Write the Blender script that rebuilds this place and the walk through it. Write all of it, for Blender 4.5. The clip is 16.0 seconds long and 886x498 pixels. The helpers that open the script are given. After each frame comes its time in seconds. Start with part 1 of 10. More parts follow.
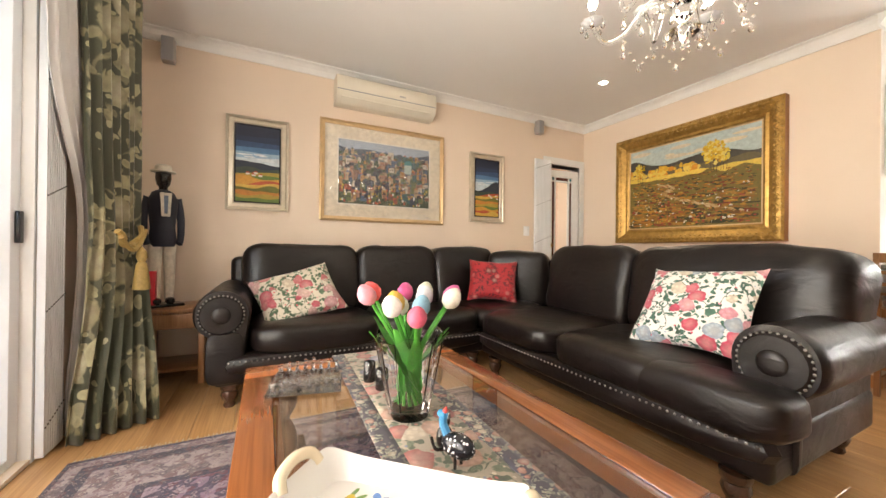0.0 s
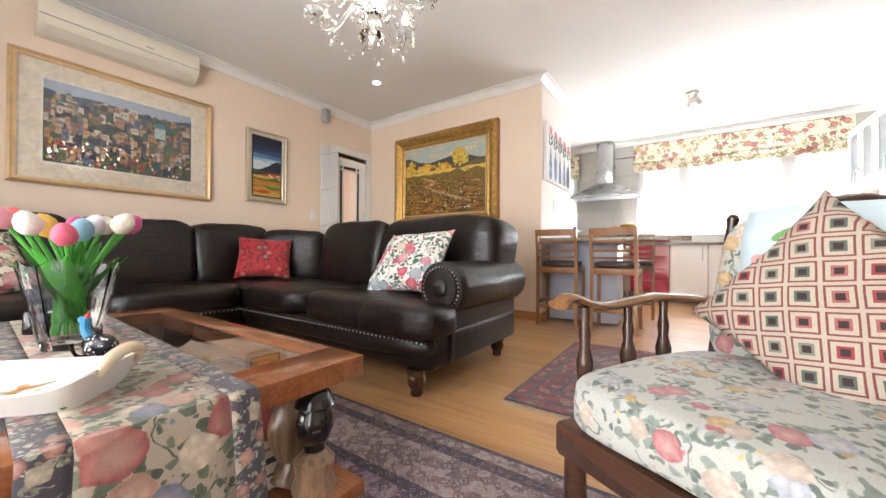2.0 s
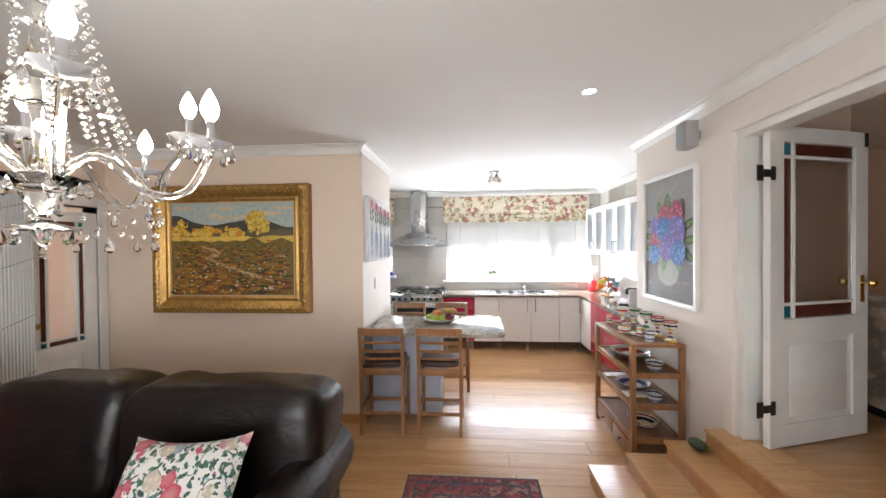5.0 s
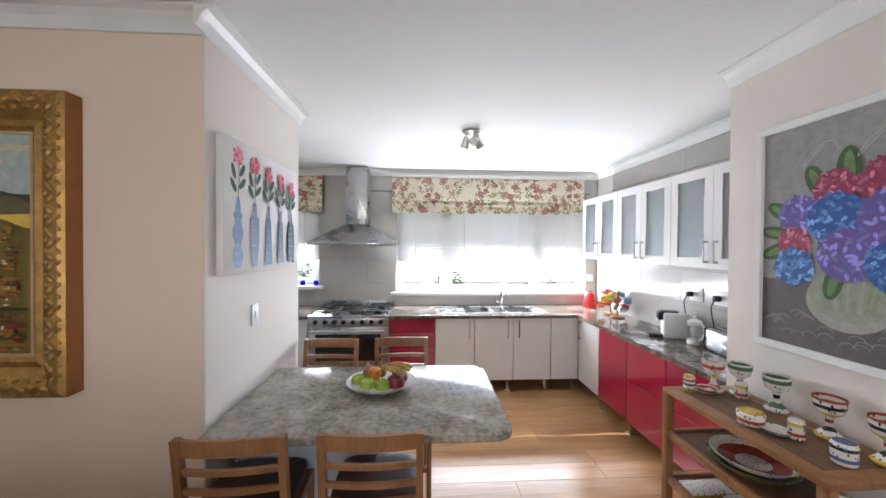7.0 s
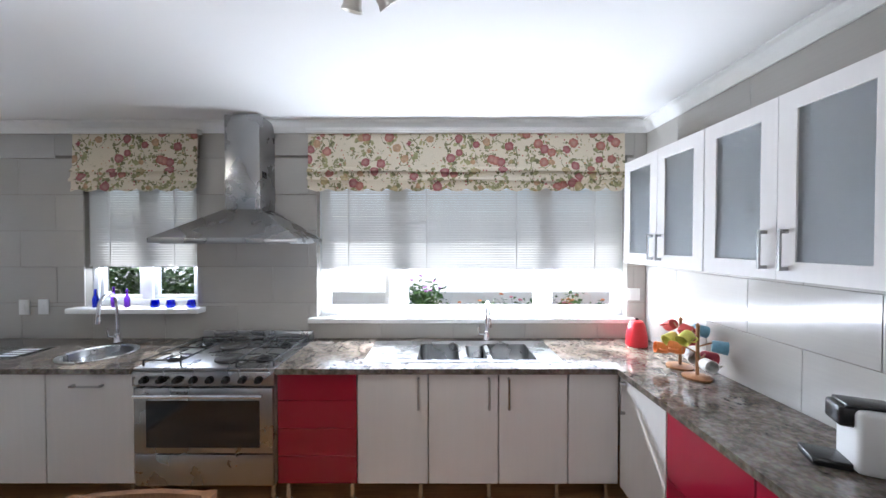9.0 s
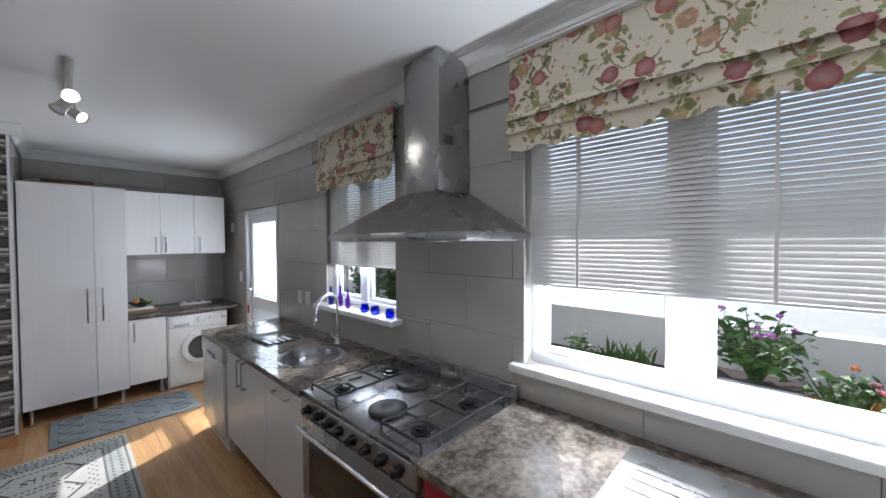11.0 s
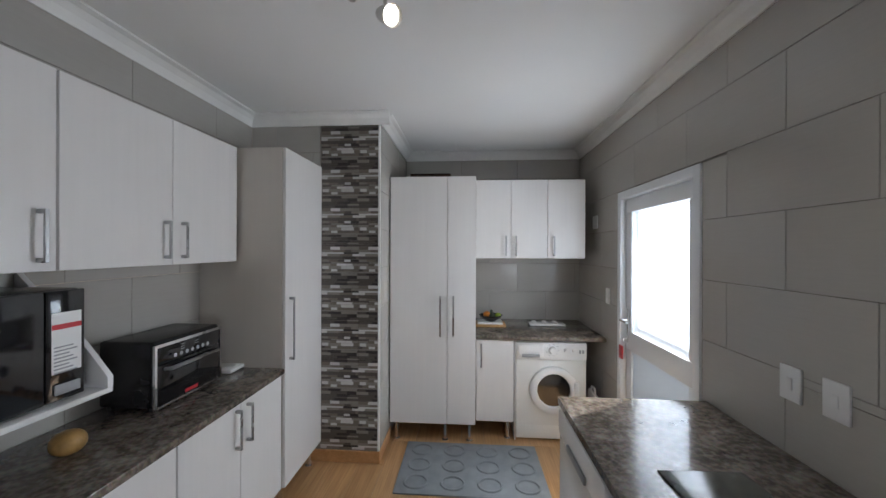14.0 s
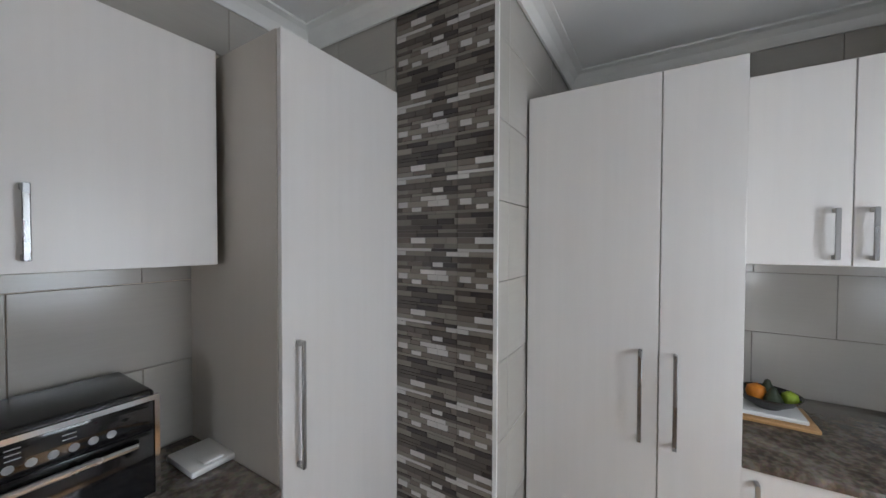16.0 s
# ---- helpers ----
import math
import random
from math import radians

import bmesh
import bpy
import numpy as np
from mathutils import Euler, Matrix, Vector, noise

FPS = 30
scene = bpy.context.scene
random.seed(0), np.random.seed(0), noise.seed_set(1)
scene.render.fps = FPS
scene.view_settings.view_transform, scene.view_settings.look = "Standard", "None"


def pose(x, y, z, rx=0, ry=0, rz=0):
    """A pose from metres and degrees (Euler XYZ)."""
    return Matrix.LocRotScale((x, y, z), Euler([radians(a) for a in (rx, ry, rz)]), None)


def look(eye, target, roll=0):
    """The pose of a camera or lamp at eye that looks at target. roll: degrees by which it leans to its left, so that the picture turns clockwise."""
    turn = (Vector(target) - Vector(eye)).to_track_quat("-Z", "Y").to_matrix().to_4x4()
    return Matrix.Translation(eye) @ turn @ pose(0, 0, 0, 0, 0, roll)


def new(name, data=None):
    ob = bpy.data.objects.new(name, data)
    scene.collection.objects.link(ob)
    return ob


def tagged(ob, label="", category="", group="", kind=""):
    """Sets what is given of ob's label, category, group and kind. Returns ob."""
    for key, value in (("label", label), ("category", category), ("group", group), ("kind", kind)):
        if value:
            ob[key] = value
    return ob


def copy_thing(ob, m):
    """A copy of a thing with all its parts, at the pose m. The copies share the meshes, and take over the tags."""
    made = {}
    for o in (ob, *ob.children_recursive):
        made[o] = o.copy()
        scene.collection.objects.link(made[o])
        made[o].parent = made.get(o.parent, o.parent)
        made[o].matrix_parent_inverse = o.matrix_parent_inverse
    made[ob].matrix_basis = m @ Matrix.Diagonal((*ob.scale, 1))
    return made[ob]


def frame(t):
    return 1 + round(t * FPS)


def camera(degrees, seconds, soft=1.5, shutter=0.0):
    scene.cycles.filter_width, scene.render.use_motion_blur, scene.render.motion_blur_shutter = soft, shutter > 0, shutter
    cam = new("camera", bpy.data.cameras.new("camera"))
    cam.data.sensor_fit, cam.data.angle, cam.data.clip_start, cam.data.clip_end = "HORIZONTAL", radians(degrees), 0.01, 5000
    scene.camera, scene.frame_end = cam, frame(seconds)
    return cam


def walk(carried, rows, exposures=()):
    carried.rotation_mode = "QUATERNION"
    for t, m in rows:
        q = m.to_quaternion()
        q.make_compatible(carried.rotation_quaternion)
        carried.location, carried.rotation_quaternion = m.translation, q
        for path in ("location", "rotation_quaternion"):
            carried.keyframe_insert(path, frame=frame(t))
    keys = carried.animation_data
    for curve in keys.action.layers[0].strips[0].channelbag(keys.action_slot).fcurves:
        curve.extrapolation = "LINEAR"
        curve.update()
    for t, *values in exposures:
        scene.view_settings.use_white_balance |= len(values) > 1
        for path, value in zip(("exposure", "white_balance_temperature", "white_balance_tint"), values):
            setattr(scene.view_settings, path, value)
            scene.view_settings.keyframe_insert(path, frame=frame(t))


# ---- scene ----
cam = camera(102.9, 16.0)
PATH = [
    (0, (-0.254, 0.541, 0.97), (0.645, 2.328, 0.975), 0.6),
    (0.5, (-0.239, 0.458, 0.815), (0.663, 2.243, 0.816), 0.5),
    (1, (-0.198, 0.333, 0.737), (0.82, 2.054, 0.737), 0.5),
    (1.5, (-0.167, 0.19, 0.673), (1.131, 1.711, 0.678), 0.5),
    (2, (-0.082, 0.074, 0.749), (1.56, 1.216, 0.765), 0.3),
    (2.5, (-0.012, 0.042, 1.021), (1.844, 0.785, 1.035), 0.1),
    (3, (-0.051, 0.079, 1.391), (1.887, 0.572, 1.406), -0.2),
    (3.5, (-0.155, 0.19, 1.616), (1.814, 0.537, 1.627), -0.2),
    (4, (-0.173, 0.258, 1.704), (1.812, 0.499, 1.707), -0.3),
    (4.2, (-0.118, 0.26, 1.717), (1.87, 0.475, 1.714), -0.5),
    (6.3, (1.51, 0.563, 1.71), (3.51, 0.576, 1.691), 0.4),
    (6.5, (1.688, 0.557, 1.71), (3.688, 0.526, 1.694), 0.4),
    (7, (2.115, 0.456, 1.708), (4.111, 0.338, 1.684), 0.4),
    (7.5, (2.567, 0.32, 1.719), (4.562, 0.182, 1.691), 0.3),
    (8, (3.024, 0.187, 1.715), (5.019, 0.05, 1.683), 0.1),
    (8.2, (3.205, 0.117, 1.71), (5.199, -0.022, 1.674), 0.1),
    (9.2, (4.06, -0.3, 1.695), (6.058, -0.22, 1.662), -0.1),
    (10.3, (4.948, -0.354, 1.674), (6.781, 0.444, 1.646), -0.3),
    (10.5, (5.058, -0.268, 1.68), (6.807, 0.702, 1.652), -0.2),
    (11, (5.265, -0.098, 1.692), (6.728, 1.266, 1.65), -0.4),
    (11.5, (5.434, 0.009, 1.678), (6.391, 1.765, 1.654), -0.2),
    (12, (5.463, 0.179, 1.674), (5.875, 2.136, 1.652), -0.3),
    (12.5, (5.496, 0.518, 1.671), (5.506, 2.518, 1.649), -0.2),
    (13, (5.556, 0.959, 1.67), (5.474, 2.958, 1.653), 0.0),
    (13.5, (5.595, 1.423, 1.649), (5.48, 3.42, 1.635), 0.1),
    (14, (5.639, 1.87, 1.651), (5.5, 3.866, 1.65), 0.2),
    (14.5, (5.709, 2.315, 1.675), (5.503, 4.304, 1.663), 0.2),
    (15, (5.676, 2.757, 1.677), (5.336, 4.728, 1.647), 0.2),
    (15.5, (5.621, 3.11, 1.644), (5.016, 5.016, 1.631), 0.0),
    (16, (5.468, 3.357, 1.648), (4.42, 5.06, 1.607), 0.2),
]
walk(cam, [(t, look(eye, target, roll)) for t, eye, target, roll in PATH],
     [(0.0, 2.45, 7300, 10), (1.0, 2.45, 6900, 10), (2.0, 2.3, 6400, 10), (4.2, 1.95, 6250, 10), (6.3, 1.45, 6000, 10), (8.2, 1.1, 5800, 10), (10.3, 0.45, 5600, 10), (11.5, 0.22, 5900, 10), (13.0, 0.2, 6000, 10), (16.0, 0.2, 6200, 10)])
SUN_ELEV, SUN_AZ = 42.0, 29.0


# ---------- world, sun and lamps ----------
def make_light():
    world = bpy.data.worlds.new("sky")
    scene.world = world
    world.use_nodes = True
    nt = world.node_tree
    nt.nodes.clear()
    out = nt.nodes.new("ShaderNodeOutputWorld")
    bg = nt.nodes.new("ShaderNodeBackground")
    sky = nt.nodes.new("ShaderNodeTexSky")
    sky.sky_type, sky.sun_disc = "NISHITA", False
    sky.sun_elevation, sky.sun_rotation = radians(SUN_ELEV), radians(90 - SUN_AZ)
    bg.inputs["Strength"].default_value = 0.15
    nt.links.new(sky.outputs[0], bg.inputs[0])
    nt.links.new(bg.outputs[0], out.inputs[0])
    sun = bpy.data.lights.new("sun", "SUN")
    sun.energy, sun.angle, sun.color = 5.0, radians(0.5), (1.0, 0.95, 0.86)
    e, a = radians(SUN_ELEV), radians(SUN_AZ)
    ob = new("sun", sun)
    ob.matrix_world = look((20 * math.cos(e) * math.cos(a), 20 * math.cos(e) * math.sin(a), 20 * math.sin(e)), (0, 0, 0))


def area_lamp(name, m, w, h, power, colour=(1, 1, 1)):
    la = bpy.data.lights.new(name, "AREA")
    la.shape, la.size, la.size_y, la.energy, la.color = "RECTANGLE", w, h, power, colour
    ob = new(name, la)
    ob.matrix_world = m
    return ob


def point_lamp(name, at, power, r=0.03, colour=(1.0, 0.85, 0.66)):
    la = bpy.data.lights.new(name, "POINT")
    la.energy, la.shadow_soft_size, la.color = power, r, colour
    ob = new(name, la)
    ob.location = at
    return ob


def spot_lamp(name, at, target, power, degrees=80, colour=(1.0, 0.88, 0.7)):
    la = bpy.data.lights.new(name, "SPOT")
    la.energy, la.spot_size, la.spot_blend, la.shadow_soft_size, la.color = power, radians(degrees), 0.7, 0.03, colour
    ob = new(name, la)
    ob.matrix_world = look(at, target)
    return ob


make_light()
area_lamp("daylight_sliding_door", look((-1.30, 1.1, 1.15), (3, 1.1, 1.0)), 2.4, 2.0, 16, (1.0, 0.93, 0.87))
area_lamp("daylight_kitchen_window", look((6.87, -0.48, 1.465), (6.75, -0.48, 0.0)), 2.4, 0.08, 23, (0.93, 0.96, 1.0))
# added strip lamp on the sill; stands in for sunlight bounced to the ceiling
area_lamp("daylight_kitchen_sill", look((6.86, -0.48, 1.09), (5.6, -0.48, 2.5)), 2.4, 0.05, 34, (0.95, 0.97, 1.0))
area_lamp("daylight_small_window", look((6.87, 2.27, 1.49), (6.75, 2.27, 0.0)), 0.84, 0.08, 3, (0.93, 0.96, 1.0))
area_lamp("daylight_back_door", look((6.90, 4.23, 1.5), (0, 4.23, 1.5)), 0.64, 0.84, 9, (0.94, 0.97, 1.0))
# fill lamp in an added, unseen opening, brightens the passage
area_lamp("daylight_passage", look((2.12, 4.78, 1.5), (5, 4.78, 1.4)), 0.7, 1.1, 1.5, (1.0, 0.86, 0.74))

# ---------- small building kit ----------


def thing(name, at=(0, 0, 0), label="", category="", group="", rz=0.0):
    ob = new(name)
    ob.empty_display_size = 0.05
    ob.matrix_basis = pose(*at, 0, 0, rz)
    return tagged(ob, label, category, group)


def mesh_of(name, bm, materials):
    me = bpy.data.meshes.new(name)
    bm.to_mesh(me)
    bm.free()
    for m in materials if isinstance(materials, (list, tuple)) else [materials]:
        me.materials.append(m)
    return me


def smooth(me, degrees=40):
    me.polygons.foreach_set("use_smooth", [True] * len(me.polygons))
    me.set_sharp_from_angle(angle=radians(degrees))


def part(name, bm, material, parent=None, label="", soft=True):
    me = mesh_of(name, bm, material)
    if soft:
        smooth(me)
    ob = new(name, me)
    if parent:
        ob.parent = parent
    if label:
        ob["label"] = label
    return ob


def structure(name, bm, material, label="", category="", soft=False):
    return tagged(part(name, bm, material, None, "", soft), label, category, "", "structure")


def B():
    return bmesh.new()


def box(bm, x0, y0, z0, x1, y1, z1, bev=0.0, seg=2, mi=0):
    vs = [bm.verts.new((x, y, z)) for z in (z0, z1) for y in (y0, y1) for x in (x0, x1)]
    fs = [bm.faces.new([vs[i] for i in q]) for q in ((0, 2, 3, 1), (4, 5, 7, 6), (0, 1, 5, 4), (2, 6, 7, 3), (0, 4, 6, 2), (1, 3, 7, 5))]
    for f in fs:
        f.material_index = mi
    if bev:
        es = list({e for f in fs for e in f.edges})
        r = bmesh.ops.bevel(bm, geom=es, offset=bev, segments=seg, profile=0.5, affect="EDGES", clamp_overlap=True)
        for f in r["faces"]:
            f.material_index = mi
    return bm


def bx(*a, **k):
    return box(B(), *a, **k)


def ring(bm, centre, u, v, r, n):
    return [bm.verts.new(centre + r * (math.cos(2 * math.pi * i / n) * u + math.sin(2 * math.pi * i / n) * v)) for i in range(n)]


def skin(bm, rings, cap=True, closed=True, mi=0):
    for a, b in zip(rings, rings[1:]):
        n = len(a)
        for i in range(n if closed else n - 1):
            j = (i + 1) % n
            f = bm.faces.new((a[i], a[j], b[j], b[i]))
            f.material_index = mi
    if cap:
        for r, rev in ((rings[0], True), (rings[-1], False)):
            f = bm.faces.new(r[::-1] if rev else r)
            f.material_index = mi
    return bm


def cyl(bm, p0, p1, r0, r1=None, n=14, mi=0):
    p0, p1 = Vector(p0), Vector(p1)
    w = (p1 - p0).normalized()
    u = w.orthogonal().normalized()
    v = w.cross(u)
    return skin(bm, [ring(bm, p0, u, v, r0, n), ring(bm, p1, u, v, r0 if r1 is None else r1, n)], mi=mi)


def lathe(bm, prof, n=24, at=(0, 0, 0), m=None, mi=0, uncapped=False):
    rings = []
    for r, z in prof:
        c = Vector(at) + Vector((0, 0, z))
        rings.append(ring(bm, c, Vector((1, 0, 0)), Vector((0, 1, 0)), max(r, 0.0004), n))
    new_v = [v for r in rings for v in r]
    skin(bm, rings, not uncapped, mi=mi)
    if m is not None:
        for v in new_v:
            v.co = m @ v.co
    return bm


def tube(bm, pts, r, n=8, mi=0, cap=True):
    pts = [Vector(p) for p in pts]
    rings, u = [], None
    for i, p in enumerate(pts):
        w = (pts[min(i + 1, len(pts) - 1)] - pts[max(i - 1, 0)]).normalized()
        u = w.orthogonal().normalized() if u is None else (u - u.dot(w) * w).normalized()
        rr = r[i] if isinstance(r, (list, tuple)) else r
        rings.append(ring(bm, p, u, w.cross(u), rr, n))
    return skin(bm, rings, cap, mi=mi)


def prism(bm, pts, y0, y1, axis="y", mi=0):
    """A polygon drawn in two axes, drawn out along the third."""
    def put(a, b, d):
        return {"y": (a, d, b), "x": (d, a, b), "z": (a, b, d)}[axis]
    lo = [bm.verts.new(put(a, b, y0)) for a, b in pts]
    hi = [bm.verts.new(put(a, b, y1)) for a, b in pts]
    return skin(bm, [lo, hi], mi=mi)


def spline(pts, n=6):
    """Points on a smooth curve through pts."""
    pts = [Vector(p) for p in pts]
    out = []
    for i in range(len(pts) - 1):
        a, b, c, d = pts[max(i - 1, 0)], pts[i], pts[i + 1], pts[min(i + 2, len(pts) - 1)]
        for k in range(n):
            t = k / n
            out.append(0.5 * (2 * b + (c - a) * t + (2 * a - 5 * b + 4 * c - d) * t * t + (3 * b - a - 3 * c + d) * t ** 3))
    return out + [pts[-1]]


def puff(bm, x0, y0, z0, x1, y1, z1, e=0.45, nu=28, nv=14, m=None, wob=0.0, seed=0, mi=0):
    """A stuffed block: a superellipsoid that fills the given bounds."""
    c = Vector(((x0 + x1) / 2, (y0 + y1) / 2, (z0 + z1) / 2))
    h = Vector(((x1 - x0) / 2, (y1 - y0) / 2, (z1 - z0) / 2))

    def pw(a, k):
        return math.copysign(abs(a) ** k, a)
    rings = []
    for j in range(nv + 1):
        th = -math.pi / 2 + math.pi * (0.04 + 0.92 * j / nv)
        row = []
        for i in range(nu):
            ph = 2 * math.pi * i / nu
            p = Vector((pw(math.cos(th), e) * pw(math.cos(ph), e), pw(math.cos(th), e) * pw(math.sin(ph), e), pw(math.sin(th), e)))
            q = c + Vector((p.x * h.x, p.y * h.y, p.z * h.z))
            if wob:
                q += wob * noise.noise_vector(q * 5 + Vector((seed, 0, 0)))
            row.append(bm.verts.new(m @ q if m is not None else q))
        rings.append(row)
    return skin(bm, rings, mi=mi)


def pillow(bm, w, h, t, m, wob=0.012, seed=0, n=18):
    """A scatter cushion with pinched corners, lying in x and y of m."""
    top, bot = {}, {}
    for j in range(n + 1):
        for i in range(n + 1):
            u, v = 2 * i / n - 1, 2 * j / n - 1
            pinch = 1 - 0.07 * (1 - abs(u) ** 2) * abs(v) ** 3 - 0.0
            px = u * w / 2 * (1 - 0.08 * (1 - v * v) * abs(u) ** 2)
            py = v * h / 2 * (1 - 0.08 * (1 - u * u) * abs(v) ** 2) * pinch
            z = t / 2 * (max(0, (1 - u ** 4)) * max(0, (1 - v ** 4))) ** 0.55
            d = wob * noise.noise(Vector((u * 2.2 + seed, v * 2.2, seed)))
            top[i, j] = bm.verts.new(m @ Vector((px, py, z + d)))
            edge = i in (0, n) or j in (0, n)
            bot[i, j] = top[i, j] if edge else bm.verts.new(m @ Vector((px, py, -z + d)))
    for j in range(n):
        for i in range(n):
            bm.faces.new((top[i, j], top[i + 1, j], top[i + 1, j + 1], top[i, j + 1]))
            bm.faces.new((bot[i, j], bot[i, j + 1], bot[i + 1, j + 1], bot[i + 1, j]))
    return bm


def less(rects, hole):
    """Rectangles (a0, b0, a1, b1) with a hole taken out."""
    out = []
    for a0, b0, a1, b1 in rects:
        h0, k0, h1, k1 = hole
        if h0 >= a1 or h1 <= a0 or k0 >= b1 or k1 <= b0:
            out.append((a0, b0, a1, b1))
            continue
        if k0 > b0:
            out.append((a0, b0, a1, k0))
        if k1 < b1:
            out.append((a0, k1, a1, b1))
        lo, hi = max(b0, k0), min(b1, k1)
        if h0 > a0:
            out.append((a0, lo, h0, hi))
        if h1 < a1:
            out.append((h1, lo, a1, hi))
    return out


def wall(name, axis, d0, d1, a0, a1, z0, z1, holes, material, label):
    """A wall across one axis, from d0 to d1 thick, with openings (a0, z0, a1, z1) through it."""
    rects = [(a0, z0, a1, z1)]
    for h in holes:
        rects = less(rects, h)
    bm = B()
    for r in rects:
        if axis == "x":
            box(bm, d0, r[0], r[1], d1, r[2], r[3])
        else:
            box(bm, r[0], d0, r[1], r[2], d1, r[3])
    return structure(name, bm, material, label, "wall")


def text_mesh(body, size, depth=0.0006):
    cu = bpy.data.curves.new("writing", "FONT")
    cu.body, cu.size, cu.extrude, cu.align_x, cu.align_y = body, size, depth, "CENTER", "CENTER"
    ob = bpy.data.objects.new("writing", cu)
    scene.collection.objects.link(ob)
    me = bpy.data.meshes.new_from_object(ob.evaluated_get(bpy.context.evaluated_depsgraph_get()))
    bpy.data.objects.remove(ob)
    return me


def writing(body, size, m, material, parent, name="writing"):
    me = text_mesh(body, size)
    me.materials.clear()
    me.materials.append(material)
    me.transform(m)
    ob = new(name, me)
    ob.parent = parent
    return ob

# ---------- materials ----------


def nodes(name):
    m = bpy.data.materials.new(name)
    m.use_nodes = True
    nt = m.node_tree
    return m, nt, nt.nodes["Principled BSDF"]


def coords(nt, scale=(1, 1, 1), kind="Object"):
    tc, mp = nt.nodes.new("ShaderNodeTexCoord"), nt.nodes.new("ShaderNodeMapping")
    mp.inputs["Scale"].default_value = scale
    nt.links.new(tc.outputs[kind], mp.inputs["Vector"])
    return mp.outputs["Vector"]


def tex(nt, kind, vec, **inputs):
    n = nt.nodes.new("ShaderNodeTex" + kind)
    nt.links.new(vec, n.inputs["Vector"])
    for k, v in inputs.items():
        n.inputs[k.replace("_", " ")].default_value = v
    return n


def ramp(nt, fac, stops, const=False):
    n = nt.nodes.new("ShaderNodeValToRGB")
    cr = n.color_ramp
    cr.interpolation = "CONSTANT" if const else "LINEAR"
    while len(cr.elements) < len(stops):
        cr.elements.new(1.0)
    for e, (p, c) in zip(cr.elements, stops):
        e.position, e.color = p, (*c, 1.0)
    nt.links.new(fac, n.inputs["Fac"])
    return n.outputs["Color"]


def mix(nt, fac, a, b, mode="MIX"):
    n = nt.nodes.new("ShaderNodeMix")
    n.data_type, n.blend_type = "RGBA", mode
    for sock, v in ((n.inputs[0], fac), (n.inputs[6], a), (n.inputs[7], b)):
        if hasattr(v, "links"):
            nt.links.new(v, sock)
        elif isinstance(v, (int, float)):
            sock.default_value = v
        else:
            sock.default_value = (*v, 1.0)
    return n.outputs[2]


def bump(nt, bsdf, height, strength=0.2, dist=0.005):
    n = nt.nodes.new("ShaderNodeBump")
    n.inputs["Strength"].default_value, n.inputs["Distance"].default_value = strength, dist
    nt.links.new(height, n.inputs["Height"])
    nt.links.new(n.outputs[0], bsdf.inputs["Normal"])


def dark(c, k):
    return tuple(v * k for v in c)


def plain(name, col, rough=0.5, metal=0.0, var=0.12, scale=3.0, fine=60.0, relief=0.1, spec=None, coat=0.0, rvar=0.08):
    """Paint, plastic or metal: two scales of variation and a fine relief."""
    m, nt, b = nodes(name)
    v = coords(nt)
    n1 = tex(nt, "Noise", v, Scale=scale, Detail=4.0)
    n2 = tex(nt, "Noise", v, Scale=fine, Detail=3.0)
    c = ramp(nt, n1.outputs["Fac"], [(0.3, dark(col, 1 - var)), (0.7, tuple(min(1, x * (1 + var * 0.4)) for x in col))])
    c = mix(nt, 0.25 * min(1, var * 4), c, ramp(nt, n2.outputs["Fac"], [(0.35, dark(col, 1 - 2 * var)), (0.65, col)]))
    nt.links.new(c, b.inputs["Base Color"])
    mr = nt.nodes.new("ShaderNodeMapRange")
    mr.inputs["To Min"].default_value, mr.inputs["To Max"].default_value = max(0.02, rough - rvar), min(1, rough + rvar)
    nt.links.new(n1.outputs["Fac"], mr.inputs["Value"])
    nt.links.new(mr.outputs[0], b.inputs["Roughness"])
    b.inputs["Metallic"].default_value = metal
    if spec is not None:
        b.inputs["Specular IOR Level"].default_value = spec
    b.inputs["Coat Weight"].default_value = coat
    b.inputs["Coat Roughness"].default_value = 0.08
    if relief:
        bump(nt, b, n2.outputs["Fac"], relief, 0.002)
    return m


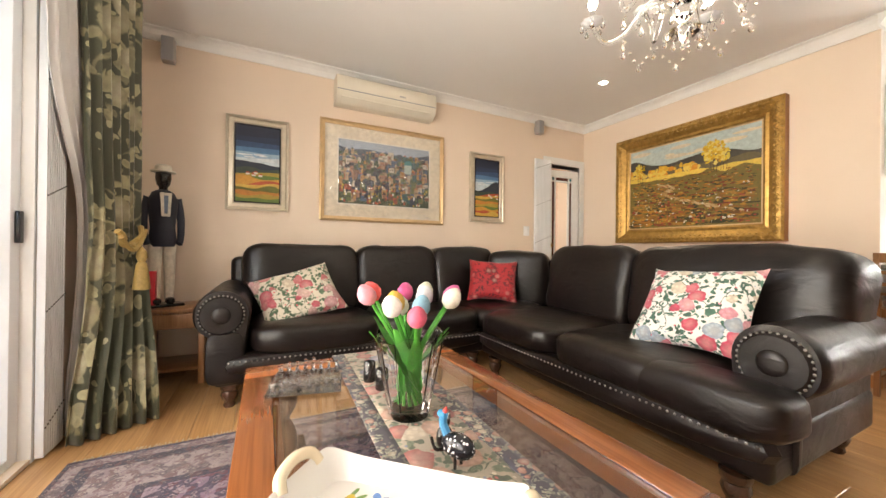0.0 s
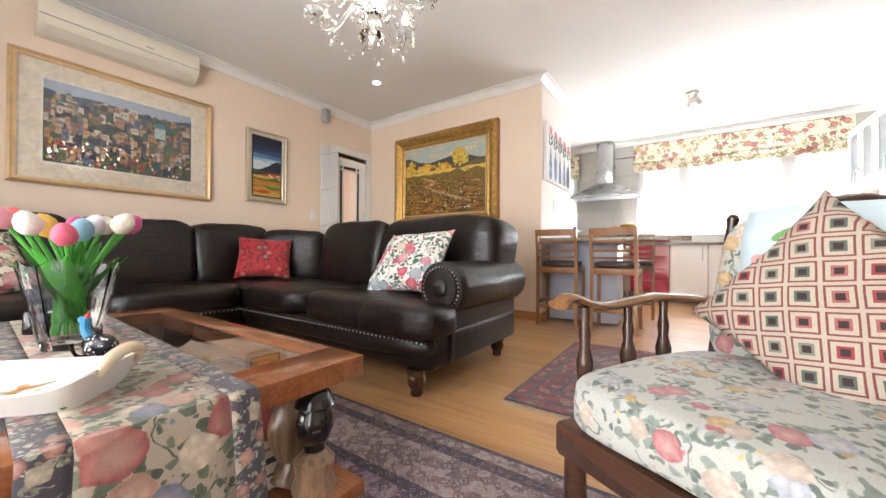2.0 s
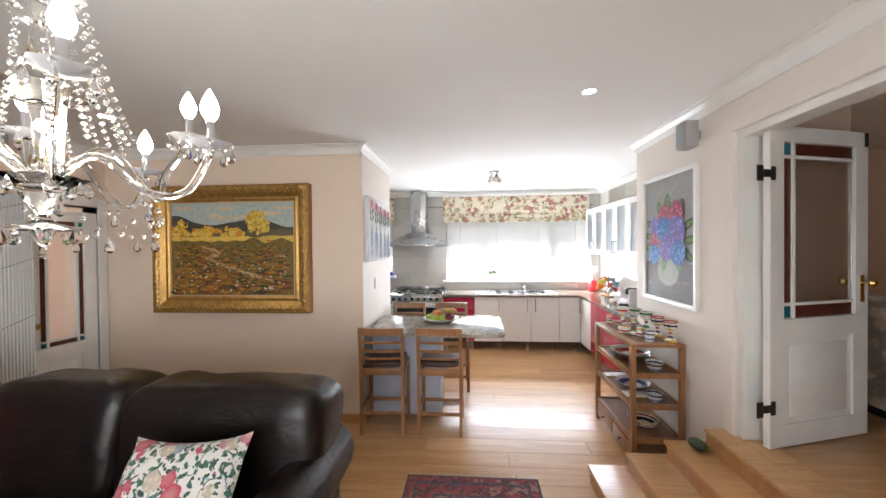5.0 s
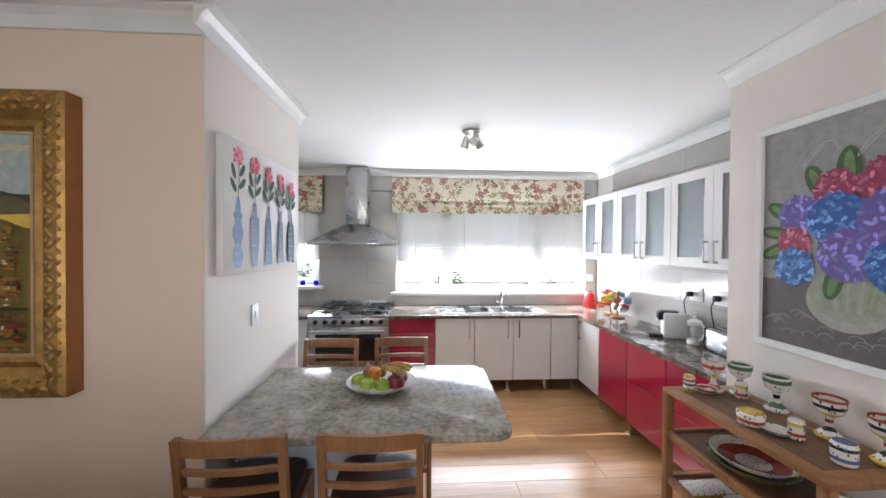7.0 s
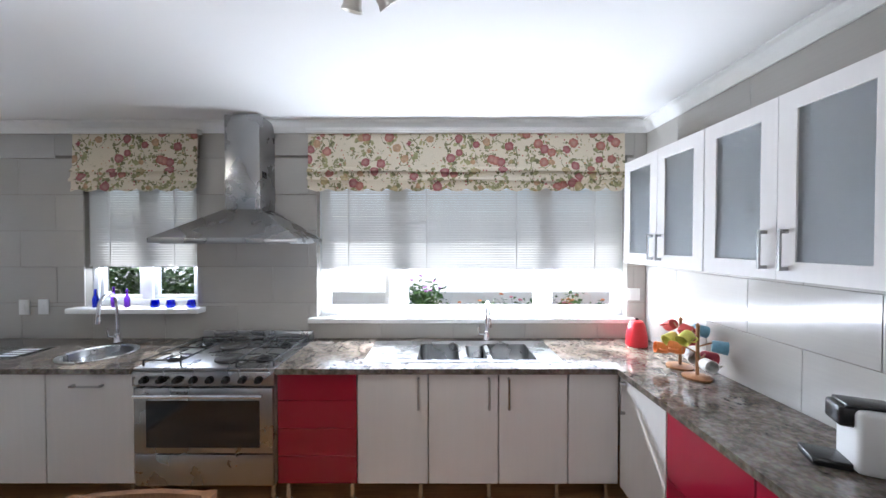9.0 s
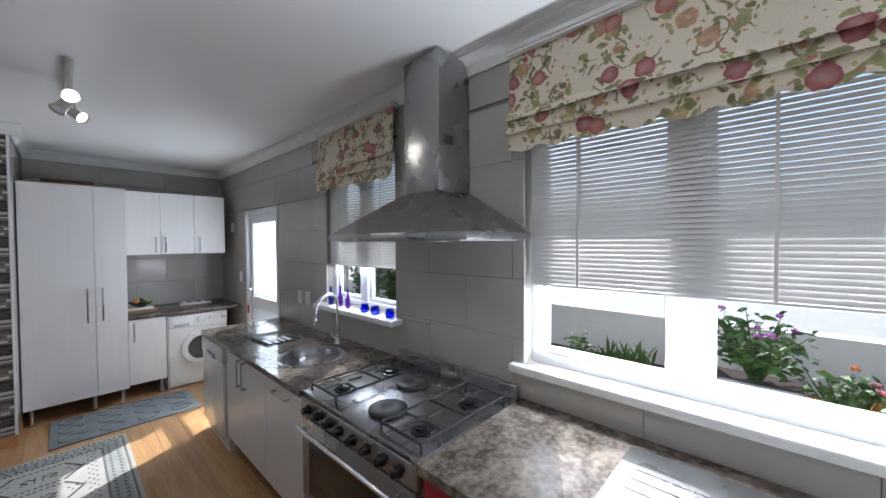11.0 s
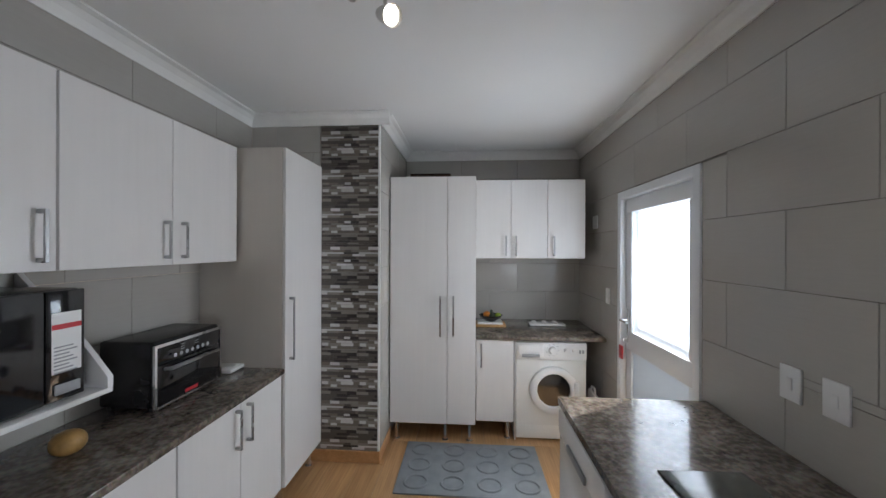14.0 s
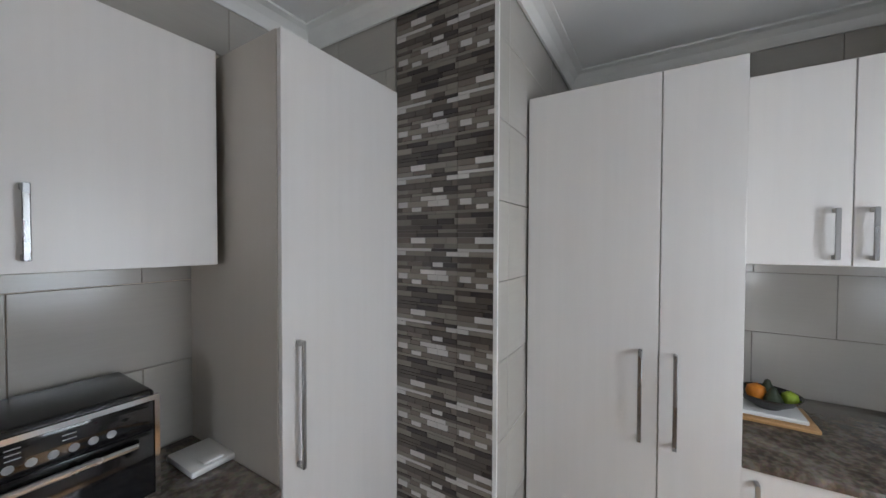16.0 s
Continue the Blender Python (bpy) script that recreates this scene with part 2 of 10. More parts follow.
def wood(name, lo, hi, rough=0.4, axis=1, scale=1.0, relief=0.15, piece=0.0, coat=0.0):
    """Wood with the grain along one axis; pieces differ by object."""
    m, nt, b = nodes(name)
    s = [14 * scale] * 3
    s[axis] = 0.9 * scale
    v = coords(nt, tuple(s))
    if piece:
        info = nt.nodes.new("ShaderNodeObjectInfo")
        add = nt.nodes.new("ShaderNodeVectorMath")
        add.operation = "MULTIPLY_ADD"
        nt.links.new(info.outputs["Random"], add.inputs[0])
        add.inputs[1].default_value = (37, 53, 71)
        nt.links.new(v, add.inputs[2])
        v = add.outputs[0]
    n1 = tex(nt, "Noise", v, Scale=1.0, Detail=6.0, Distortion=0.6)
    s2 = [120 * scale] * 3
    s2[axis] = 3 * scale
    n2 = tex(nt, "Noise", coords(nt, tuple(s2)), Scale=1.0, Detail=3.0)
    c = ramp(nt, n1.outputs["Fac"], [(0.3, lo), (0.5, tuple((p + q) / 2 for p, q in zip(lo, hi))), (0.72, hi)])
    c = mix(nt, 0.35, c, ramp(nt, n2.outputs["Fac"], [(0.35, dark(lo, 0.75)), (0.6, hi)]))
    if piece:
        hs = nt.nodes.new("ShaderNodeHueSaturation")
        mr = nt.nodes.new("ShaderNodeMapRange")
        mr.inputs["To Min"].default_value, mr.inputs["To Max"].default_value = 1 - piece, 1 + piece
        nt.links.new(info.outputs["Random"], mr.inputs["Value"])
        nt.links.new(mr.outputs[0], hs.inputs["Value"])
        nt.links.new(c, hs.inputs["Color"])
        c = hs.outputs[0]
    nt.links.new(c, b.inputs["Base Color"])
    b.inputs["Roughness"].default_value = rough
    b.inputs["Coat Weight"].default_value = coat
    b.inputs["Coat Roughness"].default_value = 0.12
    bump(nt, b, n2.outputs["Fac"], relief, 0.001)
    return m


def glassy(name, col=(1, 1, 1), rough=0.0, ior=1.45):
    m, nt, b = nodes(name)
    b.inputs["Base Color"].default_value = (*col, 1)
    b.inputs["Roughness"].default_value, b.inputs["IOR"].default_value = rough, ior
    b.inputs["Transmission Weight"].default_value = 1.0
    return m


def glow(name, col, power):
    m, nt, b = nodes(name)
    b.inputs["Base Color"].default_value = (*col, 1)
    b.inputs["Emission Color"].default_value = (*col, 1)
    b.inputs["Emission Strength"].default_value = power
    return m


def granite(name, stops, rough=0.12):
    m, nt, b = nodes(name)
    v = coords(nt)
    n1 = tex(nt, "Noise", v, Scale=5.0, Detail=8.0, Distortion=1.6)
    n2 = tex(nt, "Voronoi", v, Scale=110.0)
    n3 = tex(nt, "Noise", v, Scale=45.0, Detail=5.0)
    c = ramp(nt, n1.outputs["Fac"], [(0.32, stops[0]), (0.45, stops[1]), (0.55, stops[2]), (0.68, stops[3])])
    c = mix(nt, 0.4, c, ramp(nt, n3.outputs["Fac"], [(0.4, stops[0]), (0.5, stops[2]), (0.62, stops[3])]))
    c = mix(nt, 0.12, c, n2.outputs["Color"], "SOFT_LIGHT")
    nt.links.new(c, b.inputs["Base Color"])
    b.inputs["Roughness"].default_value = rough
    return m


def floral(name, ground, petals, leaf, scale=9.0, rough=0.85, amount=0.33, weave=260.0, axes=(1, 1, 1), sheen=0.2):
    """A printed or woven cloth: clusters of rounded blossoms or fruit with leaves, berries and stems on a plain ground."""
    m, nt, b = nodes(name)
    v = coords(nt, axes)
    k = scale * 1.25

    def warped(amp, freq):
        w = tex(nt, "Noise", v, Scale=freq, Detail=2.0)
        add = nt.nodes.new("ShaderNodeVectorMath")
        add.operation = "MULTIPLY_ADD"
        nt.links.new(w.outputs["Color"], add.inputs[0])
        add.inputs[1].default_value = (amp,) * 3
        nt.links.new(v, add.inputs[2])
        return add.outputs[0]

    def split(out):
        sp = nt.nodes.new("ShaderNodeSeparateColor")
        nt.links.new(out, sp.inputs[0])
        return sp.outputs

    def spots(vo, size, share):
        r = split(vo.outputs["Color"])
        shape = ramp(nt, vo.outputs["Distance"], [(0.0, (1, 1, 1)), (size, (1, 1, 1)), (size + 0.04, (0, 0, 0))])
        return mix(nt, 1.0, shape, ramp(nt, r[2], [(0.0, (1, 1, 1)), (share, (0, 0, 0))], True), "MULTIPLY"), r

    soft, leafy = warped(0.22 / k, k * 3.0), warped(0.9 / k, k * 1.4)
    vo = tex(nt, "Voronoi", soft, Scale=k)
    n = len(petals)
    near = ramp(nt, vo.outputs["Distance"], [(0.0, (1, 1, 1)), (amount + 0.26, (1, 1, 1)), (amount + 0.32, (0, 0, 0))])
    c = ground
    stem = tex(nt, "Noise", soft, Scale=k * 0.8, Detail=1.0)
    line = ramp(nt, stem.outputs["Fac"], [(0.478, (0, 0, 0)), (0.49, (1, 1, 1)), (0.505, (1, 1, 1)), (0.517, (0, 0, 0))])
    c = mix(nt, mix(nt, 1.0, line, near, "MULTIPLY"), c, dark(leaf, 0.7))
    for f, size in ((2.0, 0.38), (3.0, 0.36)):
        vl = tex(nt, "Voronoi", leafy, Scale=k * f)
        lf, r = spots(vl, size, 0.8)
        lf = mix(nt, 1.0, lf, near, "MULTIPLY")
        tone = mix(nt, ramp(nt, r[0], [(0.0, (0, 0, 0)), (1.0, (1, 1, 1))]), dark(leaf, 0.55), [min(0.8, 1.35 * q) for q in leaf])
        vein = ramp(nt, vl.outputs["Distance"], [(0.0, (0.7, 0.7, 0.7)), (0.3, (1, 1, 1))])
        c = mix(nt, lf, c, mix(nt, 1.0, tone, vein, "MULTIPLY"))
    vb = tex(nt, "Voronoi", soft, Scale=k * 5.0)
    bs, r = spots(vb, 0.30, 0.13)
    c = mix(nt, bs, c, ramp(nt, r[0], [(i / n, p) for i, p in enumerate(petals)], True))
    fl, r = spots(vo, amount, 0.85)
    pc = ramp(nt, r[0], [(i / n, p) for i, p in enumerate(petals)], True)
    vp = tex(nt, "Voronoi", soft, Scale=k * 4.2)
    pc = mix(nt, 0.6, pc, ramp(nt, vp.outputs["Distance"], [(0.1, (1, 1, 1)), (0.65, (0.45, 0.4, 0.4))]), "MULTIPLY")
    pc = mix(nt, ramp(nt, vo.outputs["Distance"], [(0.0, (0.35, 0.35, 0.35)), (amount * 0.7, (0.12, 0.12, 0.12)), (amount, (0, 0, 0))]), pc, (0.78, 0.68, 0.55))
    c = mix(nt, fl, c, pc)
    wv = tex(nt, "Noise", v, Scale=weave, Detail=2.0)
    c = mix(nt, 0.18, c, ramp(nt, wv.outputs["Fac"], [(0.3, (0.3, 0.3, 0.3)), (0.7, (1, 1, 1))]), "MULTIPLY")
    nt.links.new(c, b.inputs["Base Color"])
    b.inputs["Roughness"].default_value = rough
    b.inputs["Sheen Weight"].default_value = sheen
    bump(nt, b, wv.outputs["Fac"], 0.25, 0.001)
    return m


def carpet(name, cols, scale=26.0, fine=90.0, light=(0.5, 0.42, 0.34), line=0.05):
    """A knotted rug: small motifs in several dyes, outlined in a lighter thread."""
    m, nt, b = nodes(name)
    v = coords(nt)
    vo = tex(nt, "Voronoi", v, Scale=scale)
    vo.distance = "MANHATTAN"
    v2 = tex(nt, "Voronoi", v, Scale=fine)
    v2.distance = "CHEBYCHEV"
    sep = nt.nodes.new("ShaderNodeSeparateColor")
    nt.links.new(vo.outputs["Color"], sep.inputs[0])
    n = len(cols)
    c = ramp(nt, sep.outputs[0], [(i / n, k) for i, k in enumerate(cols)], True)
    sep2 = nt.nodes.new("ShaderNodeSeparateColor")
    nt.links.new(v2.outputs["Color"], sep2.inputs[0])
    c2 = ramp(nt, sep2.outputs[1], [(i / n, k) for i, k in enumerate(cols[::-1])], True)
    c = mix(nt, ramp(nt, vo.outputs["Distance"], [(0.28, (0, 0, 0)), (0.34, (1, 1, 1)), (0.5, (1, 1, 1)), (0.55, (0.2, 0.2, 0.2))]), c, c2)
    c = mix(nt, ramp(nt, vo.outputs["Distance"], [(0.40, (0, 0, 0)), (0.42, (1, 1, 1)), (0.40 + line + 0.02, (1, 1, 1)), (0.44 + line, (0, 0, 0))]), c, light)
    w = tex(nt, "Noise", v, Scale=5.0, Detail=3.0)
    c = mix(nt, 0.35, c, ramp(nt, w.outputs["Fac"], [(0.3, (0.55, 0.5, 0.5)), (0.7, (1, 1, 1))]), "MULTIPLY")
    nt.links.new(c, b.inputs["Base Color"])
    b.inputs["Roughness"].default_value = 0.95
    b.inputs["Sheen Weight"].default_value = 0.25
    k = tex(nt, "Noise", v, Scale=400.0)
    bump(nt, b, k.outputs["Fac"], 0.5, 0.002)
    return m


def hide(name, col):
    """Soft upholstery leather: pebbled grain, slack creases and a worn sheen."""
    m, nt, b = nodes(name)
    v = coords(nt)
    big = tex(nt, "Noise", v, Scale=6.0, Detail=5.0, Distortion=1.2)
    crease = tex(nt, "Noise", coords(nt, (1, 1, 2.2)), Scale=6.0, Detail=2.0, Distortion=1.4)
    grain = tex(nt, "Voronoi", v, Scale=330.0)
    c = ramp(nt, big.outputs["Fac"], [(0.3, dark(col, 0.7)), (0.6, col), (0.8, dark(col, 1.6))])
    nt.links.new(c, b.inputs["Base Color"])
    mr = nt.nodes.new("ShaderNodeMapRange")
    mr.inputs["To Min"].default_value, mr.inputs["To Max"].default_value = 0.24, 0.42
    nt.links.new(big.outputs["Fac"], mr.inputs["Value"])
    nt.links.new(mr.outputs[0], b.inputs["Roughness"])
    b.inputs["Specular IOR Level"].default_value = 0.42
    b1, b2 = nt.nodes.new("ShaderNodeBump"), nt.nodes.new("ShaderNodeBump")
    b1.inputs["Strength"].default_value, b1.inputs["Distance"].default_value = 0.30, 0.014
    b2.inputs["Strength"].default_value, b2.inputs["Distance"].default_value = 0.18, 0.001
    nt.links.new(crease.outputs["Fac"], b1.inputs["Height"])
    nt.links.new(grain.outputs["Distance"], b2.inputs["Height"])
    nt.links.new(b1.outputs[0], b2.inputs["Normal"])
    nt.links.new(b2.outputs[0], b.inputs["Normal"])
    return m


def foil(name, col, rough):
    """Cabinet foil with a faint upright grain."""
    m, nt, b = nodes(name)
    n1 = tex(nt, "Noise", coords(nt, (40, 40, 1.6)), Scale=1.0, Detail=3.0)
    n2 = tex(nt, "Noise", coords(nt), Scale=2.0, Detail=3.0)
    c = ramp(nt, n1.outputs["Fac"], [(0.3, dark(col, 0.955)), (0.7, col)])
    c = mix(nt, 0.4, c, ramp(nt, n2.outputs["Fac"], [(0.3, dark(col, 0.95)), (0.7, col)]))
    nt.links.new(c, b.inputs["Base Color"])
    b.inputs["Roughness"].default_value = rough
    bump(nt, b, n1.outputs["Fac"], 0.05, 0.001)
    return m


def tile_mat(name, col, rough=0.12, spread=0.04):
    m, nt, b = nodes(name)
    info = nt.nodes.new("ShaderNodeObjectInfo")
    n1 = tex(nt, "Noise", coords(nt), Scale=2.5, Detail=5.0)
    n2 = tex(nt, "Noise", coords(nt, (3, 3, 60)), Scale=2.0, Detail=3.0)
    c = ramp(nt, n1.outputs["Fac"], [(0.3, dark(col, 0.93)), (0.7, col)])
    c = mix(nt, 0.2, c, ramp(nt, n2.outputs["Fac"], [(0.3, dark(col, 0.85)), (0.7, col)]))
    hs = nt.nodes.new("ShaderNodeHueSaturation")
    mr = nt.nodes.new("ShaderNodeMapRange")
    mr.inputs["To Min"].default_value, mr.inputs["To Max"].default_value = 1 - spread, 1 + spread
    nt.links.new(info.outputs["Random"], mr.inputs["Value"])
    nt.links.new(mr.outputs[0], hs.inputs["Value"])
    nt.links.new(c, hs.inputs["Color"])
    nt.links.new(hs.outputs[0], b.inputs["Base Color"])
    b.inputs["Roughness"].default_value = rough
    bump(nt, b, n1.outputs["Fac"], 0.06, 0.01)
    return m


M = {}
M["wall"] = plain("cream wall paint", (0.80, 0.665, 0.54), 0.75, var=0.04, scale=1.2, fine=220, relief=0.12)
M["wall_pale"] = plain("pale wall paint", (0.80, 0.74, 0.68), 0.7, var=0.04, scale=1.2, fine=220, relief=0.12)
M["peach"] = plain("peach wall paint", (0.80, 0.62, 0.50), 0.75, var=0.04, scale=1.2, fine=220, relief=0.12)
M["ceiling"] = plain("white ceiling paint", (0.82, 0.82, 0.81), 0.8, var=0.03, scale=0.8, fine=150, relief=0.1)
M["trim"] = plain("white gloss paint", (0.82, 0.82, 0.80), 0.35, var=0.05, scale=6, relief=0.06)
M["outer"] = plain("white plaster outside", (0.82, 0.80, 0.76), 0.85, var=0.08, scale=2, fine=60, relief=0.4)
M["paving"] = plain("pale paving", (0.55, 0.53, 0.5), 0.8, var=0.15, scale=2, relief=0.3)
M["laminate"] = wood("golden laminate", (0.42, 0.22, 0.085), (0.62, 0.37, 0.17), 0.28, 1, 1.0, 0.05, 0.10, 0.2)
M["skirting"] = wood("skirting wood", (0.42, 0.2, 0.07), (0.58, 0.31, 0.13), 0.35, 1, 1.0, 0.05)
M["joint"] = plain("dark joint", (0.16, 0.14, 0.12), 0.9)
M["grout"] = plain("tile grout", (0.25, 0.235, 0.21), 0.9)
M["tile"] = tile_mat("greige glazed wall tile", (0.46, 0.44, 0.405), 0.14)
M["cab"] = foil("white grained cabinet foil", (0.76, 0.742, 0.725), 0.32)
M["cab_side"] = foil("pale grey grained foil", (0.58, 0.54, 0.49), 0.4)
M["red"] = plain("deep red gloss foil", (0.35, 0.010, 0.036), 0.14, var=0.06, scale=3, relief=0.02, coat=0.6)
M["steel"] = plain("brushed steel", (0.41, 0.41, 0.41), 0.28, 1.0, var=0.06, scale=5, fine=200, relief=0.04)
M["chrome"] = plain("chrome", (0.78, 0.78, 0.8), 0.08, 1.0, var=0.02, relief=0, rvar=0.03)
M["granite"] = granite("grey brown granite", [(0.05, 0.04, 0.033), (0.105, 0.085, 0.068), (0.16, 0.132, 0.108), (0.29, 0.25, 0.21)])
M["granite_pale"] = granite("pale grey granite", [(0.15, 0.13, 0.105), (0.27, 0.245, 0.20), (0.35, 0.32, 0.27), (0.50, 0.47, 0.41)])
M["black"] = plain("black enamel", (0.015, 0.015, 0.016), 0.25, var=0.1, relief=0.03)
M["blackglass"] = plain("black oven glass", (0.01, 0.01, 0.012), 0.06, var=0.02, relief=0, coat=0.5)
M["rubber"] = plain("black rubber", (0.02, 0.02, 0.02), 0.7)
M["white"] = plain("white plastic", (0.80, 0.80, 0.79), 0.35, var=0.03, scale=8, relief=0.03)
M["enamel"] = plain("white enamel", (0.80, 0.80, 0.77), 0.22, var=0.03, scale=4, relief=0.02, coat=0.3)
M["fridge"] = plain("silver fridge steel", (0.40, 0.45, 0.50), 0.42, 0.35, var=0.05, scale=2, fine=240, relief=0.05)
M["grey"] = plain("grey plastic", (0.32, 0.33, 0.34), 0.4)
M["alu"] = plain("white powder-coated aluminium", (0.80, 0.82, 0.84), 0.35, var=0.03, relief=0.05)
M["glass"] = glassy("clear glass")
M["frost"] = glassy("frosted glass", (0.86, 0.92, 0.98), 0.35)
M["slat"] = plain("white blind slat", (0.78, 0.78, 0.77), 0.4, var=0.04, scale=6, relief=0.03)
M["romanblind"] = floral("fruit print cotton", (0.72, 0.65, 0.52), [(0.48, 0.15, 0.12), (0.58, 0.36, 0.20), (0.50, 0.22, 0.17), (0.52, 0.42, 0.20), (0.40, 0.10, 0.12)], (0.30, 0.29, 0.14), 7.5, 0.9, 0.33)
M["leather"] = hide("dark brown leather", (0.0085, 0.0052, 0.0045))
M["gold"] = plain("old gilt", (0.50, 0.30, 0.085), 0.38, 0.65, var=0.35, scale=22, fine=90, relief=0.6)
M["gilt_pale"] = plain("pale gilt", (0.66, 0.46, 0.25), 0.38, 0.5, var=0.15, scale=14, relief=0.1)
M["silver_frame"] = plain("champagne silver frame", (0.62, 0.55, 0.44), 0.35, 0.6, var=0.15, scale=16, relief=0.1)
M["cherry"] = wood("cherry wood", (0.19, 0.058, 0.018), (0.33, 0.115, 0.036), 0.22, 1, 1.0, 0.05, coat=0.5)
M["oak"] = wood("stained oak", (0.24, 0.105, 0.04), (0.38, 0.19, 0.08), 0.35, 2, 1.0, 0.12)
M["mahogany"] = wood("dark mahogany", (0.032, 0.015, 0.010), (0.072, 0.032, 0.019), 0.25, 0, 1.0, 0.08, coat=0.4)
M["seat_leather"] = plain("dark brown seat leather", (0.06, 0.028, 0.02), 0.4, var=0.2, scale=12, relief=0.2)
M["brass"] = plain("brass", (0.72, 0.50, 0.18), 0.2, 1.0, var=0.08, relief=0)
M["iron"] = plain("dark iron", (0.08, 0.075, 0.07), 0.45, 0.8)
M["pewter"] = plain("pewter studs", (0.42, 0.40, 0.38), 0.3, 1.0, relief=0)
M["soil"] = plain("soil", (0.06, 0.04, 0.028), 0.95, var=0.3, scale=20, relief=0.6)

# ---------- the shell ----------
DF = 0.5
CEIL, XL, YA, XG, XK, XW = 2.69, -1.18, 4.07, 3.71, 3.93, 6.82
BIGWIN, SMALLWIN, BACKDOOR = (-1.77, 1.08, 0.80, 2.42), (1.80, 1.17, 2.74, 2.42), (3.74, 0.02, 4.72, 2.09)

wall("wall_west", "x", XL - 0.2, XL, -1.9, YA + 0.2, 0, CEIL, [(-0.15, 0.02, 2.766, 2.25)], M["wall"], "cream painted wall with a wide sliding door opening")
wall("wall_north", "y", YA, YA + 0.16, XL, XG, 0, CEIL, [(3.06, 0, 3.62, 2.12)], M["wall"], "cream painted living room wall hung with pictures")
wall("wall_east", "x", XG, XK, 1.403, 4.56, 0, CEIL, [], M["wall"], "cream painted wall between living room and kitchen")
wall("wall_stub", "y", 1.40, 1.48, XG + 0.003, 4.87, 0, CEIL, [], M["wall_pale"], "pale painted wall stub beside the breakfast table")
wall("wall_south", "y", -1.44, -1.29, XL, 4.03, 0, CEIL, [(0.75, 0.3, 2.72, 2.41)], M["wall_pale"], "cream painted wall with an opening up to the dining room")
wall("wall_return", "x", 3.88, 4.03, -2.08, -1.445, 0, CEIL, [], M["wall_pale"], "short painted wall return at the kitchen")
wall("wall_kitchen_south", "y", -2.08, -1.94, 4.035, XW + 0.2, 0, CEIL, [], M["grout"], "kitchen wall behind the red drawers")
wall("wall_kitchen_east", "x", XW + 0.012, XW + 0.22, -1.935, 5.86, 0, CEIL, [BIGWIN, SMALLWIN, BACKDOOR], M["grout"], "tiled kitchen wall with windows and a back door")
wall("wall_kitchen_north", "y", 5.71, 5.86, 4.80, XW + 0.01, 0, CEIL, [], M["grout"], "tiled kitchen wall at the back")
wall("wall_pillar", "y", 4.565, 5.705, 3.93, 4.955, 0, CEIL, [], M["grout"], "tiled pillar at the end of the kitchen")

bm = box(B(), XL - 0.2, -2.08, CEIL, XW + 0.22, 5.86, CEIL + 0.1)
structure("ceiling", bm, M["ceiling"], "smooth white painted ceiling", "ceiling")


def cornice(path, inward, z=CEIL, s=0.085):
    """A coved cornice along a wall line; inward is the way into the room for each stretch."""
    for (a, b), n in zip(zip(path, path[1:]), inward):
        a, b, n = Vector((*a, 0)), Vector((*b, 0)), Vector((*n, 0))
        prof = [(0, 0), (0, -s), (0.012, -s), (0.016, -s * 0.86), (0.03, -s * 0.5), (0.055, -s * 0.2), (s * 0.9, -0.012), (s, -0.01), (s, 0)]
        m = B()
        rings = []
        for p in (a, b):
            rings.append([m.verts.new(p + n * (u + 0.001) + Vector((0, 0, z + v - 0.001))) for u, v in prof])
        skin(m, rings)
        structure("trim", m, M["trim"], "white moulded cornice under the ceiling", "cornice")


cornice([(XL, YA), (XG, YA)], [(0, -1)])
cornice([(XG, YA), (XG, 1.395)], [(-1, 0)])
cornice([(XG - 0.08, 1.40), (4.87, 1.40)], [(0, -1)])
cornice([(XL, -1.29), (4.03, -1.29)], [(0, 1)])
cornice([(XL, -1.29), (XL, YA)], [(1, 0)])
cornice([(XK, 1.48), (XK, 4.55)], [(1, 0)])
cornice([(XK, 4.55), (5.04, 4.55)], [(0, -1)])
cornice([(4.97, 4.55), (4.97, 5.70)], [(1, 0)])
cornice([(4.97, 5.70), (XW, 5.70)], [(0, -1)])
cornice([(XW, 5.70), (XW, -1.93)], [(-1, 0)])
cornice([(4.03, -1.93), (XW, -1.93)], [(0, 1)])


def skirting(x0, y0, x1, y1):
    structure("baseboard", box(B(), x0, y0, 0, x1, y1, 0.09, 0.004), M["skirting"], "golden wooden skirting board", "skirting")


skirting(XL + 0.002, YA - 0.016, 2.72, YA)
skirting(XG - 0.016, 1.385, XG, YA - 0.02)
skirting(XG + 0.002, 1.384, 4.87, 1.40)
skirting(XL, 2.80, XL + 0.016, YA - 0.02)
skirting(4.40, 4.534, 4.972, 4.55)
skirting(4.956, 4.552, 4.972, 4.94)
skirting(3.1, -1.29, 4.03, -1.274)

# ---------- kitchen wall tiles: 0.60 x 0.30 with a half-lap ----------
TW, TH, GAP = 0.6, 0.3, 0.0022


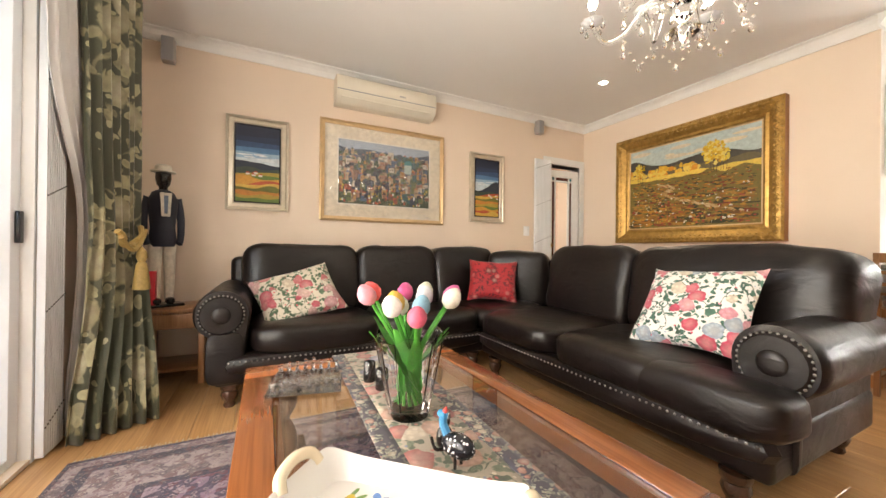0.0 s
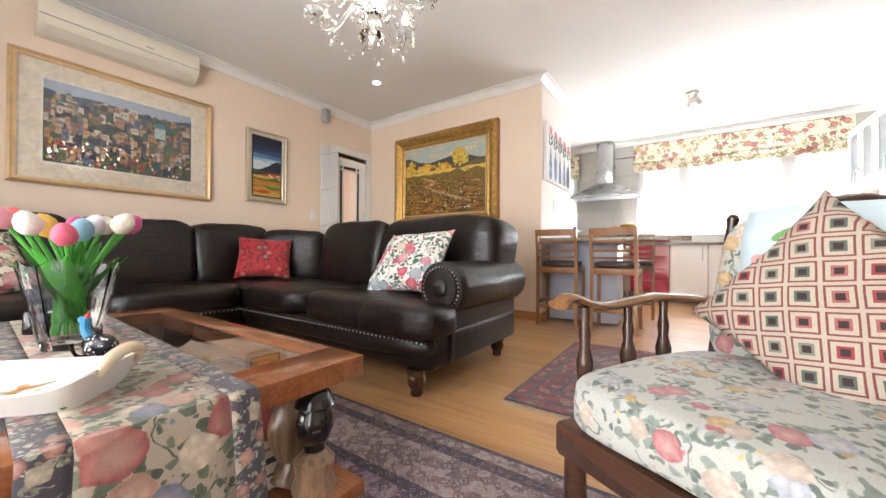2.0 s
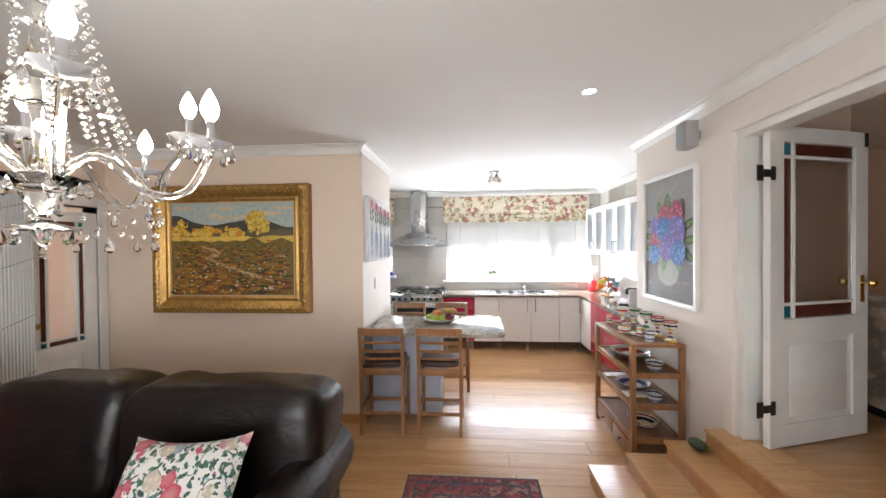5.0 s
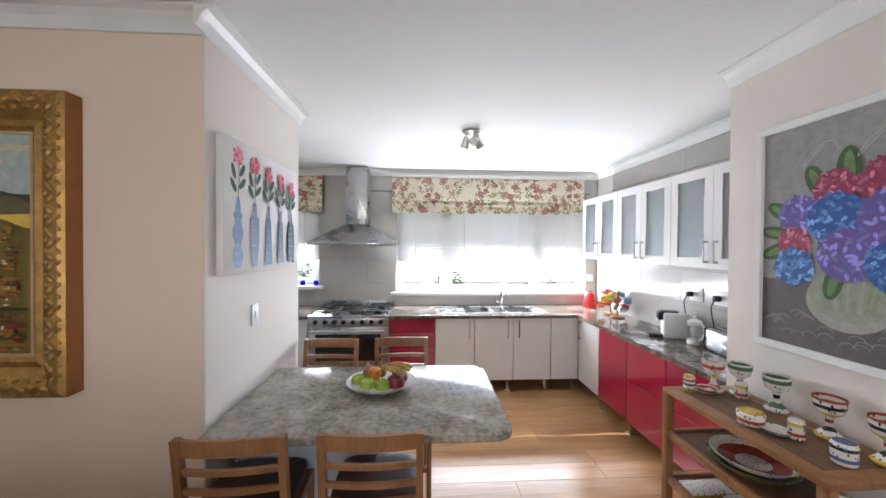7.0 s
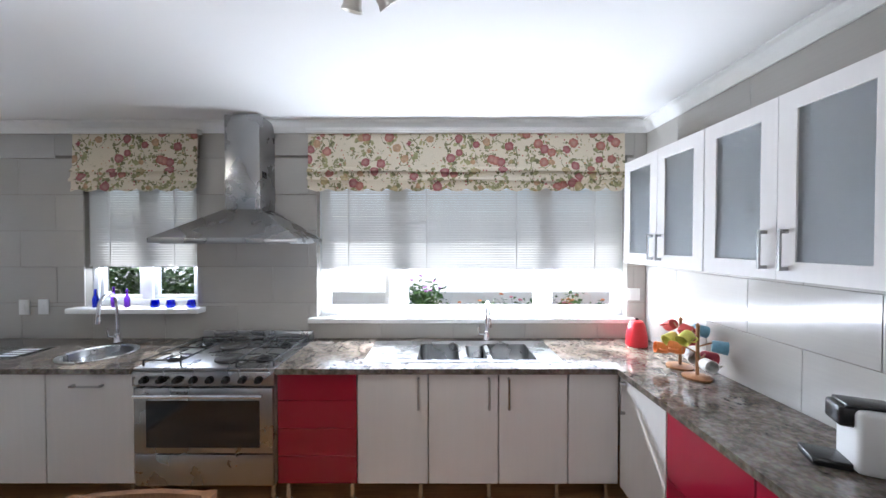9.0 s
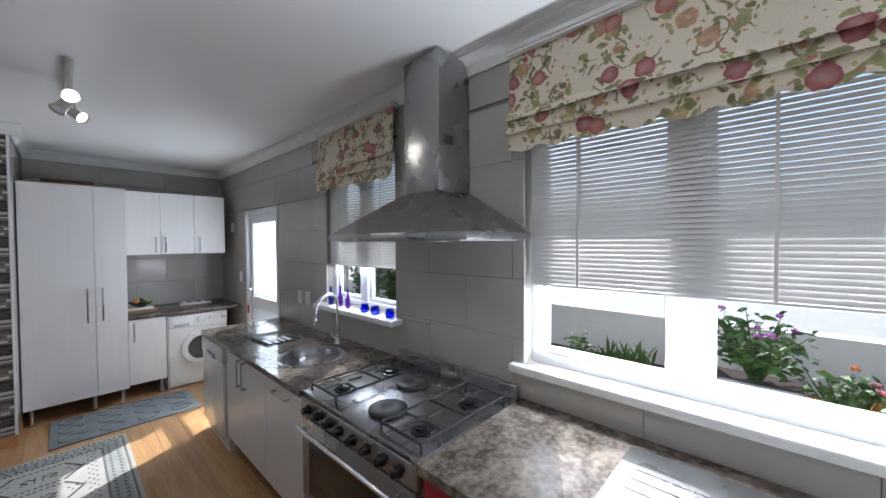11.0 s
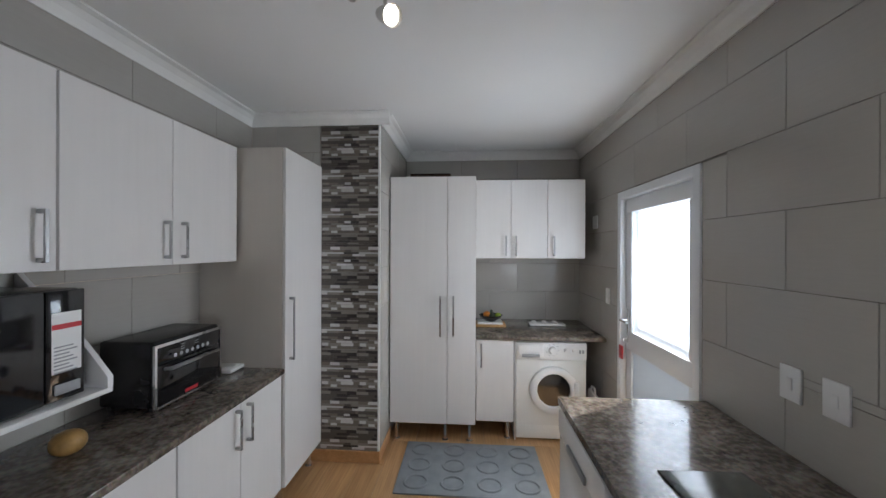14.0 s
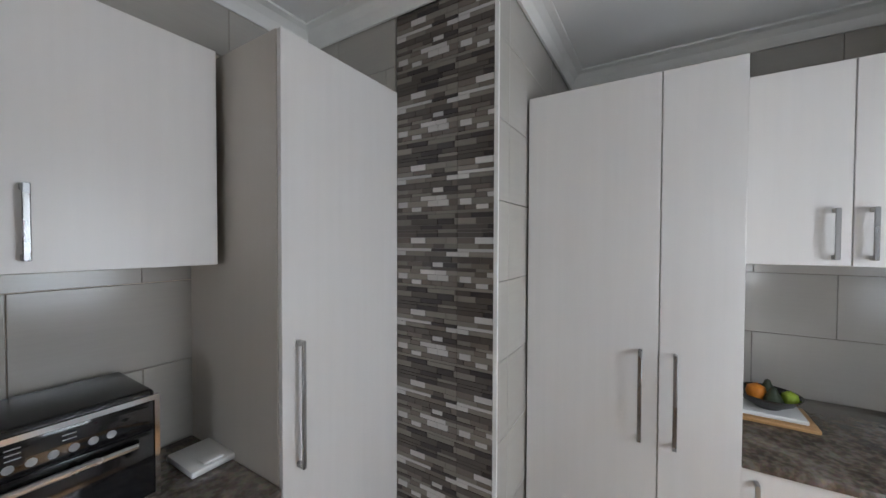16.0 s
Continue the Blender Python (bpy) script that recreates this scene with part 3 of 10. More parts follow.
def tiles(wall_ob, axis, d0, d1, a0, a1, z0, z1, holes, shift=0.0, lap=True):
    cache = {}
    row, z = 0, 0.0
    while z < z1:
        a = a0 - TW + ((row % 2) * TW / 2 if lap else 0) + shift
        while a < a1:
            r = (max(a, a0), max(z, z0), min(a + TW, a1), min(z + TH, z1))
            rects = [r] if r[2] - r[0] > 0.02 and r[3] - r[1] > 0.02 else []
            for h in holes:
                rects = less(rects, h)
            for p0, q0, p1, q1 in rects:
                w, h = round(p1 - p0 - GAP, 3), round(q1 - q0 - GAP, 3)
                if w < 0.02 or h < 0.02:
                    continue
                key = (w, h)
                if key not in cache:
                    m = B()
                    if axis == "x":
                        box(m, d0, 0, 0, d1, w, h, 0.0015, 1)
                    else:
                        box(m, 0, d0, 0, w, d1, h, 0.0015, 1)
                    cache[key] = mesh_of("tile", m, M["tile"])
                ob = new("tile", cache[key])
                ob.location = (0, p0 + GAP / 2, q0 + GAP / 2) if axis == "x" else (p0 + GAP / 2, 0, q0 + GAP / 2)
                ob.parent = wall_ob
            a += TW
        z += TH
        row += 1


D = bpy.data.objects
tiles(D["wall_kitchen_east"], "x", XW, XW + 0.012, -1.93, 5.705, 0.0, CEIL - 0.02, [BIGWIN, SMALLWIN, BACKDOOR], 0.1)
tiles(D["wall_kitchen_south"], "y", -1.94, -1.93, 4.035, XW, 0.85, CEIL - 0.02, [])
tiles(D["wall_kitchen_north"], "y", 5.70, 5.71, 4.97, XW, 0.85, CEIL - 0.02, [])
tiles(D["wall_pillar"], "y", 4.553, 4.565, 3.935, 4.49, 2.0, CEIL - 0.02, [], 0.2)
tiles(D["wall_pillar"], "x", 4.955, 4.967, 4.556, 5.70, 0.09, CEIL - 0.02, [], 0.1, False)
tiles(D["wall_east"], "x", XK, XK + 0.008, 2.35, 4.55, 0.85, CEIL - 0.02, [])

# ---------- floor: laminate planks laid along y ----------
floor = structure("floor", box(B(), XL - 0.2, -2.08, -0.12, XW + 0.2, 5.86, -0.012), M["joint"], "golden oak laminate floor in long planks", "floor")


def planks(parent, x0, x1, y0, y1, z, width=0.195, length=1.36, seed=3):
    rnd = random.Random(seed)
    cache = {}
    x = x0
    while x < x1 - 0.01:
        w = round(min(width, x1 - x), 3)
        y = y0 - rnd.choice([0.0, 0.34, 0.68, 1.02])
        while y < y1:
            a, b = max(y, y0), min(y + length, y1)
            if b - a > 0.03:
                key = (w, round(b - a, 3))
                if key not in cache:
                    cache[key] = mesh_of("plank", box(B(), 0.0008, 0.0008, -0.012, w - 0.0008, b - a - 0.0008, 0, 0.0012, 1), M["laminate"])
                ob = new("plank", cache[key])
                ob.location, ob.parent = (x, a, z), parent
            y += length
        x += width


planks(floor, XL, 4.03, -1.29, YA + 0.16, 0.0)
planks(floor, 4.03, XW, -1.93, 5.70, 0.0, seed=8)

# steps up to the dining room
for i, (ys, xe) in enumerate(((-0.47, 2.98), (-0.71, 2.93), (-0.945, 2.88))):
    z = 0.125 * (i + 1)
    st = structure("step", box(B(), 0.3, -1.29, z - 0.125, xe - 0.01, ys - 0.012, z - 0.02), M["skirting"], "golden laminate step up to the dining room", "step")
    part("tread", box(B(), 0.3, -1.289, z - 0.02, xe, ys, z, 0.004), M["laminate"], st)
    part("nosing", box(B(), 0.3, ys - 0.006, z - 0.022, xe, ys + 0.004, z + 0.002, 0.002), M["skirting"], st, "pale metal-edged step nosing")

structure("step", box(B(), 0.3, -1.29, 0.375, 2.80, -1.165, DF - 0.02), M["skirting"], "golden laminate top step into the dining room", "step")
structure("step", box(B(), 0.3, -1.291, DF - 0.02, 2.80, -1.15, DF, 0.004), M["laminate"], "golden laminate threshold of the dining room", "step")
structure("wall_plinth", box(B(), 0.3, -1.44, 0.3, 2.72, -1.291, DF - 0.012), M["joint"], "plain base under the opening", "wall")
planks(D["wall_plinth"], 0.3, 2.72, -1.438, -1.292, DF, 0.5, 0.3, 31)

# ---------- dining room beyond the opening ----------
dfloor = structure("floor_dining", box(box(B(), -0.6, -5.6, 0.3, 5.8, -2.36, DF - 0.012), -0.6, -2.36, 0.3, 3.12, -1.445, DF - 0.012), M["joint"], "raised laminate dining room floor", "floor")
planks(dfloor, 0.3, 5.6, -5.4, -2.36, DF, 0.195, 1.9, 21)
planks(dfloor, 0.3, 3.12, -2.36, -1.44, DF, 0.195, 1.9, 22)
wall("wall_dining_side", "x", 3.12, 3.3, -2.35, -1.44, DF, 3.2, [], M["peach"], "cream side wall of the dining room")
wall("wall_dining_recess", "y", -2.35, -2.2, 3.3, 5.8, DF, 3.2, [], M["peach"], "cream recess wall of the dining room")
wall("wall_dining_south", "y", -5.6, -5.4, -0.6, 5.8, DF, 3.2, [], M["peach"], "cream far wall of the dining room hung with pictures")
wall("wall_dining_east", "x", 5.6, 5.8, -5.4, -2.35, DF, 3.2, [], M["peach"], "cream end wall of the dining room")
wall("wall_dining_west", "x", -0.6, -0.4, -5.4, -1.44, DF, 3.2, [], M["peach"], "cream wall closing the dining room")
structure("ceiling_dining", box(B(), -0.6, -5.6, 2.95, 5.8, -1.445, 3.1), M["ceiling"], "white dining room ceiling", "ceiling")
structure("wall_dining_upper", box(B(), -0.6, -1.44, CEIL + 0.1, 5.8, -1.3, 3.1), M["wall_pale"], "plain wall above the opening", "wall")
structure("trim", box(B(), XL - 0.21, 2.765, 0, XL + 0.004, 2.785, 2.25, 0.002), M["trim"], "white jamb lining of the sliding door", "jamb")
# casing of the opening
for x0, x1, z0, z1 in ((2.72, 2.80, 0.5, 2.49), (0.67, 0.75, 0.5, 2.49), (0.75, 2.72, 2.41, 2.49)):
    structure("trim", box(B(), x0, -1.292, z0, x1, -1.272, z1, 0.004), M["wall_pale"], "painted casing round the dining room opening", "casing")
for x0, x1, z0, z1 in ((2.665, 2.72, 0.5, 2.41), (0.75, 0.80, 0.5, 2.41), (0.80, 2.665, 2.36, 2.41)):
    structure("trim", box(B(), x0, -1.44, z0, x1, -1.30, z1, 0.004), M["trim"], "white painted door frame of the opening", "frame")

# ---------- passage beyond the living room door ----------
wall("wall_passage_north", "y", 5.35, 5.5, 2.2, 3.9, 0, 2.6, [], M["peach"], "peach wall of the passage")
# the opening is added out of view to hold the passage fill lamp
wall("wall_passage_west", "x", 2.05, 2.2, YA + 0.16, 5.5, 0, 2.6, [(4.42, 0.9, 5.14, 2.06)], M["peach"], "peach side wall of the passage")
wall("wall_passage_east", "x", 3.78, 3.925, YA + 0.16, 5.35, 0, 2.6, [], M["peach"], "peach side wall of the passage")
structure("ceiling_passage", box(B(), 2.05, YA + 0.16, 2.55, 3.925, 5.5, 2.65), M["ceiling"], "white passage ceiling", "ceiling")
planks(floor, 2.2, 3.78, YA + 0.16, 5.35, 0.0, seed=12)

# ---------- outside ----------
structure("ground", box(B(), -60, -60, -0.3, 60, 60, -0.14), M["paving"], "pale paved ground outside", "ground")
wall("garden_wall", "x", 8.9, 9.1, -8, 12, -0.14, 1.0, [], M["outer"], "bright white garden wall outside the kitchen")

# unseen slab added to keep the sun off the upper blind slats
structure("roof_eave", box(box(B(), XW + 0.225, -2.4, 2.55, 7.60, 6.2, 2.62), 7.605, -2.4, 2.50, 7.63, 6.2, 2.66), M["outer"], "white slab added out of view to shade the upper kitchen blinds", "eave")

# ---------- kitchen ----------


def handle(parent, at, length, axis="z", out=(-1, 0, 0), name="handle"):
    """A flat bar handle on two posts."""
    o = Vector(out)
    a = Vector({"x": (1, 0, 0), "y": (0, 1, 0), "z": (0, 0, 1)}[axis])
    side = a.cross(o)
    p = Vector(at)
    bm = B()

    def bar(c, ha, ho, hs):
        v = [c + sa * ha * a + so * ho * o + ss * hs * side for sa in (-1, 1) for so in (-1, 1) for ss in (-1, 1)]
        lo = [min(q[i] for q in v) for i in range(3)]
        hi = [max(q[i] for q in v) for i in range(3)]
        box(bm, *lo, *hi, 0.002, 1)
    bar(p + o * 0.031, length / 2, 0.004, 0.007)
    for s in (-1, 1):
        bar(p + a * s * (length / 2 - 0.008) + o * 0.014, 0.008, 0.014, 0.007)
    return part(name, bm, M["steel"], parent, "brushed steel handle")


def leg(parent, x, y, h=0.15):
    bm = B()
    lathe(bm, [(0.016, 0.006), (0.016, h), ], 14, (x, y, 0))
    lathe(bm, [(0.026, 0), (0.027, 0.006), (0.02, 0.012), (0.016, 0.013)], 14, (x, y, 0))
    part("leg", bm, M["chrome"], parent, "chrome leg")


def unit(name, label, x0, y0, z0, x1, y1, z1, face, splits, material="cab", handles=(), legs=(), group="", axis_z=(), glass=False, category="cabinet", top=None):
    """A cabinet with a carcass and doors on one face. splits: the doors' bounds along the face; axis_z: bounds in height;
    handles: (along, height, length, direction)."""
    at = ((x0 + x1) / 2, (y0 + y1) / 2, 0 if legs else z0)
    th = thing(name, at, label, category, group)
    T = 0.018
    ox, oy, oz = at
    X0, X1, Y0, Y1, Z0, Z1 = x0 - ox, x1 - ox, y0 - oy, y1 - oy, z0 - oz, z1 - oz
    out = {"-x": (-1, 0, 0), "+x": (1, 0, 0), "-y": (0, -1, 0), "+y": (0, 1, 0)}[face]
    body = B()
    c = [X0, Y0, Z0, X1, Y1, Z1]
    k = {"-x": 0, "+x": 3, "-y": 1, "+y": 4}[face]
    c[k] += -(T + 0.002) * sum(out)
    if top:
        c[5] = top - oz
    box(body, *c, 0.0015, 1)
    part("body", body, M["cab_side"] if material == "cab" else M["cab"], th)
    zs = list(axis_z) or [z0, z1]
    zs = [z - oz for z in zs]
    al = [s - (oy if "x" in face else ox) for s in splits]
    g = 0.0018
    front = c[k]
    for za, zb in zip(zs, zs[1:]):
        for a, b in zip(al, al[1:]):
            f0, f1 = sorted((front + 0.002 * sum(out), front + (T + 0.002) * sum(out)))
            d = B()
            more = []
            if glass:
                rs = less([(a + g, za + g, b - g, zb - g)], (a + 0.075, za + 0.075, b - 0.075, zb - 0.075))
                box(d, rs[0][0], f0, rs[0][1], rs[0][2], f1, rs[0][3])
                more = rs[1:]
            elif "x" in face:
                box(d, f0, a + g, za + g, f1, b - g, zb - g, 0.0015, 1)
            else:
                box(d, a + g, f0, za + g, b - g, f1, zb - g, 0.0015, 1)
            door = part("drawer_front" if material == "red" else "door", d, M[material], th)
            for r in more:
                part("stile", box(B(), r[0], f0, r[1], r[2], f1, r[3]), M[material], door)
            if glass:
                p = B()
                m0 = f0 + 0.005
                box(p, a + 0.07, m0, za + 0.07, b - 0.07, m0 + 0.005, zb - 0.07)
                part("pane", p, M["frost"], door, "frosted glass pane")
    for u, z, ln, ax in handles:
        fr = front + (T + 0.002) * sum(out)
        p = (fr, u - oy, z - oz) if "x" in face else (u - ox, fr, z - oz)
        handle(th, p, ln, ax, out)
    for lx, ly in legs:
        leg(th, lx - ox, ly - oy, z0)
    return th


# run under the window (faces -x); the oven stands in it
F = 6.13
unit("drawer_unit", "red gloss drawer unit beside the range cooker", F, 0.305, 0.15, XW - 0.03, 0.815, 0.865, "-x", [0.305, 0.815], "red",
     legs=[(F + 0.06, 0.35), (F + 0.06, 0.77)], axis_z=[0.15, 0.33, 0.51, 0.69, 0.865])
for a, b, hs in ((-0.15, 0.30, [-0.09]), (-0.60, -0.155, [-0.54]), (-1.045, -0.605, [-0.665]), (-1.37, -1.05, [])):
    unit("base_cabinet", "white grained base cabinet under the sink worktop", F, a, 0.15, XW - 0.03, b, 0.865, "-x", [a, b], "cab",
         handles=[(h, 0.74, 0.2, "z") for h in hs], legs=[(F + 0.06, a + 0.05)], group="white base cabinets", top=0.68)
# run on the right wall (faces +y)
R = -1.37
unit("base_cabinet", "narrow white corner cabinet beside red drawers", 5.65, -1.92, 0.15, 6.11, R, 0.865, "+y", [5.65, 6.11], "cab", handles=[(6.05, 0.74, 0.2, "z")], legs=[(5.7, R - 0.06)], group="white base cabinets")
for a, b in ((5.145, 5.645), (4.645, 5.14), (4.06, 4.64)):
    unit("drawer_unit", "wide deep-red gloss drawer unit under the granite worktop", a, -1.92, 0.15, b, R, 0.865, "+y", [a, b], "red",
         legs=[(a + 0.05, R - 0.06)], axis_z=[0.15, 0.52, 0.865], group="red drawer units")
# glazed wall cabinets on the right wall
U = -1.58
for a, b in ((5.70, 6.49), (4.905, 5.695), (4.06, 4.90)):
    m = (a + b) / 2
    unit("wall_cabinet", "white wall cabinet with frosted glass doors", a, -1.925, 1.55, b, U, 2.28, "+y", [a, m, b], "cab",
         handles=[(m - 0.045, 1.67, 0.16, "z"), (m + 0.045, 1.67, 0.16, "z")], group="glazed wall cabinets", glass=True)
# run left of the oven
unit("base_cabinet", "white base cabinet with a bar handle beside the range", F, 1.735, 0.15, XW - 0.03, 2.30, 0.865, "-x", [1.735, 2.30], "cab", handles=[(2.02, 0.79, 0.2, "y")], legs=[(F + 0.06, 1.8)], group="white base cabinets", top=0.66)
unit("base_cabinet", "white double-door cabinet under the prep sink", F, 2.305, 0.15, XW - 0.03, 3.08, 0.865, "-x", [2.305, 2.69, 3.08], "cab",
     handles=[(2.65, 0.74, 0.2, "z"), (2.74, 0.74, 0.2, "z")], legs=[(F + 0.06, 3.03)], group="white base cabinets", top=0.66)
# dishwasher
dw = thing("dishwasher", (6.45, 3.39, 0), "white freestanding dishwasher under the worktop end", "dishwasher")
part("body", box(B(), -0.31, -0.30, 0.03, 0.32, 0.30, 0.86, 0.006), M["enamel"], dw)
part("door", box(B(), -0.345, -0.297, 0.12, -0.312, 0.297, 0.72, 0.008), M["enamel"], dw)
part("control_panel", box(B(), -0.35, -0.297, 0.725, -0.312, 0.297, 0.855, 0.01), M["white"], dw)
part("handle", box(B(), -0.362, -0.12, 0.735, -0.35, 0.12, 0.765, 0.004), M["grey"], dw)
part("kickboard", box(B(), -0.30, -0.29, 0.0, -0.27, 0.29, 0.11), M["white"], dw)
part("kickboard", box(B(), -0.24, 0.292, 0.0, 0.3, 0.302, 0.1), M["white"], dw)

# worktops
BOWLS = ((6.27, -0.36, 6.64, -0.07), (6.30, -0.555, 6.60, -0.415), (6.27, -0.885, 6.64, -0.585))
rects = [(6.10, -1.925, XW - 0.004, 0.818)]
for r in BOWLS:
    rects = less(rects, r)
wt = thing("worktop", (5.4, -1.6, 0.868), "polished grey-brown granite worktop in an L shape", "worktop")
rects += [(4.04, -1.925, 6.0995, -1.345)]
for r in rects:
    part("slab", box(B(), r[0] - 5.4, r[1] + 1.6, 0, r[2] - 5.4, r[3] + 1.6, 0.035), M["granite"], wt, "", False)


def round_hole(bm, x0, y0, x1, y1, z0, z1, cx, cy, r, n=32):
    sq, ci = [], []
    for i in range(n):
        a = 2 * math.pi * i / n
        c, s_ = math.cos(a), math.sin(a)
        k = 1 / max(abs(c), abs(s_))
        px = cx + c * k * (x1 - x0) / 2
        py = cy + s_ * k * (y1 - y0) / 2
        sq.append((px, py))
        ci.append((cx + r * c, cy + r * s_))
    def row(p, z):
        return [bm.verts.new((x, y, z)) for x, y in p]
    skin(bm, [row(sq, z0), row(sq, z1), row(ci, z1), row(ci, z0)], False)


SX, SY, SR = 6.42, 2.235, 0.20
wt = thing("worktop", (6.45, 2.7, 0.868), "polished grey-brown granite worktop with a prep sink", "worktop")
for r in less([(6.10, 1.732, XW - 0.004, 3.70)], (SX - 0.24, SY - 0.24, SX + 0.24, SY + 0.24)):
    part("slab", box(B(), r[0] - 6.45, r[1] - 2.7, 0, r[2] - 6.45, r[3] - 2.7, 0.035), M["granite"], wt, "", False)
bm = B()
round_hole(bm, SX - 0.24 - 6.45, SY - 0.24 - 2.7, SX + 0.24 - 6.45, SY + 0.24 - 2.7, 0, 0.035, SX - 6.45, SY - 2.7, SR)
part("slab", bm, M["granite"], wt, "", False)
tagged(part("worktop", box(B(), XK + 0.01, 2.35, 0.868, 4.505, 4.0, 0.903, 0.008), M["granite"]), "dark granite worktop carrying small ovens", "worktop")
tagged(part("worktop", box(B(), 5.715, 4.925, 0.868, XW - 0.01, 5.698, 0.903, 0.008), M["granite"]), "granite worktop over the washing machine", "worktop")


def range_cooker():
    th = thing("range_cooker", (6.44, 1.275, 0), "stainless steel range cooker with gas and electric plates", "cooker")
    w = 0.452
    part("body", box(B(), -0.30, -w, 0.14, 0.36, w, 0.885, 0.004), M["steel"], th)
    part("hob_top", box(B(), -0.325, -w, 0.885, 0.36, w, 0.905, 0.006), M["steel"], th)
    part("upstand", box(B(), 0.335, -w, 0.905, 0.365, w, 0.975, 0.006), M["steel"], th)
    part("control_panel", box(B(), -0.335, -w, 0.79, -0.30, w, 0.884, 0.008), M["steel"], th)
    for i in range(8):
        y = -0.36 + i * 0.103
        bm = B()
        cyl(bm, (-0.335, y, 0.835), (-0.347, y, 0.835), 0.024, 0.024, 18)
        cyl(bm, (-0.347, y, 0.835), (-0.372, y, 0.835), 0.017, 0.015, 18)
        part("knob", bm, [M["black"]], th, "black control knob")
    od = part("oven_door", box(B(), -0.335, -w + 0.01, 0.36, -0.302, w - 0.01, 0.78, 0.006), M["steel"], th)
    part("glass", box(B(), -0.338, -0.36, 0.40, -0.3352, 0.36, 0.70), M["blackglass"], od, "black oven glass")
    bm = tube(B(), [(-0.38, -0.40, 0.745), (-0.38, 0.40, 0.745)], 0.012, 12)
    for y in (-0.36, 0.36):
        cyl(bm, (-0.335, y, 0.745), (-0.38, y, 0.745), 0.009)
    part("handle", bm, M["chrome"], od)
    part("drawer_front", box(B(), -0.33, -w + 0.01, 0.15, -0.302, w - 0.01, 0.35, 0.006), M["steel"], th)
    for x, y in ((-0.24, -0.4), (-0.24, 0.4)):
        leg(th, x, y, 0.14)
    for y in (-0.07, 0.07):
        bm = lathe(B(), [(0.085, 0), (0.092, 0.004), (0.09, 0.016), (0.083, 0.02), (0.03, 0.02), (0.025, 0.017), (0.001, 0.017)], 28, (0.12 if y > 0 else -0.16, y, 0.905))
        part("hotplate", bm, M["iron"], th, "dark solid hotplate")
    for y in (-0.31, 0.29):
        for x in (-0.17, 0.14):
            bm = lathe(B(), [(0.05, 0), (0.052, 0.008), (0.036, 0.012), (0.036, 0.02), (0.03, 0.024), (0.001, 0.024)], 22, (x, y, 0.905))
            part("burner", bm, M["black"], th, "black gas burner cap")
        bm = B()
        z = 0.943
        for xs in (-0.29, 0.265):
            tube(bm, [(xs, y - 0.12, z), (xs, y + 0.12, z)], 0.006, 6)
        for ys in (-0.12, 0.12):
            tube(bm, [(-0.29, y + ys, z), (0.265, y + ys, z)], 0.006, 6)
        tube(bm, [(-0.012, y - 0.12, z), (-0.012, y + 0.12, z)], 0.006, 6)
        for x in (-0.17, 0.14):
            for dx, dy in ((1, 0), (-1, 0), (0, 1), (0, -1)):
                tube(bm, [(x + dx * 0.028, y + dy * 0.028, z + 0.004), (x + dx * 0.11, y + dy * 0.11, z)], 0.005, 6)
        for xs in (-0.29, 0.265):
            for ys in (-0.12, 0.12):
                cyl(bm, (xs, y + ys, 0.905), (xs, y + ys, z), 0.006, 0.006, 6)
        part("pan_support", bm, M["rubber"], th, "black cast iron pan support")


range_cooker()


def hood():
    th = thing("extractor_hood", (XW, 1.275, 1.70), "stainless steel chimney extractor hood over the range", "extractor hood")
    bm = B()
    d, w = 0.50, 0.515
    lo = [bm.verts.new(p) for p in ((-d, -w, 0.035), (-0.003, -w, 0.035), (-0.003, w, 0.035), (-d, w, 0.035))]
    hi = [bm.verts.new(p) for p in ((-0.255, -0.135, 0.255), (-0.003, -0.135, 0.255), (-0.003, 0.135, 0.255), (-0.255, 0.135, 0.255))]
    skin(bm, [lo, hi])
    part("canopy", bm, M["steel"], th, "", False)
    part("rim", box(B(), -d - 0.004, -w - 0.004, 0, -0.003, w + 0.004, 0.034, 0.003), M["steel"], th)
    part("chimney", box(B(), -0.25, -0.132, 0.256, -0.003, 0.132, 0.972, 0.003), M["steel"], th)
    bm = B()
    for i in range(6):
        box(bm, -0.21 + i * 0.012, -0.134, 0.50, -0.204 + i * 0.012, -0.131, 0.55)
    part("vent", bm, M["black"], th, "dark vent slots")
    part("filter", box(B(), -d + 0.03, -w + 0.06, -0.006, -0.04, w - 0.06, 0.002), M["grey"], th)
    for y in (-0.3, 0.3):
        part("lens", lathe(B(), [(0.03, -0.004), (0.032, 0.004), (0.001, 0.004)], 18, (-0.42, y, -0.004)), M["white"], th)


hood()


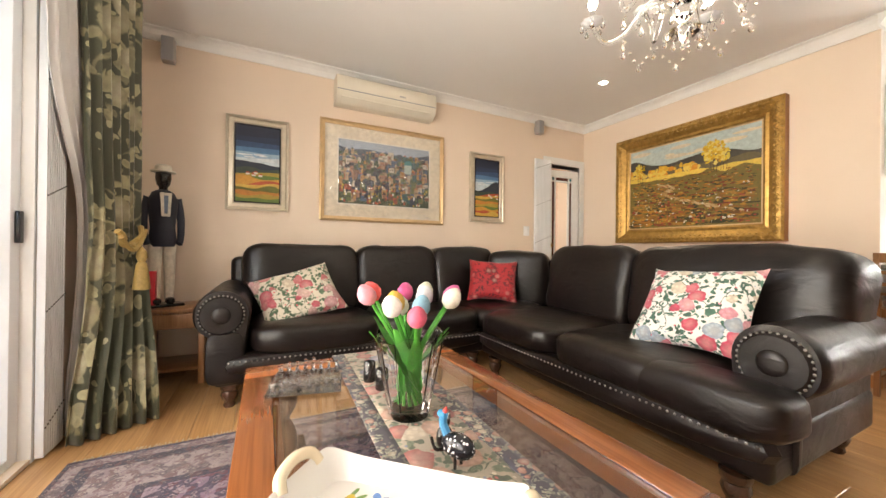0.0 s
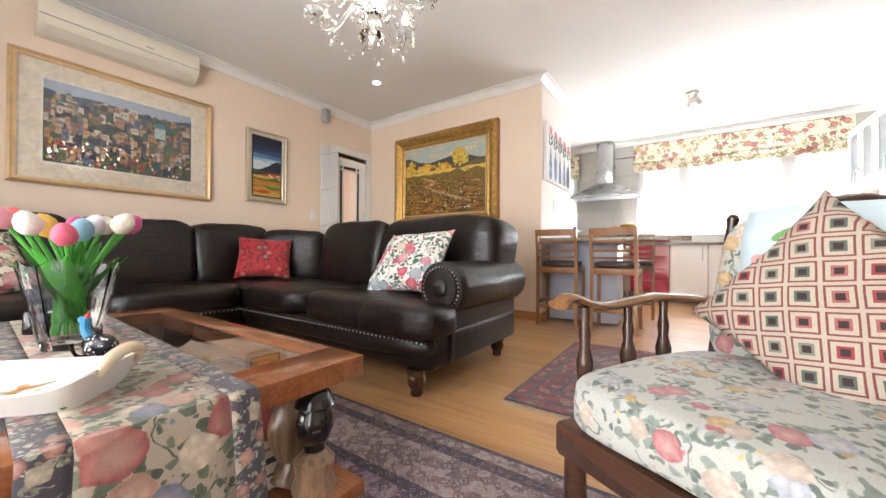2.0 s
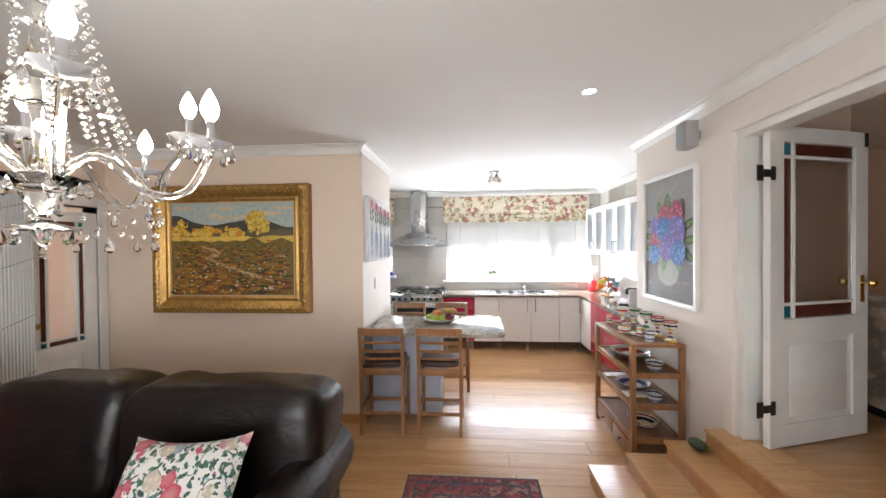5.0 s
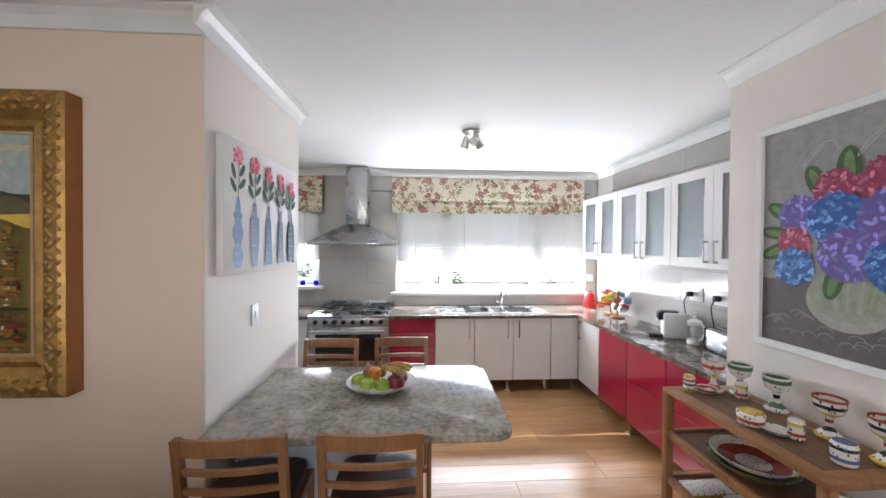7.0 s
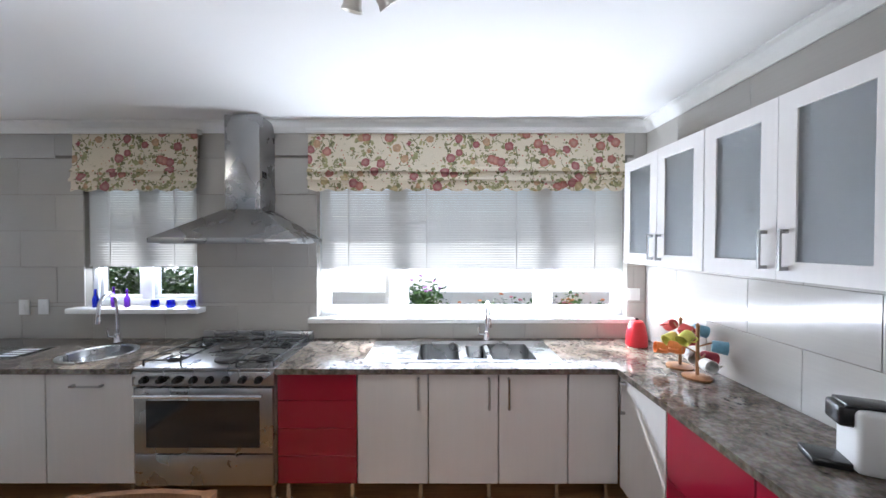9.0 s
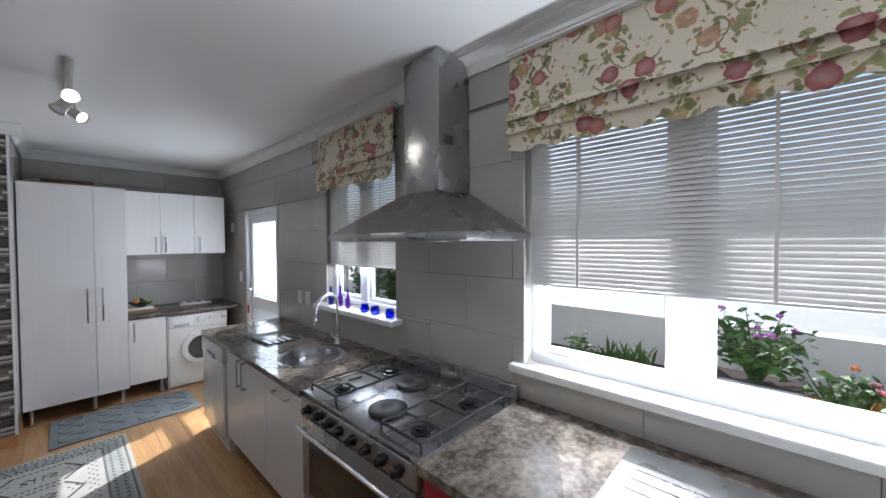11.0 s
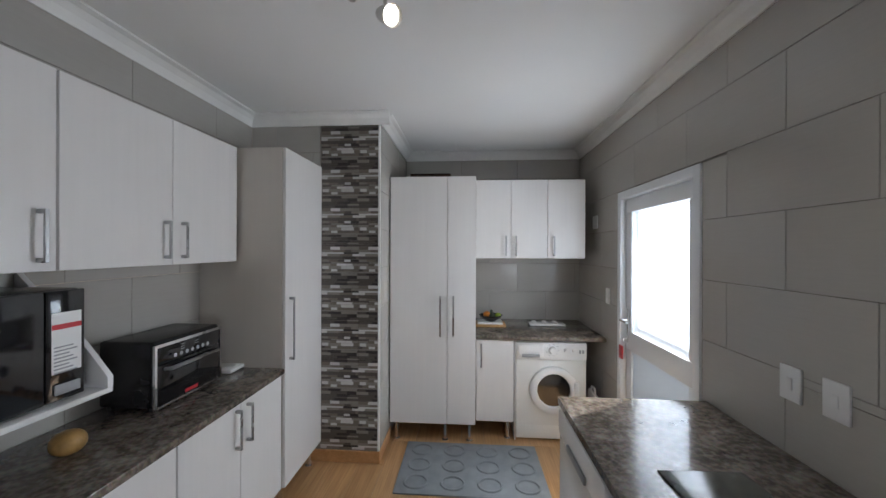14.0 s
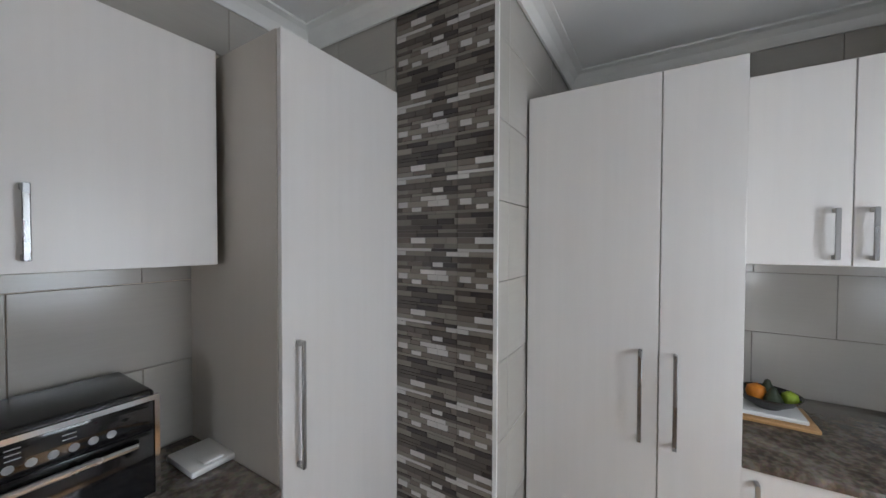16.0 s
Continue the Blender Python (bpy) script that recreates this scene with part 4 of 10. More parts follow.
def window(name, y0, z0, y1, z1, mullions, label):
    """A white aluminium window in the kitchen wall."""
    th = tagged(new(name), label, "window", "", "structure")
    th.location = (XW, (y0 + y1) / 2, z0)
    oy = (y0 + y1) / 2
    x0, x1 = 0.07, 0.13
    e = 0.05
    for a0, b0, a1, b1 in ((y0, z0, y1, z0 + e), (y0, z1 - e, y1, z1), (y0, z0 + e, y0 + e, z1 - e), (y1 - e, z0 + e, y1, z1 - e)):
        part("window_frame", box(B(), x0, a0 - oy, b0 - z0, x1, a1 - oy, b1 - z0, 0.004), M["alu"], th)
    edges = [y0 + e] + list(mullions) + [y1 - e]
    for m in mullions:
        part("mullion", box(B(), x0 - 0.006, m - 0.045 - oy, e, x1, m + 0.045 - oy, z1 - z0 - e, 0.004), M["alu"], th)
    edges.sort()
    for a, b in zip(edges, edges[1:]):
        a2 = a + (0.045 if a != y0 + e else 0)
        b2 = b - (0.045 if b != y1 - e else 0)
        for r in less([(a2, z0 + e, b2, z1 - e)], (a2 + 0.035, z0 + e + 0.035, b2 - 0.035, z1 - e - 0.035)):
            part("sash", box(B(), x0 + 0.012, r[0] - oy, r[1] - z0, x1 - 0.012, r[2] - oy, r[3] - z0, 0.003), M["alu"], th)
        p = part("pane", box(B(), x0 + 0.028, a2 + 0.03 - oy, e + 0.03, x0 + 0.032, b2 - 0.03 - oy, z1 - z0 - e - 0.03), M["glass"], th)
        p.visible_shadow = False
    part("window_sill", box(B(), -0.045 if y1 - y0 > 1.5 else -0.10, y0 - 0.07 - oy, -0.045, x0, y1 + 0.07 - oy, -0.002, 0.01), M["trim"], th, "white painted window sill")
    return th


window("window_1", *(BIGWIN[0], BIGWIN[1], BIGWIN[2], BIGWIN[3]), [0.13, -1.1], "wide white aluminium kitchen window over the sink")
window("window_2", *(SMALLWIN[0], SMALLWIN[1], SMALLWIN[2], SMALLWIN[3]), [2.27], "small white aluminium kitchen window over the prep sink")


def venetian(y0, y1, z0, z1, label):
    th = thing("venetian_blind", (XW + 0.035, (y0 + y1) / 2, z0), label, "blind")
    hw, h = (y1 - y0) / 2, z1 - z0
    part("headrail", box(B(), -0.02, -hw, h - 0.03, 0.02, hw, h, 0.003), M["slat"], th)
    part("bottom_rail", box(B(), -0.013, -hw, 0, 0.013, hw, 0.012, 0.003), M["slat"], th)
    n = int((h - 0.05) / 0.0205)
    bm = B()
    prof = [(-0.0125, -0.0045), (-0.006, 0.0005), (0.0, 0.002), (0.0065, 0.0015), (0.0125, -0.0015)]
    prof = [(a * 0.75, b + a * 0.74) for a, b in prof]
    rows = []
    for a, b in prof:
        rows.append([bm.verts.new((a, s * hw, b)) for s in (-1, 1)])
    skin(bm, rows, False, False)
    me = mesh_of("slat", bm, M["slat"])
    smooth(me)
    for i in range(n):
        ob = new("slat", me)
        ob.parent, ob.location = th, (0, 0, 0.028 + i * 0.0205)
    for f in (-0.82, -0.3, 0.3, 0.82) if hw > 0.8 else (-0.6, 0.6):
        bm = B()
        for x in (-0.014, 0.014):
            box(bm, x - 0.0006, f * hw - 0.005, 0.005, x + 0.0006, f * hw + 0.005, h - 0.03)
        part("ladder_tape", bm, M["white"], th, "white ladder cord")


venetian(-1.74, 0.77, 1.475, 2.40, "white aluminium venetian blind half lowered over the sink window")
venetian(1.82, 2.72, 1.50, 2.40, "white venetian blind half lowered over the small window")


def roman_blind(y0, y1, z0, z1, label):
    th = thing("roman_blind", (XW - 0.05, (y0 + y1) / 2, z0), label, "blind")
    hw, h = (y1 - y0) / 2, z1 - z0
    bm = B()
    n = max(24, int((y1 - y0) / 0.04))
    prof = [(0.0, h), (-0.004, h * 0.75), (-0.008, h * 0.42), (-0.03, h * 0.36), (-0.034, h * 0.33), (-0.012, h * 0.35), (-0.016, h * 0.25),
            (-0.034, h * 0.20), (-0.036, h * 0.17), (-0.014, h * 0.19), (-0.018, h * 0.1), (-0.02, 0.03)]
    rows = []
    for j, (x, z) in enumerate(prof):
        row = []
        for i in range(n + 1):
            y = -hw + 2 * hw * i / n
            row.append(bm.verts.new((x - 0.004 * math.sin(y * 9 + j * 0.5), y, z + 0.006 * math.sin(y * 5 + j) * (j > 2))))
        rows.append(row)
    last = []
    for i in range(n + 1):
        y = -hw + 2 * hw * i / n
        sc = abs(math.sin(math.pi * (y + hw) / 0.16))
        last.append(bm.verts.new((-0.022, y, 0.028 - 0.035 * sc ** 0.7)))
    rows.append(last)
    skin(bm, rows, False, False)
    part("fabric", bm, M["romanblind"], th, "cream cotton printed with fruit and leaves")
    bm = B()
    for i in range(3):
        box(bm, -0.03 - 0.004 * (i % 2), -hw - 0.01, h + i * 0.013, 0.04, hw + 0.01, h + 0.012 + i * 0.013, 0.003, 1)
    part("pelmet", bm, M["trim"], th, "white ribbed pelmet rail")


roman_blind(-1.72, 0.85, 2.12, 2.585, "cream roman blind with red and gold fruit over the sink window")
roman_blind(1.745, 2.77, 2.12, 2.585, "small cream roman blind with fruit print")


def back_door():
    y0, z0, y1, z1 = BACKDOOR
    th = tagged(new("door_1"), "white aluminium back door with frosted glass", "door", "", "structure")
    th.location = (XW, (y0 + y1) / 2, 0)
    oy = (y0 + y1) / 2
    for a0, b0, a1, b1 in ((y0, 0.02, y0 + 0.055, z1), (y1 - 0.055, 0.02, y1, z1), (y0 + 0.055, z1 - 0.055, y1 - 0.055, z1)):
        part("door_frame", box(B(), -0.012, a0 - oy, b0, 0.10, a1 - oy, b1, 0.004), M["alu"], th)
    leaf = [(y0 + 0.06, 0.03, y1 - 0.06, z1 - 0.06)]
    a0, b0, a1, b1 = leaf[0]
    for h in ((a0 + 0.09, 1.04, a1 - 0.09, b1 - 0.10), (a0 + 0.09, 0.16, a1 - 0.09, 0.90)):
        leaf = less(leaf, h)
        p = part("pane", box(B(), 0.045, h[0] - 0.01 - oy, h[1] - 0.01, 0.051, h[2] + 0.01 - oy, h[3] + 0.01), M["frost"], th, "frosted door glass")
        p.visible_shadow = False
    for r in leaf:
        part("door_rail", box(B(), 0.028, r[0] - oy, r[1], 0.072, r[2] - oy, r[3], 0.003), M["alu"], th)
    bm = box(B(), 0.018, 0.375, 0.98, 0.03, 0.405, 1.2, 0.004)
    tube(bm, [(0.02, 0.39, 1.12), (-0.03, 0.39, 1.12), (-0.035, 0.33, 1.12), (-0.035, 0.27, 1.12)], 0.009, 8)
    part("door_handle", bm, M["chrome"], th)
    part("key", box(B(), -0.01, 0.38, 0.955, 0.026, 0.39, 0.985, 0.002), M["chrome"], th)
    part("key_tag", box(B(), -0.03, 0.36, 0.83, -0.018, 0.42, 0.93, 0.006), M["redplastic"], th, "red key tag")


M["redplastic"] = plain("red plastic", (0.55, 0.02, 0.03), 0.3, relief=0.02)
back_door()

# back run: tall cupboard, base cabinet, wall cabinets, washing machine
unit("tall_cupboard", "tall white two-door grained larder cupboard on chrome legs", 4.975, 4.865, 0.16, 5.71, 5.698, 2.268, "-y", [4.975, 5.468, 5.71], "cab",
     handles=[(5.41, 1.08, 0.34, "z"), (5.52, 1.08, 0.34, "z")], legs=[(5.03, 4.92), (5.45, 4.92), (5.66, 4.92)], category="cupboard")
unit("base_cabinet", "narrow white base cabinet beside the washing machine", 5.715, 4.945, 0.16, 6.04, 5.698, 0.865, "-y", [5.715, 6.04], "cab",
     handles=[(5.76, 0.73, 0.2, "z")], legs=[(5.99, 4.99)], group="white base cabinets")
unit("wall_cabinet", "white three-door wall cabinet over the washing machine", 5.715, 5.14, 1.565, 6.70, 5.698, 2.285, "-y", [5.715, 6.035, 6.365, 6.70], "cab",
     handles=[(5.99, 1.68, 0.18, "z"), (6.08, 1.68, 0.18, "z"), (6.42, 1.68, 0.18, "z")], group="white wall cabinets")
tagged(part("end_panel", box(B(), 6.05, 4.96, 0.0, 6.058, 5.69, 0.866, 0.001), M["cab"]), "thin white cabinet end panel", "panel")


def washer():
    th = thing("washing_machine", (6.36, 4.97, 0), "white front-loading washing machine under the worktop", "washing machine")
    part("body", box(B(), -0.298, 0.0, 0.015, 0.298, 0.50, 0.85, 0.012), M["enamel"], th)
    part("control_panel", box(B(), -0.296, -0.012, 0.70, 0.296, 0.0, 0.845, 0.008), M["white"], th)
    part("kick_panel", box(B(), -0.296, -0.006, 0.02, 0.296, 0.0, 0.13, 0.004), M["enamel"], th)
    part("detergent_drawer", box(B(), -0.28, -0.02, 0.715, -0.07, -0.012, 0.83, 0.008), M["white"], th)
    part("drawer_grip", box(B(), -0.25, -0.024, 0.72, -0.10, -0.02, 0.75, 0.003), M["grey"], th)
    m = pose(0.02, 0, 0.44, 90, 0, 0)
    part("door_ring", lathe(B(), [(0.185, -0.004), (0.205, 0.006), (0.2, 0.028), (0.175, 0.04), (0.145, 0.034), (0.138, 0.01)], 40, m=m, uncapped=True), M["white"], th)
    part("door_glass", lathe(B(), [(0.139, 0.012), (0.12, 0.0), (0.08, -0.03), (0.04, -0.045), (0.001, -0.05)][::-1], 36, m=m), M["blackglass"], th, "dark porthole glass")
    part("door_latch", box(B(), 0.185, -0.048, 0.36, 0.225, -0.01, 0.52, 0.008), M["white"], th)
    for i, x in enumerate((0.01, 0.12, 0.19)):
        bm = B()
        cyl(bm, (x, -0.012, 0.785), (x, -0.034, 0.785), 0.032 if i == 0 else 0.016, 0.026 if i == 0 else 0.013, 20)
        part("dial", bm, M["white"], th)
    for x in (0.24, 0.265):
        part("button", box(B(), x - 0.008, -0.018, 0.76, x + 0.008, -0.012, 0.79, 0.002), M["grey"], th)
    bm = B()
    for i in range(9):
        a = 2 * math.pi * i / 9
        x, z = 0.01 + 0.05 * math.cos(a), 0.785 + 0.05 * math.sin(a)
        box(bm, x - 0.006, -0.0128, z - 0.002, x + 0.006, -0.0121, z + 0.002)
    part("dial_marks", bm, M["grey"], th)


washer()

# left run
unit("base_cabinet", "white base cabinet with paired bar handles", XK + 0.01, 2.355, 0.15, 4.485, 3.20, 0.865, "+x", [2.355, 2.79, 3.20], "cab",
     handles=[(2.75, 0.74, 0.2, "z"), (2.84, 0.74, 0.2, "z")], legs=[(4.42, 2.42), (4.42, 3.15)], group="white base cabinets")
unit("base_cabinet", "white base cabinet with paired bar handles", XK + 0.01, 3.205, 0.15, 4.485, 3.995, 0.865, "+x", [3.205, 3.60, 3.995], "cab",
     handles=[(3.56, 0.74, 0.2, "z"), (3.65, 0.74, 0.2, "z")], legs=[(4.42, 3.6), (4.42, 3.95)], group="white base cabinets")
unit("tall_cupboard", "tall pale grained cupboard beside the mosaic pillar", XK + 0.01, 4.0, 0.15, 4.505, 4.548, 2.283, "+x", [4.0, 4.548], "cab",
     handles=[(4.055, 1.14, 0.4, "z")], legs=[(4.44, 4.05), (4.44, 4.48)], category="cupboard")
unit("wall_cabinet", "white double-door wall cabinet over the small ovens", XK + 0.01, 3.01, 1.568, 4.21, 3.968, 2.275, "+x", [3.01, 3.49, 3.968], "cab",
     handles=[(3.445, 1.69, 0.18, "z"), (3.545, 1.69, 0.18, "z")], group="white wall cabinets")
unit("wall_cabinet", "narrow white wall cabinet beside the fridge housing", XK + 0.01, 2.36, 1.568, 4.21, 3.005, 2.275, "+x", [2.36, 3.005], "cab", handles=[(2.95, 1.69, 0.18, "z")], group="white wall cabinets")
unit("wall_cabinet", "deep white cabinet over the fridge", XK + 0.01, 1.49, 1.832, 4.56, 2.30, 2.56, "+x", [1.49, 1.854, 2.30], "cab",
     handles=[(1.80, 2.0, 0.22, "z"), (1.91, 2.0, 0.22, "z")], group="white wall cabinets")


def fridge():
    th = thing("fridge", (4.27, 1.895, 0), "silver side-by-side fridge freezer with a water dispenser", "fridge")
    part("body", box(B(), -0.32, -0.40, 0.03, 0.28, 0.40, 1.74, 0.01), M["fridge"], th)
    part("top_cover", box(B(), 0.2, -0.40, 1.741, 0.335, 0.40, 1.762, 0.006), M["grey"], th)
    for a, b, hy in ((-0.40, -0.06, -0.085), (-0.05, 0.40, -0.02)):
        d = part("door", box(B(), 0.285, a, 0.06, 0.35, b, 1.735, 0.018, 3), M["fridge"], th)
        bm = tube(B(), spline([(0.35, hy, 1.71), (0.375, hy, 1.69), (0.395, hy, 1.45), (0.40, hy, 0.9), (0.385, hy, 0.42), (0.35, hy, 0.40)], 4), 0.018, 10)
        part("handle", bm, M["fridge"], d)
        if a < -0.2:
            part("dispenser", box(B(), 0.345, -0.34, 0.98, 0.356, -0.14, 1.22, 0.006), M["grey"], d, "grey dispenser panel")
            part("recess", box(B(), 0.352, -0.32, 1.0, 0.3575, -0.16, 1.12, 0.004), M["black"], d)
            part("notice", box(B(), 0.3515, -0.35, 1.27, 0.353, -0.12, 1.5), M["white"], d, "white paper notice with blue print")
            bm = B()
            for i in range(4):
                box(bm, 0.3531, -0.33, 1.35 + i * 0.03, 0.3536, -0.14, 1.372 + i * 0.03)
            part("notice_print", bm, M["blueprint"], d)
    for x, y in ((-0.25, -0.35), (0.22, -0.35), (-0.25, 0.35), (0.22, 0.35)):
        part("foot", lathe(B(), [(0.02, 0), (0.02, 0.03)], 10, (x, y, 0)), M["rubber"], th)


M["blueprint"] = plain("blue print", (0.12, 0.28, 0.6), 0.6)
fridge()

# ---------- pictures: flat shapes laid one over another ----------


class Flat:
    def __init__(self):
        self.bm, self.z, self.mats = B(), 0.0, []

    def mi(self, m):
        if m not in self.mats:
            self.mats.append(m)
        return self.mats.index(m)

    def poly(self, pts, m, step=0.00025):
        self.z += step
        f = self.bm.faces.new([self.bm.verts.new((x, y, self.z)) for x, y in pts])
        f.material_index = self.mi(m)
        if f.normal.z < 0 or sum((a[0] * b[1] - b[0] * a[1]) for a, b in zip(pts, pts[1:] + pts[:1])) < 0:
            f.normal_flip()

    def rect(self, x0, y0, x1, y1, m, step=0.00025):
        self.poly([(x0, y0), (x1, y0), (x1, y1), (x0, y1)], m, step)

    def disc(self, x, y, rx, ry, m, n=12, step=0.00005, wob=0.0, rnd=None, turn=0.0):
        pts = []
        for i in range(n):
            a = 2 * math.pi * i / n
            k = 1 + (rnd.uniform(-wob, wob) if rnd else 0)
            px, py = rx * k * math.cos(a), ry * k * math.sin(a)
            pts.append((x + px * math.cos(turn) - py * math.sin(turn), y + px * math.sin(turn) + py * math.cos(turn)))
        self.poly(pts, m, step)

    def ridge(self, w, y0, base, amp, seed, m, x0=None, n=40, freq=3.0):
        x0 = -w / 2 if x0 is None else x0
        pts = [(x0, y0), (x0 + w, y0)]
        for i in range(n, -1, -1):
            x = x0 + w * i / n
            pts.append((x, base + amp * noise.noise(Vector((x * freq, seed, 0)))))
        self.poly(pts, m)

    def stroke(self, pts, width, m):
        for (x0, y0), (x1, y1) in zip(pts, pts[1:]):
            d = math.hypot(x1 - x0, y1 - y0) or 1
            nx, ny = -(y1 - y0) / d * width / 2, (x1 - x0) / d * width / 2
            self.poly([(x0 + nx, y0 + ny), (x1 + nx, y1 + ny), (x1 - nx, y1 - ny), (x0 - nx, y0 - ny)], m, 0.00001)

    def out(self, name, parent, lift=0.0, label=""):
        for v in self.bm.verts:
            v.co.z += lift
        return part(name, self.bm, [paint(c) for c in self.mats], parent, label, False)


PAINTS = {}


def paint(c):
    """An artist's colour, brushed unevenly."""
    if not isinstance(c, tuple):
        return c
    if c not in PAINTS:
        PAINTS[c] = plain("artist paint", c, 0.55, var=0.22, scale=30, fine=160, relief=0.25)
    return PAINTS[c]


def frame_of(parent, w, h, rings, name="frame"):
    """A picture frame, in x and y, from rings of (outset from the picture's edge, height, material)."""
    for (o0, z0, _), (o1, z1, m) in zip(rings, rings[1:]):
        bm = B()
        a = [bm.verts.new((sx * (w / 2 + o0), sy * (h / 2 + o0), z0)) for sx, sy in ((-1, -1), (1, -1), (1, 1), (-1, 1))]
        b = [bm.verts.new((sx * (w / 2 + o1), sy * (h / 2 + o1), z1)) for sx, sy in ((-1, -1), (1, -1), (1, 1), (-1, 1))]
        skin(bm, [b, a], False)
        c = [bm.verts.new((sx * (w / 2 + o0), sy * (h / 2 + o0), 0.0)) for sx, sy in ((-1, -1), (1, -1), (1, 1), (-1, 1))]
        d = [bm.verts.new((sx * (w / 2 + o1), sy * (h / 2 + o1), 0.0)) for sx, sy in ((-1, -1), (1, -1), (1, 1), (-1, 1))]
        skin(bm, [a, c], False)
        skin(bm, [d, b], False)
        part(name, bm, m, parent, "", False)


def hung(name, m, label, group=""):
    th = new(name)
    th.empty_display_size = 0.05
    th.matrix_basis = m
    return tagged(th, label, "painting", group)


N_WALL = lambda x, z: Matrix.Translation((x, YA - 0.001, z)) @ pose(0, 0, 0, 90, 0, 0)
E_WALL = lambda y, z: Matrix.Translation((XG - 0.001, y, z)) @ pose(0, 0, 0, 90, 0, -90)
S_WALL = lambda x, z: Matrix.Translation((x, -1.289, z)) @ pose(0, 0, 0, 90, 0, 180)
STUB = lambda x, z: Matrix.Translation((x, 1.399, z)) @ pose(0, 0, 0, 90, 0, 0)


def landscape_small(x0, x1, z0, z1, seed, label):
    th = hung("framed_painting", N_WALL((x0 + x1) / 2, (z0 + z1) / 2), label, "pair of framed landscapes")
    w, h = x1 - x0 - 0.15, z1 - z0 - 0.15
    f = Flat()
    rnd = random.Random(seed)
    f.rect(-w / 2, -h / 2, w / 2, h / 2, (0.012, 0.02, 0.05))
    for i in range(5):
        f.ridge(w, -h / 2, h * (0.36 - 0.07 * i), 0.02, seed + i, ((0.016, 0.03, 0.075), (0.03, 0.07, 0.16), (0.08, 0.19, 0.36), (0.32, 0.48, 0.62), (0.62, 0.70, 0.74))[i])
    for i in range(8):
        f.disc(rnd.uniform(-w / 2, w / 2) * 0.8, h * rnd.uniform(0.05, 0.13), rnd.uniform(0.03, 0.07), 0.006, (0.75, 0.8, 0.82))
    f.ridge(w, -h / 2, h * 0.02, 0.13, seed + 9, (0.025, 0.035, 0.06), freq=4)
    f.ridge(w, -h / 2, -h * 0.06, 0.06, seed + 10, (0.05, 0.07, 0.05), freq=5)
    cols = [(0.55, 0.22, 0.04), (0.42, 0.30, 0.05), (0.12, 0.20, 0.04), (0.60, 0.30, 0.05), (0.45, 0.08, 0.03), (0.62, 0.40, 0.08), (0.16, 0.16, 0.03)]
    for i in range(9):
        f.ridge(w, -h / 2, -h * (0.11 + 0.042 * i), 0.05, seed + 20 + i, cols[(i + seed) % len(cols)], freq=3 + i * 0.4)
    for i in range(6):
        x, y = rnd.uniform(-0.1, 0.14), -h * rnd.uniform(0.13, 0.2)
        f.rect(x, y, x + 0.03, y + 0.014, (0.75, 0.70, 0.62))
        f.poly([(x - 0.003, y + 0.014), (x + 0.033, y + 0.014), (x + 0.026, y + 0.025), (x + 0.004, y + 0.025)], (0.45, 0.08, 0.03))
    f.out("canvas", th, 0.018)
    frame_of(th, w, h, [(0, 0.022, None), (0.012, 0.022, M["black"]), (0.022, 0.03, M["silver_frame"]), (0.05, 0.028, M["silver_frame"]), (0.06, 0.04, M["silver_frame"]), (0.075, 0.036, M["silver_frame"]), (0.0751, 0.0, M["silver_frame"])])


landscape_small(-0.565, -0.075, 1.30, 2.11, 1, "small landscape under a dark blue sky in a silver frame")
landscape_small(1.85, 2.325, 1.30, 2.11, 4, "small landscape with red farm roofs in a silver frame")


